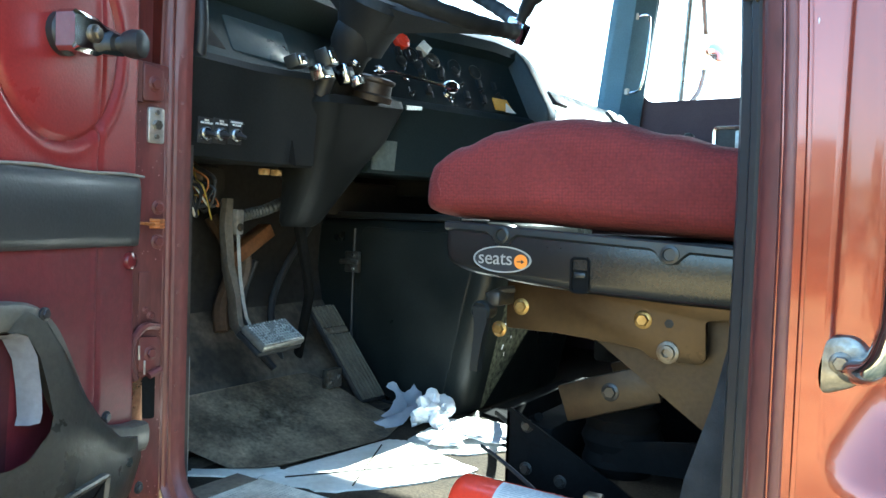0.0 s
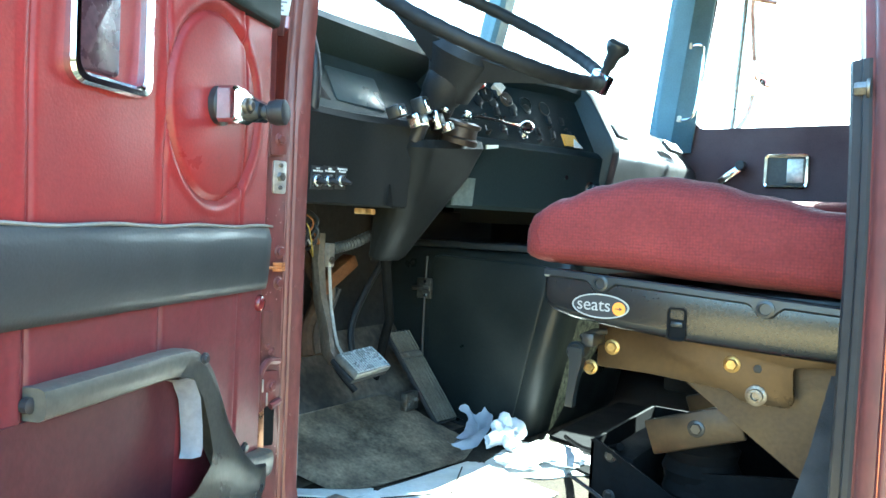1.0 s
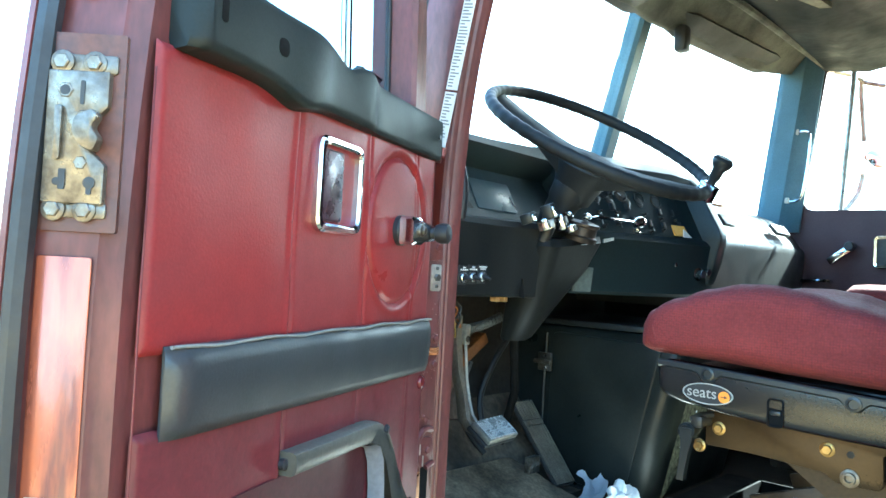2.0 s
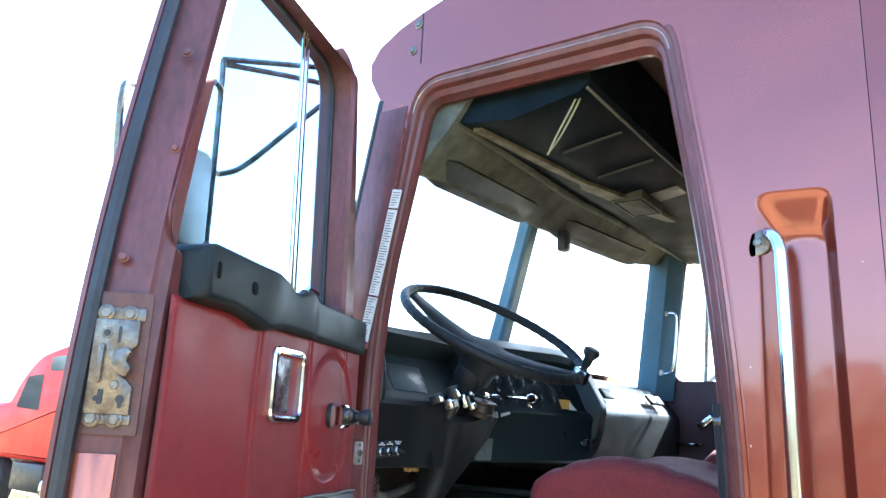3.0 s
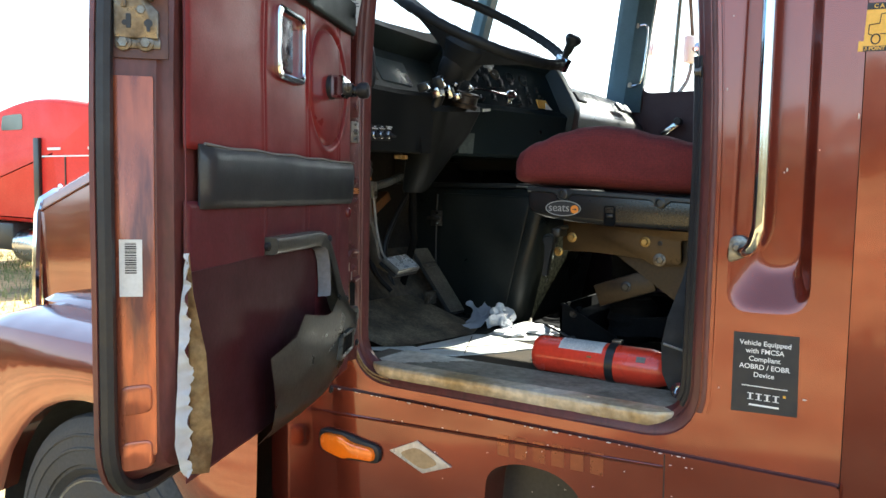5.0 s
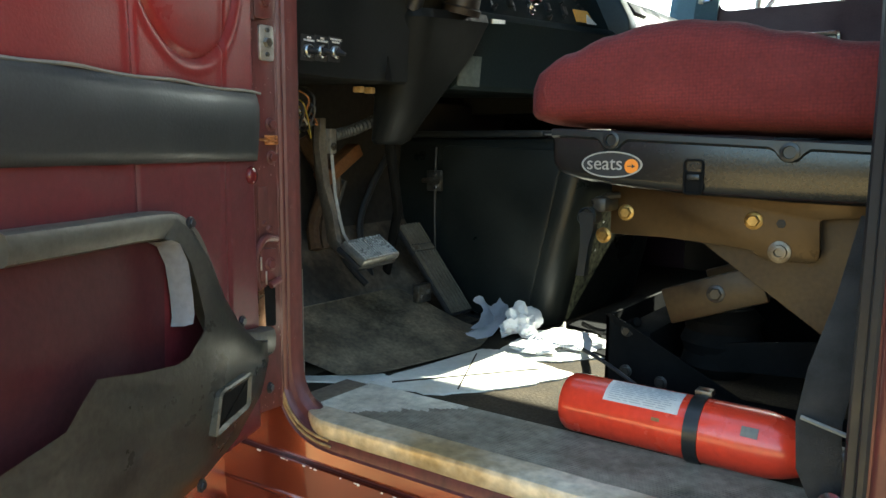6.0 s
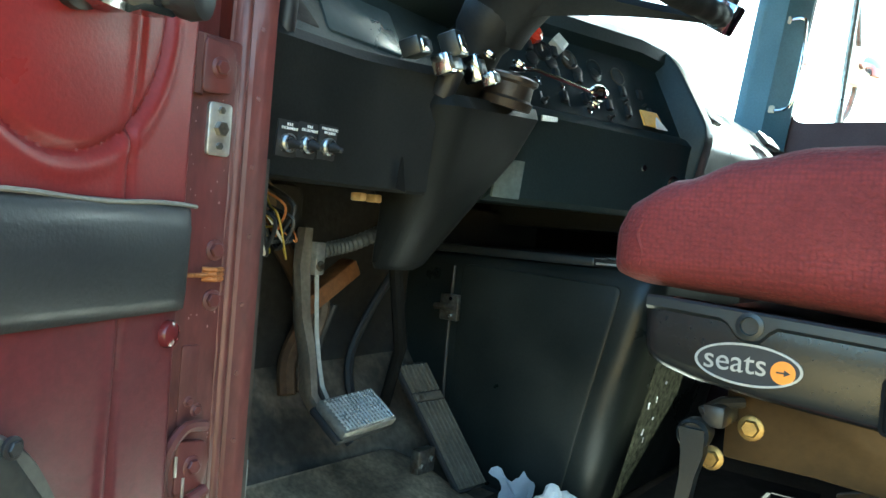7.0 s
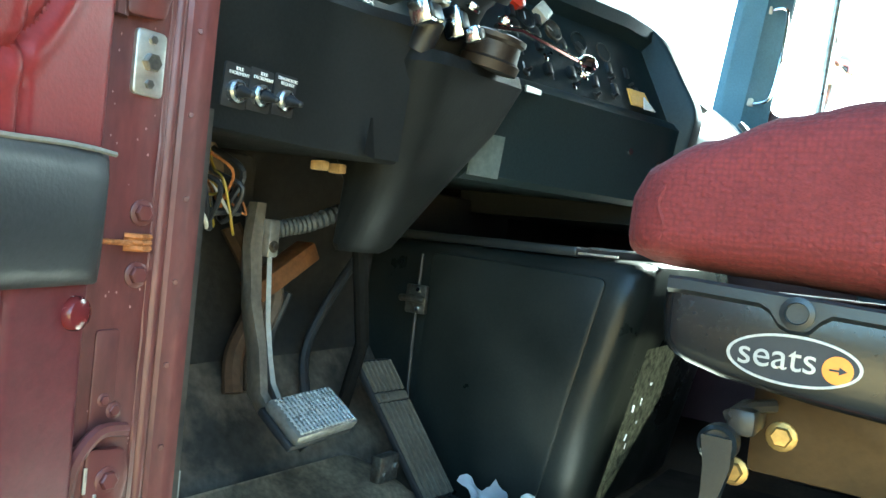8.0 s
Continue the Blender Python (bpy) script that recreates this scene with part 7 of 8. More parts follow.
    lathe(b, [(0.016, 0), (0.016, 0.003), (0.011, 0.004), (0.0105, 0.010), (0.0065, 0.0105), (0.006, 0.004), (0.001, 0.004)], aim((0.722, 0.316, 1.551), (0, -1, 0)), 24)
    part("eye_bolt", b, STEEL, pl)
    bolt((0.722, 0.3155, 1.592), (0, -1, 0), 0.007, RUBBER, pl, "hole", h=0.001, washer=False)
    # adjuster lever at the front
    b = bm()
    lathe(b, [(0.013, -0.02), (0.0165, -0.002), (0.0165, 0.012), (0.0135, 0.016), (0.0120, 0.012), (0.001, 0.011)], aim((0.447, 0.268, 1.590), (0, -1, 0)), 22)
    lv = part("tilt_lever", b, BLACKPLASTIC, s)
    b = bm()
    loft(b, [[Vector((x + dx, y, z)) for dx, y in ((-w, 0.252), (w, 0.252), (w, 0.268), (-w, 0.268))] for x, z, w in ((0.447, 1.597, 0.013), (0.449, 1.572, 0.011), (0.446, 1.548, 0.0075), (0.441, 1.510, 0.0065), (0.440, 1.496, 0.007))])
    part("handle", b, BLACKPLASTIC, lv)
    b = bm()
    box(b, 0.450, 0.474, 0.266, 0.33, 1.598, 1.622, 0.006)
    tube(b, [(0.450, 0.27, 1.612), (0.466, 0.285, 1.622), (0.482, 0.30, 1.624)], 0.006, 8)
    part("linkage", b, BLACKSTEEL, lv)
    # scissor suspension
    for y in (0.372, 0.62):
        b = bm()
        m = Matrix.Translation((0.622, y, 1.468)) @ Euler((0, radians(-20), 0)).to_matrix().to_4x4()
        box(b, -0.085, 0.075, -0.006, 0.006, -0.030, 0.030, 0.004, m=m)
        arm = part("scissor_arm", b, ARMSTEEL, s)
        bolt((0.622, y - 0.006, 1.470), (0, -1, 0), 0.010, BLACKSTEEL, arm, "pivot", h=0.006)
        if y < 0.5:
            continue
        b = bm()
        m = Matrix.Translation((0.70, y + 0.02, 1.47)) @ Euler((0, radians(32), 0)).to_matrix().to_4x4()
        box(b, -0.13, 0.17, -0.006, 0.006, -0.034, 0.034, 0.004, m=m)
        part("scissor_arm", b, ARMSTEEL, s)
    # Under-seat shade is put into the near-black colour of these base parts
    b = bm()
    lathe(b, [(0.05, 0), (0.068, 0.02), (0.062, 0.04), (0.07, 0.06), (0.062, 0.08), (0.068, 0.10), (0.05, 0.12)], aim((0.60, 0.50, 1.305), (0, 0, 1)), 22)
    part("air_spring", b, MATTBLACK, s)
    # Added block, black as shade, hides the sunlit inside of the front plate
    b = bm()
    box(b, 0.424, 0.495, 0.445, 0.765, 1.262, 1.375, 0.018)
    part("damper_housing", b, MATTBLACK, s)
    # Unseen plate added to keep the sun out of the base
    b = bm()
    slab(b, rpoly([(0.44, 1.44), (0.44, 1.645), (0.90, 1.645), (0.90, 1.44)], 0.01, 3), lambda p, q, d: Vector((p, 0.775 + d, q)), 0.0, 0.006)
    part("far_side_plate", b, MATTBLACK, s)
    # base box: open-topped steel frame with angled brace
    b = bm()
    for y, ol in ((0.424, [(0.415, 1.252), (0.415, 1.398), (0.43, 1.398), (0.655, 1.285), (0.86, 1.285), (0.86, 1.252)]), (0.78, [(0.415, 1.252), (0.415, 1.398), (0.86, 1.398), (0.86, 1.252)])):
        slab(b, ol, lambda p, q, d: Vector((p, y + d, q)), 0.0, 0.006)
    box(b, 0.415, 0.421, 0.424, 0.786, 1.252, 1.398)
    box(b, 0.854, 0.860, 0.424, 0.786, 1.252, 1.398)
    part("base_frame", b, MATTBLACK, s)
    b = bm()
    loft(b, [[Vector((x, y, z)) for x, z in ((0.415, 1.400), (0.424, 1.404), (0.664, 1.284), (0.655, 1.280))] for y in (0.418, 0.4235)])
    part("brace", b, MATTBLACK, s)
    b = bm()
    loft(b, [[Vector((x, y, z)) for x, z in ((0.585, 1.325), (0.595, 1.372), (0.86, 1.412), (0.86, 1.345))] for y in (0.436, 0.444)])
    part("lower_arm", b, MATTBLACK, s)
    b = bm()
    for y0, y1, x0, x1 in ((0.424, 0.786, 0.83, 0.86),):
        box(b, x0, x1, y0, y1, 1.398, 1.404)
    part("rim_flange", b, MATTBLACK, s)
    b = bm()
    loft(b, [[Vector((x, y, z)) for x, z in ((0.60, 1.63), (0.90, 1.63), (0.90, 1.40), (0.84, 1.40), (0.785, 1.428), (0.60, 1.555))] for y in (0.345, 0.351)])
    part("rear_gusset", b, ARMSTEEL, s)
    for x, z in ((0.455, 1.375), (0.52, 1.29), (0.455, 1.30)):
        bolt((x, 0.424, z), (0, -1, 0), 0.008, BLACKSTEEL, s, "screw")
    b = bm()
    tube(b, curve([(0.40, 0.36, 1.345), (0.47, 0.33, 1.33), (0.56, 0.29, 1.30), (0.62, 0.27, 1.26)], 6), 0.0035, 6)
    part("cable", b, RUBBER, s)
    for k, (p, q) in enumerate((((0.20, 0.80, 1.28), (0.46, 0.46, 1.385)),)):
        b = bm()
        tube(b, curve([p, (Vector(p) + Vector(q)) / 2 + Vector((0, 0, -0.02)), q], 6), 0.008, 8)
        part("air_line", b, MATTBLACK, s)
    b = bm()
    box(b, 0.83, 0.87, 0.20, 0.30, 1.55, 1.60, 0.015)
    part("rear_clip", b, GREYDUST, s)
    settle(s)


def passenger_seat():
    s = thing("truck_seat", "faded burgundy cloth seat on the passenger side", "seat")
    b = bm()
    rings = []
    for k in range(15):
        x = 0.40 + 0.52 * k / 14
        f = min(1, (x - 0.40) / 0.06)
        f = math.sqrt(1 - (1 - f) ** 2)
        rings.append([Vector((x, 1.70 + 0.25 * math.copysign(abs(math.cos(a)) ** 0.35, math.cos(a)), 1.83 + 0.075 * (0.4 + 0.6 * f) * math.copysign(abs(math.sin(a)) ** 0.45, math.sin(a)))) for a in (2 * math.pi * j / 32 for j in range(32))])
    loft(b, rings)
    part("cushion", b, SEATCLOTH, s, smooth=60)
    b = bm()
    box(b, 0.45, 0.90, 1.5, 1.9, 1.25, 1.76, 0.02)
    part("base", b, BLACKPLASTIC, s)
    settle(s)


driver_seat()
passenger_seat()


# ---- loose things on the floor ----
def extinguisher():
    e = thing("fire_extinguisher", "red fire extinguisher lying on the cab floor", "fire extinguisher")
    a, c = Vector((0.445, 0.220, 1.2995)), Vector((0.808, 0.212, 1.2995))
    d = (c - a).normalized()
    L, r = (c - a).length - 0.030, 0.046
    m = aim(a, d)
    b = bm()
    lathe(b, [(0.033, 0.004), (0.041, 0.0), (0.045, 0.006), (r, 0.016), (r, L - 0.045), (0.0453, L - 0.03), (0.041, L - 0.010), (0.034, L + 0.008), (0.024, L + 0.020), (0.016, L + 0.027), (0.013, L + 0.030)], m, 40)
    part("cylinder", b, EXTRED, e, smooth=50)
    up = Vector((0, 0, 1))
    side = d.cross(up).normalized()
    nrm = side.cross(d).normalized()
    def wrap(s, a, h=0.0008):
        return Vector(m.translation) + d * s + (side * math.cos(a) + nrm * math.sin(a)) * (r + h)
    # label facing the door, up
    b = bm()
    rows = [[wrap(0.072 + 0.113 * i / 6, 0.62 + 0.98 * j / 12) for j in range(13)] for i in range(7)]
    loft(b, rows, closed=False)
    lb = part("label", b, LABELGREY, e, "white printed label")
    b = bm()
    rnd = random.Random(2)
    for k in range(11):
        q0 = 0.70 + 0.078 * k
        s = 0.079
        while s < 0.168:
            w = rnd.uniform(0.006, 0.02)
            e1 = min(s + w, 0.178)
            loft(b, [[wrap(t, q0 + dq, 0.0013) for dq in (0, 0.028)] for t in (s, (s + e1) / 2, e1)], closed=False)
            s = e1 + rnd.uniform(0.002, 0.005)
    part("print", b, mat("pale_grey_print", (0.38, 0.38, 0.38), 0.6, 0, 0.1, 30, 200, 0), lb)
    b = bm()
    n = 40
    ring = lambda s, rr: [m @ Vector((rr * math.cos(2 * math.pi * k / n), rr * math.sin(2 * math.pi * k / n), s)) for k in range(n)]
    loft(b, [ring(0.196, r + 0.0005), ring(0.196, r + 0.003), ring(0.216, r + 0.003), ring(0.216, r + 0.0005)], cap=False)
    st = part("strap", b, BLACKPLASTIC, e, "black strap")
    b = bm()
    box(b, -0.012, 0.012, -0.010, 0.010, 0, 0.009, 0.002, m=aim(wrap(0.206, 1.9, 0.003), nrm))
    part("strap_buckle", b, STEEL, st)
    b = bm()
    rows = [[wrap(0.272 + 0.022 * i / 3, 0.42 + 0.30 * j / 6, 0.0012) for j in range(7)] for i in range(4)]
    loft(b, rows, closed=False)
    part("sticker", b, GREYDUST, e, "small grey sticker")
    b = bm()
    rows = [[wrap(0.150 + 0.012 * i / 2, 0.30 + 0.10 * j / 3, 0.0012) for j in range(4)] for i in range(3)]
    loft(b, rows, closed=False)
    part("scuff_patch", b, TAN, e)
    b = bm()
    lathe(b, [(0.014, L + 0.03), (0.014, L + 0.048), (0.018, L + 0.05), (0.018, L + 0.066), (0.012, L + 0.07)], m, 16)
    hv = part("valve", b, STEEL, e)
    b = bm()
    box(b, -0.009, 0.009, -0.008, 0.05, L + 0.06, L + 0.068, 0.002, m=m)
    box(b, -0.009, 0.009, -0.008, 0.045, L + 0.078, L + 0.085, 0.002, m=m)
    part("grip", b, BLACKSTEEL, hv)
    settle(e)


def floor_things():
    mt = thing("floor_mat", "dirty black rubber floor mat with curled edge", "mat")
    b = bm()
    ol = [(-0.215, 0.090), (-0.02, 0.215), (0.022, 0.262), (0.062, 0.545), (0.02, 0.66), (-0.10, 0.745), (-0.16, 0.70), (-0.215, 0.60)]
    pts = rpoly(ol, 0.03, 4)
    # a sheet that follows the floor and curls up the toe board
    def fz(x, y):
        base = 1.2495 if x > -0.13 else 1.2495 + (-(x + 0.13)) * 1.2
        return base + 0.0025 + 0.0015 * noise.noise(Vector((x * 14, y * 14, 0)))
    c = Vector((-0.08, 0.42))
    rings = []
    for t in (0.02, 0.2, 0.4, 0.6, 0.8, 0.93, 1.0):
        rings.append([Vector((c.x + (p.x - c.x) * t, c.y + (p.y - c.y) * t, fz(c.x + (p.x - c.x) * t, c.y + (p.y - c.y) * t) + (0.006 if t == 1.0 and p.y < 0.3 else 0))) for p in pts])
    loft(b, rings)
    bmesh.ops.solidify(b, geom=b.faces[:], thickness=0.003)
    part("sheet", b, MAT, mt)
    settle(mt)
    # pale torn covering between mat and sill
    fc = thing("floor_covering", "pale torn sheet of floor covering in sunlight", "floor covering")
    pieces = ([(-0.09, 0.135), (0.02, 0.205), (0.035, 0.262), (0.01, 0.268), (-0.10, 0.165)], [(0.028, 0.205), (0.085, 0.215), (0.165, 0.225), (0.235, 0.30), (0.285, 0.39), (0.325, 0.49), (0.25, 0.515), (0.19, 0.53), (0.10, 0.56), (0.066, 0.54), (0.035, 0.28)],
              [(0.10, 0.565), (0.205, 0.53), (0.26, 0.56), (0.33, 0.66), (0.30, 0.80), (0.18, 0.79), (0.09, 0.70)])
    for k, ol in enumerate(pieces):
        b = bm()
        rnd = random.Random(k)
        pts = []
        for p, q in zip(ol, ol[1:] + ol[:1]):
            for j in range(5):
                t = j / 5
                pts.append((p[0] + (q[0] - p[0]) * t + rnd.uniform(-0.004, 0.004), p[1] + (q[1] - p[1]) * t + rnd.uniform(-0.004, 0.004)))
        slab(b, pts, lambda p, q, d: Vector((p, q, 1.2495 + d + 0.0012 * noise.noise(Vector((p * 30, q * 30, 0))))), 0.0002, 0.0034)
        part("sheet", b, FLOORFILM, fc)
    b = bm()
    for p, q in (((0.085, 0.50, 1.2536), (0.19, 0.275, 1.2536)), ((0.065, 0.235, 1.2536), (0.25, 0.48, 1.2536))):
        tube(b, [p, q], 0.0016, 5)
    part("crack", b, FLOORPAINT, fc)
    settle(fc)

    def crumple(name, label, c, size, seed, material, amp=0.35, squash=0.6):
        t = thing(name, label, "paper")
        b = bm()
        bmesh.ops.create_icosphere(b, subdivisions=4, radius=1.0)
        for v in b.verts:
            p = v.co.normalized()
            n1 = noise.noise(p * 1.7 + Vector((seed, 0, 0)))
            n2 = abs(noise.noise(p * 4.1 + Vector((0, seed, 0))))
            n3 = abs(noise.noise(p * 9 + Vector((0, 0, seed))))
            k = 1 + amp * n1 - 0.45 * amp * n2 - 0.3 * amp * n3
            v.co = Vector((p.x * size[0] * k, p.y * size[1] * k, max(-0.98 * squash, p.z) * size[2] * k))
        lo = min(v.co.z for v in b.verts)
        for v in b.verts:
            v.co += Vector((c[0], c[1], 1.2535 - lo))
        part("sheet", b, material, t, smooth=20)
        settle(t)
    crumple("crumpled_paper", "crumpled white paper towel on the floor", (0.085, 0.690), (0.045, 0.055, 0.042), 1.3, PAPER, 0.6)
    crumple("paper_scrap", "flat white scrap of paper in sunlight", (0.20, 0.70), (0.095, 0.075, 0.012), 4.1, PAPER, 0.5)
    crumple("paper_scrap", "torn white scrap of paper by the cover", (0.17, 0.60), (0.055, 0.045, 0.010), 7.7, PAPER, 0.5)
    # a limp plastic bag hanging over the pedal's foot
    g = thing("plastic_bag", "limp grey-white plastic bag by the accelerator", "bag")
    b = bm()
    rows = []
    for i in range(15):
        t = i / 14
        cx, cy, cz = -0.045 + 0.05 * math.sin(t * 2.4), 0.745 - 0.13 * t + 0.03 * math.sin(t * 5), 1.315 - 0.055 * math.sin(min(1, t * 1.15) * math.pi / 2)
        rows.append([Vector((cx + 0.055 * (s - 0.5) + 0.008 * noise.noise(Vector((t * 6, s * 5, 2))), cy + 0.04 * (s - 0.5) * (1 - t), max(1.256, cz + 0.014 * math.sin(s * 7 + t * 4) + 0.012 * noise.noise(Vector((t * 5, s * 6, 8)))))) for s in (j / 9 for j in range(10))])
    loft(b, rows, closed=False)
    bmesh.ops.solidify(b, geom=b.faces[:], thickness=0.0012)
    part("film", b, mat("thin_white_plastic", (0.66, 0.67, 0.72), 0.45, 0, 0.1, 10, 80, 0.2), g, smooth=60)
    settle(g)
    k = thing("screw_cap", "small pale cap on the floor", "cap")
    b = bm()
    lathe(b, [(0.009, 0), (0.009, 0.014), (0.006, 0.018), (0.003, 0.03)], aim((0.155, 0.77, 1.254), (0.2, 0.1, 1)), 12)
    part("cap", b, CREAM, k)
    settle(k)
    # seat belt hanging by the rear jamb, with its buckle
    sb = thing("seat_belt", "black seat belt hanging beside the seat", "seat belt")
    b = bm()
    pts = [(0.862, 0.17, 1.62, 0.024), (0.846, 0.15, 1.52, 0.026), (0.826, 0.115, 1.44, 0.025), (0.818, 0.10, 1.38, 0.024), (0.822, 0.10, 1.32, 0.024), (0.838, 0.10, 1.285, 0.024)]
    loft(b, [[Vector((x - w, y, z)), Vector((x + w, y + 0.01, z)), Vector((x + w, y + 0.013, z)), Vector((x - w, y + 0.003, z))] for x, y, z, w in pts])
    part("webbing", b, STRAP, sb)
    b = bm()
    lathe(b, [(0.012, 0), (0.017, 0.003), (0.017, 0.008), (0.009, 0.009), (0.008, 0.004), (0.001, 0.004)], aim((0.842, 0.085, 1.288), (-0.3, -0.9, 0.4)), 18)
    part("anchor_bolt", b, CHROME, sb)
    b = bm()
    tube(b, [(0.80, 0.098, 1.385), (0.85, 0.092, 1.375)], 0.003, 6)
    part("keeper", b, GREYDUST, sb)
    settle(sb)
    ks = thing("striker_pin", "steel door striker pin in the rear jamb", "pin")
    bolt((0.872, 0.030, 1.962), (-1, 0, 0), 0.008, STEEL, ks, "pin", h=0.014)
    settle(ks)


extinguisher()
floor_things()


# ---- outside fittings and stickers ----
def grab_handle():
    g = thing("grab_handle", "polished metal grab handle in a maroon recess", "grab handle")
    b = bm()
    tube(b, curve([(0.968, 0.030, 2.300), (0.982, -0.006, 2.305), (1.000, -0.024, 2.280), (1.004, -0.028, 2.22), (1.004, -0.028, 1.95), (1.004, -0.028, 1.69), (1.000, -0.026, 1.640), (0.988, -0.016, 1.612), (0.966, 0.010, 1.606)], 8), 0.0125, 14)
    part("bar", b, CHROME, g)
    for z in (2.292, 1.612):
        b = bm()
        slab(b, rpoly([(0.944, z - 0.032), (0.940, z - 0.01), (0.948, z + 0.022), (0.972, z + 0.026), (0.990, z + 0.005), (0.976, z - 0.02)], 0.010, 4), lambda p, q, d: Vector((p, 0.006 - d, q)), -0.02, 0.006, 0.003)
        ft = part("foot", b, STEEL, g)
        bolt((0.962, 0.0, z), (0, -1, 0), 0.007, STEEL, ft, "screw")
    settle(g)


def caution_sticker():
    t = thing("caution_sticker", "yellow caution sticker with red and black print", "sticker")
    O = Vector((1.200, -0.0006, 2.014))
    m = Matrix.Translation(O) @ Matrix.Rotation(radians(2.5), 4, "Y")
    def pl(p, q, d):
        return m @ Vector((p, -d, q))
    b = bm()
    slab(b, [(-0.040, -0.042), (-0.040, 0.042), (0.040, 0.042), (0.040, -0.042)], pl, 0, 0.0006)
    slab(b, [(-0.048, -0.042), (-0.048, -0.024), (-0.038, -0.024), (-0.038, -0.042)], pl, 0, 0.0005)
    s = part("sheet", b, YELLOW, t)
    b = bm()
    slab(b, [(-0.040, 0.0305), (-0.040, 0.042), (0.040, 0.042), (0.040, 0.0305)], pl, 0.0006, 0.0009)
    part("band", b, BLACKINK, s)
    b = bm()
    slab(b, [(-0.040, -0.042), (-0.040, -0.033), (0.040, -0.033), (0.040, -0.042)], pl, 0.0006, 0.0009)
    part("band", b, BLACKINK, s)
    rot = Matrix.Rotation(radians(90), 4, "X")
    text("heading", "C A U T I O N", 0.0095, m @ Matrix.Translation((0, -0.0012, 0.036)) @ rot, YELLOW, s, bold=0.0002)
    text("footing", "3 POINT CONTACT", 0.0085, m @ Matrix.Translation((0, -0.0012, -0.0375)) @ rot, YELLOW, s, bold=0.0002)
    # pictogram of a truck: outline strokes, wheels; a plain red shape on the step
    b = bm()
    for p, q in (((-0.034, -0.012), (-0.034, 0.004)), ((-0.034, 0.004), (-0.018, 0.006)), ((-0.018, 0.006), (-0.017, 0.022)), ((-0.017, 0.022), (-0.003, 0.024)), ((-0.003, 0.024), (-0.003, -0.010)), ((-0.034, -0.012), (-0.028, -0.014)), ((-0.016, -0.012), (0.014, -0.014))):
        tube(b, [pl(p[0], p[1], 0.0008), pl(q[0], q[1], 0.0008)], 0.0008, 5)
    for x, r in ((-0.022, 0.0085), (0.018, 0.0085), (0.031, 0.0075)):
        n = 20
        tube(b, [pl(x + r * 0.8 * math.cos(2 * math.pi * k / n), -0.021 + r * math.sin(2 * math.pi * k / n), 0.0008) for k in range(n)], 0.0012, 5, closed=True)
    part("pictogram", b, BLACKINK, s)
    b = bm()
    slab(b, rpoly([(0.001, -0.018), (-0.003, 0.004), (0.002, 0.016), (0.010, 0.018), (0.014, 0.004), (0.010, -0.016)], 0.004, 3), pl, 0.0006, 0.001)
    part("red_shape", b, REDINK, s)
    settle(t)


def notice_sticker():
    t = thing("notice_sticker", "black notice sticker with white lettering on maroon paint", "sticker")
    b = bm()
    slab(b, [(0.965, 1.289), (0.964, 1.447), (1.082, 1.449), (1.085, 1.294)], lambda p, q, d: Vector((p, -0.0004 - d, q)), 0, 0.0006)
    s = part("sheet", b, BLACKINK, t)
    rot = Matrix.Rotation(radians(90), 4, "X")
    for k, line in enumerate(("Vehicle Equipped", "with FMCSA", "Compliant", "AOBRD / EOBR", "Device")):
        text("line", line, 0.0135, Matrix.Translation((1.0225, -0.0018, 1.428 - 0.0155 * k)) @ rot, WHITEINK, s, bold=0.0001)
    b = bm()
    box(b, 0.983, 1.066, -0.0018, -0.0008, 1.3425, 1.3440)
    part("rule", b, WHITEINK, s)
    # maker's mark as plain bars
    for k in range(4):
        b = bm()
        x = 0.994 + 0.0155 * k
        box(b, x, x + 0.0115, -0.0018, -0.0008, 1.3165, 1.3175)
        box(b, x, x + 0.0115, -0.0018, -0.0008, 1.328, 1.3295)
        box(b, x + 0.004, x + 0.0075, -0.0018, -0.0008, 1.3165, 1.3295)
        part("mark", b, WHITEINK, s)
    b = bm()
    box(b, 1.0585, 1.0635, -0.0018, -0.0008, 1.3275, 1.3320)
    part("mark", b, YELLOW, s)
    b = bm()
    box(b, 0.998, 1.052, -0.0018, -0.0008, 1.3045, 1.3080)
    part("small_print", b, WHITEINK, s)
    settle(t)


def pillar_label():
    t = thing("pillar_label", "long grey printed label strip on the door pillar", "label")
    lo, hi = Vector((-0.004, 0.0, 2.135)), Vector((0.078, 0.0, 2.53))
    up = (hi - lo).normalized()
    sd = Vector((up.z, 0, -up.x))
    def pl(p, q, d):
        return lo + up * q + sd * p + Vector((0, -0.0024 - d, 0))
    L = (hi - lo).length
    for q0, q1 in ((0.0, 0.115), (0.12, L - 0.055), (L - 0.05, L)):
        b = bm()
        slab(b, [(-0.016, q0), (-0.016, q1), (0.016, q1), (0.016, q0)], pl, 0, 0.0008)
        s = part("sheet", b, LABELGREY, t)
        b = bm()
        q = q0 + 0.006
        while q < q1 - 0.006:
            box_w = random.Random(int(q * 1e4)).uniform(0.006, 0.013)
            slab(b, [(-0.013, q), (-0.013, q + 0.003), (-0.013 + 2 * box_w, q + 0.003), (-0.013 + 2 * box_w, q)], pl, 0.0008, 0.0011)
            q += 0.0068
        part("print", b, INKGREY, s)
    settle(t)


grab_handle()
caution_sticker()
notice_sticker()
pillar_label()


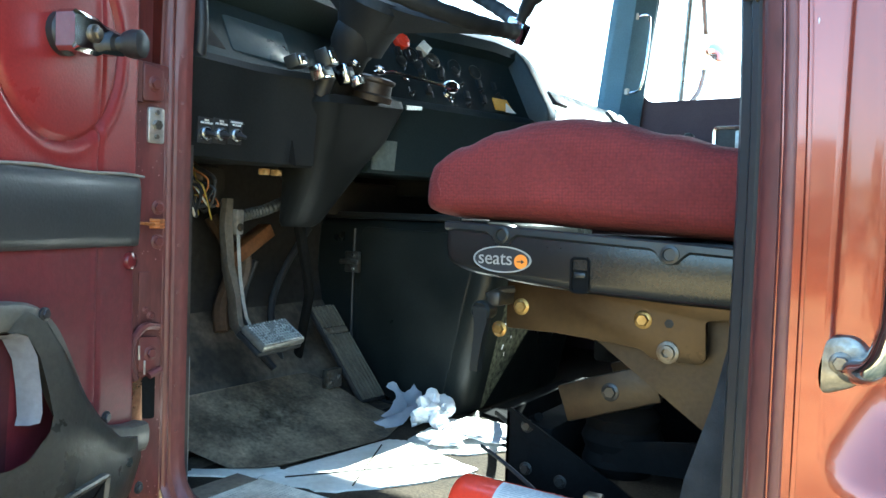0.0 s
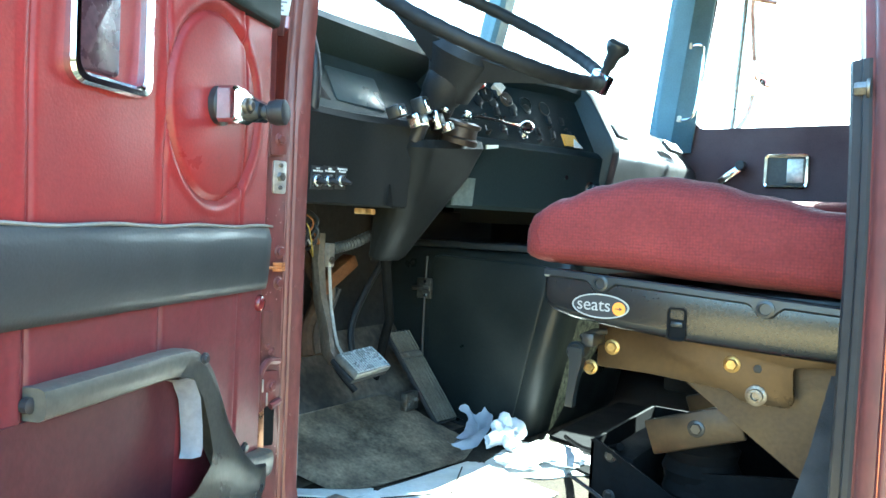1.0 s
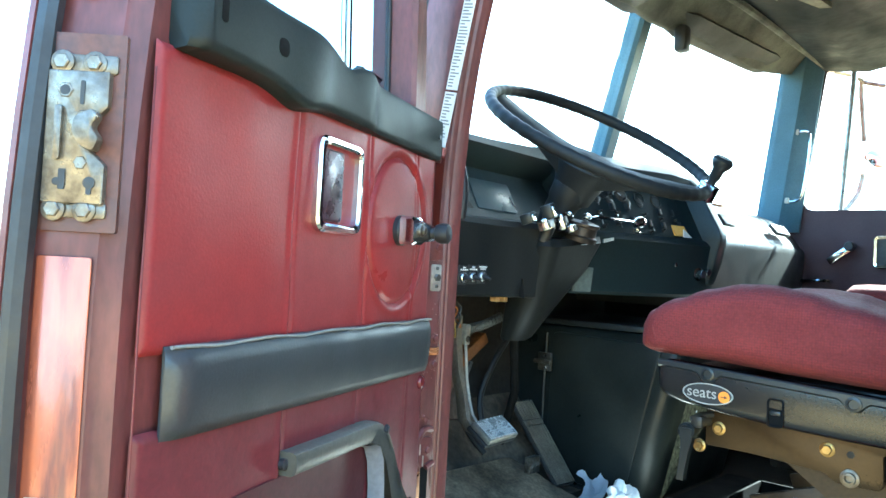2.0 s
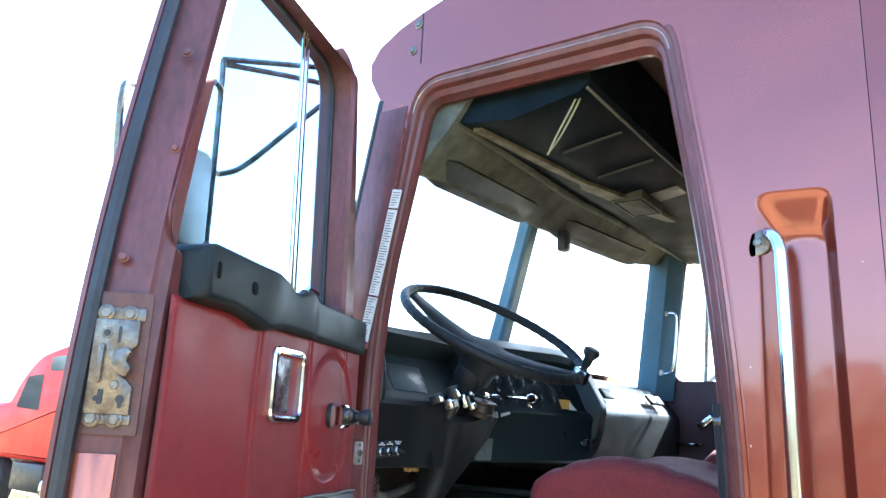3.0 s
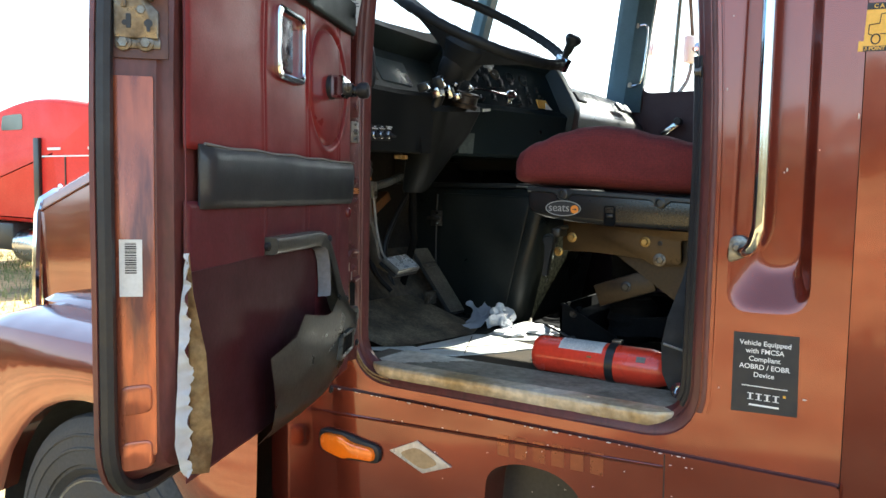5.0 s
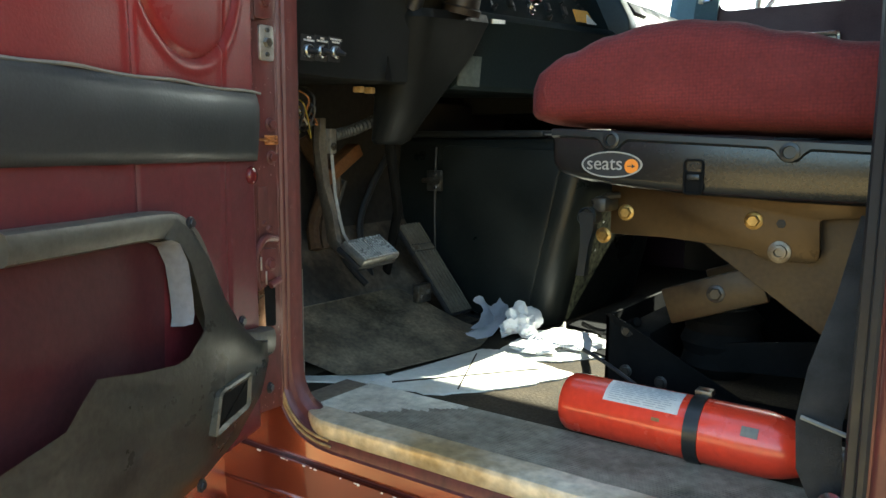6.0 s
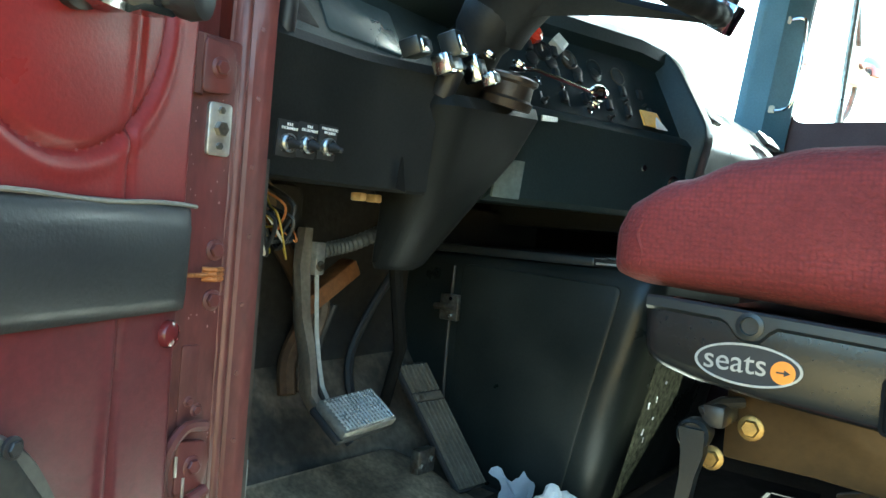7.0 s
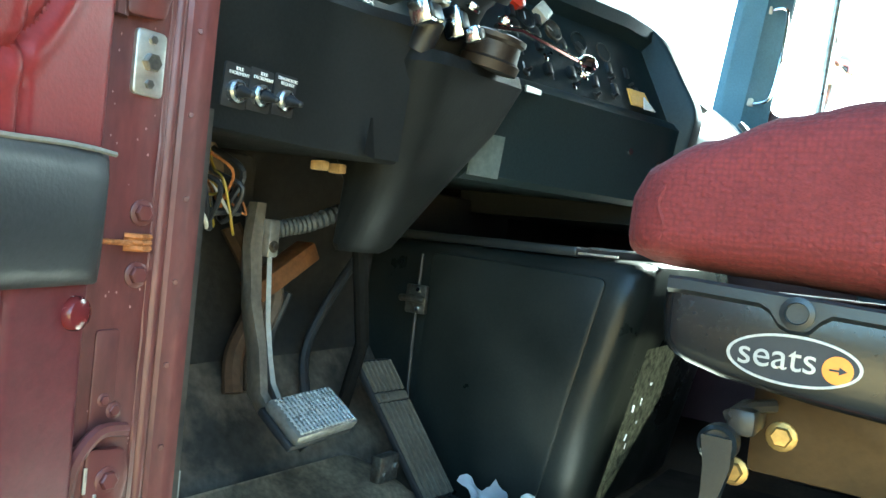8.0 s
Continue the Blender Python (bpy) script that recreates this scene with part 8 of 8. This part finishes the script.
# ---- overhead: headliner, console, cord ----
def overhead():
    hl = tagged(new("ceiling"), "dark brown cab ceiling with olive headliner", "ceiling", kind="structure")
    b = bm()
    loft(b, [[Vector((x, y, z)) for y in (0.088, 0.5, 1.0, 1.5, 1.998)] for x, z in ((0.10, 2.90), (0.5, 2.96), (1.2, 3.0), (2.4, 3.05))], closed=False)
    part("ceiling_panel", b, CEILDARK, hl)
    # olive front liner with a wavy lower lip over the windscreen
    b = bm()
    rows = []
    for k in range(29):
        y = 0.0695 + 1.926 * k / 28
        xw = 0.03 - 0.11 * (1 - abs(y - 1.0) / 0.95) + 0.03
        lip = 2.610 + 0.085 * min(0.95, y - 0.1) + 0.06 * max(0, (y - 1.6) / 0.4) ** 2 + 0.012 * noise.noise(Vector((y * 4, 0, 2)))
        rows.append([Vector((xw - 0.02, y, lip + 0.03)), Vector((xw, y, lip)), Vector((xw + 0.03, y, lip - 0.004)), Vector((xw + 0.08, y, lip + 0.055 + 0.008 * noise.noise(Vector((y * 5, 2, 2))))), Vector((xw + 0.13, y, lip + 0.10)), Vector((xw + 0.20, y, 2.80)), Vector((xw + 0.21, y, 2.95))])
    loft(b, rows, closed=False)
    part("front_liner", b, HEADLINER, hl, smooth=60)
    # closed end of the liner against the door pillar
    b = bm()
    slab(b, [(0.030, 2.655), (0.058, 2.608), (0.088, 2.606), (0.138, 2.660), (0.188, 2.71), (0.262, 2.80), (0.272, 2.95), (-0.02, 2.95), (0.0, 2.80)], lambda p, q, d: Vector((p, 0.0685 + d, q)), 0.0, 0.006)
    part("liner_end", b, HEADLINER, hl)
    settle(hl)
    cs = thing("overhead_console", "dark overhead console with olive lip and square lid", "console")
    b = bm()
    rings = []
    for y, k in ((0.09, 0.9), (0.14, 1.0), (0.9, 1.0), (1.5, 1.0), (1.95, 0.9)):
        rings.append([Vector((x, y, z)) for x, z in ((0.17, 2.92), (0.18, 2.76), (0.205, 2.725), (0.36, 2.70 + 0.03 * (1 - k)), (0.55, 2.735), (0.58, 2.76), (0.58, 2.95))])
    loft(b, rings)
    part("body", b, mat("dark_console_vinyl", (0.0065, 0.0115, 0.0155), 0.6, 0, 0.3, 6, 26, 0.25, dist=0.004, spec=0.06), cs)
    b = bm()
    tube(b, curve([(0.185, 0.10, 2.735), (0.20, 0.5, 2.718), (0.20, 0.8, 2.712), (0.22, 1.2, 2.716), (0.215, 1.9, 2.735)], 6), 0.012, 8)
    part("lip", b, HEADLINER, cs)
    # pale edge along the rear, a paper label and two pressed ribs on the underside
    b = bm()
    tube(b, curve([(0.566, 0.10, 2.748), (0.566, 0.5, 2.747), (0.567, 1.0, 2.749), (0.566, 1.4, 2.747), (0.566, 1.9, 2.75)], 6), 0.0045, 6)
    part("rear_edge", b, GREYDUST, cs)
    b = bm()
    loft(b, [[Vector((x, y, 2.70 + 0.184 * (x - 0.36) - dz)) for x, dz in ((0.445, 0.004), (0.535, 0.004), (0.535, 0.001), (0.445, 0.001))] for y in (0.86, 0.95)])
    part("label_panel", b, mat("brown_label_panel", (0.075, 0.062, 0.050), 0.5, 0, 0.3, 20, 160, 0.2), cs)
    for y in (0.36, 0.60):
        b = bm()
        tube(b, [(0.375, y, 2.702), (0.45, y + 0.004, 2.7155), (0.545, y + 0.01, 2.733)], 0.006, 6)
        part("rib", b, BLACKPLASTIC, cs)
    # tan strip under the console, a square lamp panel and the two sun visors
    b = bm()
    loft(b, [[Vector((x0 - w, y, z)), Vector((x0 + w, y, z - 0.004)), Vector((x0 + w, y, z + 0.01)), Vector((x0 - w, y, z + 0.012))] for y, x0, w, z in ((0.13, 0.235, 0.014, 2.712), (0.45, 0.29, 0.018, 2.700), (0.62, 0.315, 0.012, 2.697), (0.66, 0.32, 0.030, 2.695), (0.95, 0.385, 0.034, 2.690), (1.15, 0.42, 0.016, 2.695))])
    part("tan_strip", b, mat("tan_console_strip", (0.17, 0.155, 0.095), 0.7, 0, 0.45, 16, 160, 0.4, col2=(0.07, 0.065, 0.045), patch=0.7), cs)
    for y0, y1, x0 in ((0.16, 0.84, 0.0), (1.08, 1.74, -0.01)):
        b = bm()
        rings = []
        for k in range(13):
            y = y0 + (y1 - y0) * k / 12
            xw = 0.06 - 0.11 * (1 - abs(y - 1.0) / 0.95)
            lip = 2.600 + 0.085 * min(0.95, y - 0.1) + 0.06 * max(0, (y - 1.6) / 0.4) ** 2
            e = 0.012 if k in (0, 12) else 0.0
            rings.append([Vector((xw - 0.005, y, lip + e)), Vector((xw + 0.012, y, lip - 0.006 + e)), Vector((xw + 0.085 - e, y, lip + 0.052)), Vector((xw + 0.08 - e, y, lip + 0.062))])
        loft(b, rings)
        part("sun_visor", b, mat("dark_green_visor", (0.028, 0.036, 0.030), 0.6, 0, 0.3, 8, 200, 0.3), cs, smooth=60)
    b = bm()
    box(b, 0.33, 0.44, 0.80, 1.00, 2.684, 2.715, 0.004)
    lid = part("storage_lid", b, HEADLINER, cs)
    b = bm()
    tube(b, [(0.340, 0.812, 2.684), (0.430, 0.812, 2.684), (0.430, 0.988, 2.684), (0.340, 0.988, 2.684)], 0.0022, 6, closed=True)
    part("lid_groove", b, MATTBLACK, lid)
    b = bm()
    box(b, -0.012, 0.030, 1.08, 1.13, 2.615, 2.70, 0.012)
    part("visor_clip", b, RUBBER, cs, "dark visor clip hanging beside the centre post")
    settle(cs)
    c = thing("pull_cord", "loop of pale yellow cord hanging from the roof", "cord")
    b = bm()
    a = Vector((0.548, 0.118, 2.775))
    tube(b, curve([a, (0.525, 0.118, 2.725), (0.478, 0.120, 2.648), (0.456, 0.122, 2.608), (0.450, 0.125, 2.603), (0.452, 0.130, 2.612), (0.486, 0.128, 2.650), (0.534, 0.124, 2.725), a + Vector((0.004, 0.004, 0))], 6), 0.0026, 6)
    part("loop", b, mat("pale_yellow_cord", (0.27, 0.24, 0.13), 0.8, 0, 0.2, 40, 300, 0.3), c)
    settle(c)


overhead()


# ---- passenger door fittings and the mirrors beyond ----
def passenger_side():
    h = thing("passenger_door_handle", "chrome-framed inside handle on the passenger door", "door handle")
    o = rpoly([(0.388, 1.970), (0.388, 2.092), (0.538, 2.092), (0.538, 1.970)], 0.02, 5)
    b = bm()
    P = lambda ps, y: [Vector((p[0], y, p[1])) for p in ps]
    loft(b, [P(o, 1.998), P(o, 1.988), P(inset(o, 0.003), 1.985), P(inset(o, 0.012), 1.987), P(inset(o, 0.014), 1.999)], cap=False)
    part("bezel", b, CHROME, h)
    b = bm()
    slab(b, inset(o, 0.013), lambda p, q, d: Vector((p, 1.998 - d, q)), 0, 0.003)
    part("dish", b, BLACKSTEEL, h)
    b = bm()
    box(b, 0.466, 0.523, 1.984, 1.996, 1.988, 2.074, 0.004)
    part("paddle", b, ALU, h)
    settle(h)
    c = thing("passenger_window_crank", "chrome window crank on the passenger door", "window crank")
    b = bm()
    m = Matrix.Translation((0.28, 1.975, 2.018)) @ Euler((0, radians(-37), 0)).to_matrix().to_4x4()
    box(b, -0.05, 0.05, -0.012, 0.012, -0.014, 0.014, 0.005, m=m)
    part("lever", b, CHROME, c)
    b = bm()
    lathe(b, [(0.018, 0), (0.018, 0.03), (0.014, 0.034)], aim((0.318, 1.965, 2.048), (0, -1, 0)), 16)
    part("knob", b, RUBBER, c)
    settle(c)
    g = thing("pillar_grab_wire", "bent chrome wire handle on the passenger pillar", "handle")
    b = bm()
    tube(b, curve([(0.075, 1.95, 2.222), (0.125, 1.93, 2.220), (0.148, 1.925, 2.25), (0.163, 1.925, 2.36), (0.168, 1.925, 2.46), (0.158, 1.93, 2.492), (0.105, 1.95, 2.494)], 6), 0.005, 8)
    part("wire", b, CHROME, g)
    for x, z in ((0.078, 2.224), (0.104, 2.494)):
        b = bm()
        box(b, x - 0.016, x + 0.018, 1.935, 1.998, z - 0.012, z + 0.012, 0.004)
        part("clip", b, CREAM, g)
    settle(g)
    k = thing("door_pull", "chrome pull strap on the passenger door", "handle")
    b = bm()
    tube(b, curve([(0.12, 1.99, 1.905), (0.13, 1.96, 1.91), (0.24, 1.955, 1.915), (0.25, 1.99, 1.912)], 5), 0.007, 8)
    part("bar", b, CHROME, k)
    settle(k)
    mr = thing("passenger_mirror", "tall framed mirror with round convex glass outside", "mirror")
    b = bm()
    for path in ([(0.05, 2.08, 2.80), (0.20, 2.40, 2.81), (0.215, 2.47, 2.74), (0.215, 2.47, 2.30), (0.02, 2.1, 2.05)], [(0.215, 2.47, 2.80), (0.31, 2.47, 2.77)], [(0.222, 2.47, 2.47), (0.29, 2.47, 2.455)]):
        tube(b, curve(path, 6), 0.011, 8)
    part("bracket", b, STEEL, mr)
    b = bm()
    m = Matrix.Translation((0.222, 2.47, 2.465)) @ Euler((0, 0, radians(60))).to_matrix().to_4x4()
    box(b, -0.03, 0.03, -0.02, 0.02, -0.07, 0.07, 0.012, m=m)
    part("shell", b, PAPER, mr)
    b = bm()
    lathe(b, [(0.046, 0), (0.048, 0.008), (0.03, 0.018), (0.005, 0.02)], aim((0.29, 2.46, 2.454), (0.62, -0.70, 0.35)), 24)
    part("convex_mirror", b, CHROME, mr)
    settle(mr)


passenger_side()


# ---- the red truck across the yard ----
def red_truck():
    t = thing("red_semi_truck", "bright red semi truck with aluminium tank parked in the yard", "truck")
    Y = 6.3
    fx = lambda x: -12.45 + (x + 12.45) * 0.91 if x > -12.45 else x
    b = bm()
    side = [(-16.9, 1.0), (-16.9, 2.0), (-15.2, 2.12), (-14.9, 2.55), (-14.3, 3.05), (-13.0, 3.30), (-11.9, 3.26), (-10.4, 3.02), (-9.95, 2.90), (-9.95, 0.95)]
    pts = rpoly(side, [0.1, 0.2, 0.15, 0.2, 0.5, 0.5, 0.5, 0.2, 0.05, 0.05], 6)
    rings = []
    for y, d in ((Y, 0.10), (Y + 0.04, 0.04), (Y + 0.14, 0.0), (Y + 2.2, 0.0), (Y + 2.34, 0.10)):
        rings.append([Vector((fx(p[0]) + 0.55 * max(0.0, (p[0] + 12.4) / 2.45) - 0.95 * (y - Y) * max(0.0, (p[0] + 12.4) / 2.45), y, p[1])) for p in inset(pts, d)])
    loft(b, rings)
    part("cab", b, TRUCKRED, t)
    b = bm()
    slab(b, rpoly([(-13.75, 2.72), (-13.7, 3.0), (-13.0, 3.02), (-13.0, 2.72)], 0.08, 4), lambda p, q, d: Vector((p, Y - d, q)), -0.02, 0.006)
    part("sleeper_window", b, DARKGLASS, t)
    b = bm()
    slab(b, rpoly([(-14.85, 2.0), (-14.55, 2.62), (-13.95, 2.66), (-13.95, 1.95)], 0.06, 4), lambda p, q, d: Vector((p, Y - d, q)), -0.02, 0.006)
    part("door_window", b, DARKGLASS, t)
    # side extender behind the sleeper
    b = bm()
    loft(b, [[Vector((fx(x), y, z)) for x, z in ((-11.7, 1.2), (-11.95, 2.3), (-10.4, 2.98), (-9.55, 2.86), (-9.55, 2.15), (-10.55, 2.12), (-11.2, 1.25))] for y in (Y - 0.03, Y + 0.02)])
    part("side_extender", b, TRUCKRED, t)
    b = bm()
    box(b, -10.05, -9.74, Y + 0.02, Y + 0.3, 2.86, 3.02, 0.05)
    part("roof_light", b, BLACKPLASTIC, t)
    for x0, x1 in ((-12.1, -11.65), (-10.75, -10.4)):
        b = bm()
        box(b, fx(x0), fx(x1), Y - 0.045, Y - 0.03, 2.32, 2.37, 0.005)
        part("marker", b, WHITEINK, t)
    b = bm()
    box(b, -12.55, -12.38, Y - 0.07, Y - 0.0, 0.95, 2.55, 0.01)
    part("exhaust_guard", b, BLACKPLASTIC, t)
    b = bm()
    box(b, -12.3, -10.5, Y - 0.05, Y - 0.035, 2.20, 2.225)
    part("body_line", b, WHITEINK, t)
    b = bm()
    box(b, -11.6, -11.57, Y - 0.045, Y - 0.03, 1.3, 2.2)
    part("body_line", b, BLACKPLASTIC, t)
    b = bm()
    lathe(b, [(0.10, 0), (0.10, 0.02), (0.06, 0.03)], aim((-11.75, Y - 0.02, 1.62), (0, -1, 0)), 20)
    part("filler_cap", b, CHROME, t)
    b = bm()
    lathe(b, [(0.25, 0), (0.31, 0.02), (0.33, 0.06), (0.33, 1.5), (0.31, 1.54), (0.25, 1.56)], aim((-13.45, Y + 0.28, 0.52), (1, 0, 0)), 28)
    part("fuel_tank", b, TANKALU, t)
    b = bm()
    box(b, -14.6, -13.4, Y - 0.02, Y + 0.5, 0.42, 0.95, 0.04)
    part("battery_box", b, BLACKSTEEL, t)
    b = bm()
    box(b, -16.7, -6.5, Y + 0.7, Y + 1.6, 0.6, 0.9, 0.02)
    part("frame_rail", b, BLACKSTEEL, t)
    for x in (-15.6, -11.25, -9.9):
        for y, sd, w in ((Y + 0.05, -1, 0.30), (Y + 2.3, 1, 0.30)):
            wheel(x, y, 0.5, w, t, sd)
    b = bm()
    box(b, -11.3, -8.5, Y + 0.1, Y + 0.14, 1.02, 1.06)
    part("mudguard", b, BLACKSTEEL, t)
    b = bm()
    tube(b, curve([(-8.48, 6.0, 0.0), (-8.49, 6.0, 2.4), (-8.53, 6.0, 3.15), (-8.46, 6.0, 3.25), (-7.6, 6.0, 3.27)], 6), 0.04, 8)
    part("rack_tube", b, BLACKSTEEL, t)
    settle(t)


red_truck()


def grass():
    rnd = random.Random(21)
    b = bm()
    for k in range(9000):
        x, y = rnd.uniform(-18, -4.0), rnd.uniform(1.2, 9.0)
        h, a = rnd.uniform(0.03, 0.11), rnd.uniform(0, 6.28)
        dx, dy = 0.012 * math.cos(a), 0.012 * math.sin(a)
        lx, ly = rnd.uniform(-0.04, 0.04), rnd.uniform(-0.04, 0.04)
        b.faces.new([b.verts.new(v) for v in ((x - dx, y - dy, -0.03), (x + dx, y + dy, -0.03), (x + lx, y + ly, h))])
    tagged(part("dry_grass", b, GRASS, smooth=0), "short dry yellow-green grass in the yard", "grass", kind="stuff")


grass()


# ---- the door belongs to the truck: its shell carries the trim, glass and fittings ----
leaf = [k for k in door.children if k.name == "shell"][0]
for k in [c for c in door.children_recursive if c is not leaf]:
    k.parent = leaf
leaf.name = "door"
leaf.parent = truck
leaf.matrix_basis = Matrix.Translation(-truck.location) @ DOOR_M
leaf["label"] = "open maroon truck door with red vinyl trim and broken map pocket"
bpy.data.objects.remove(door)
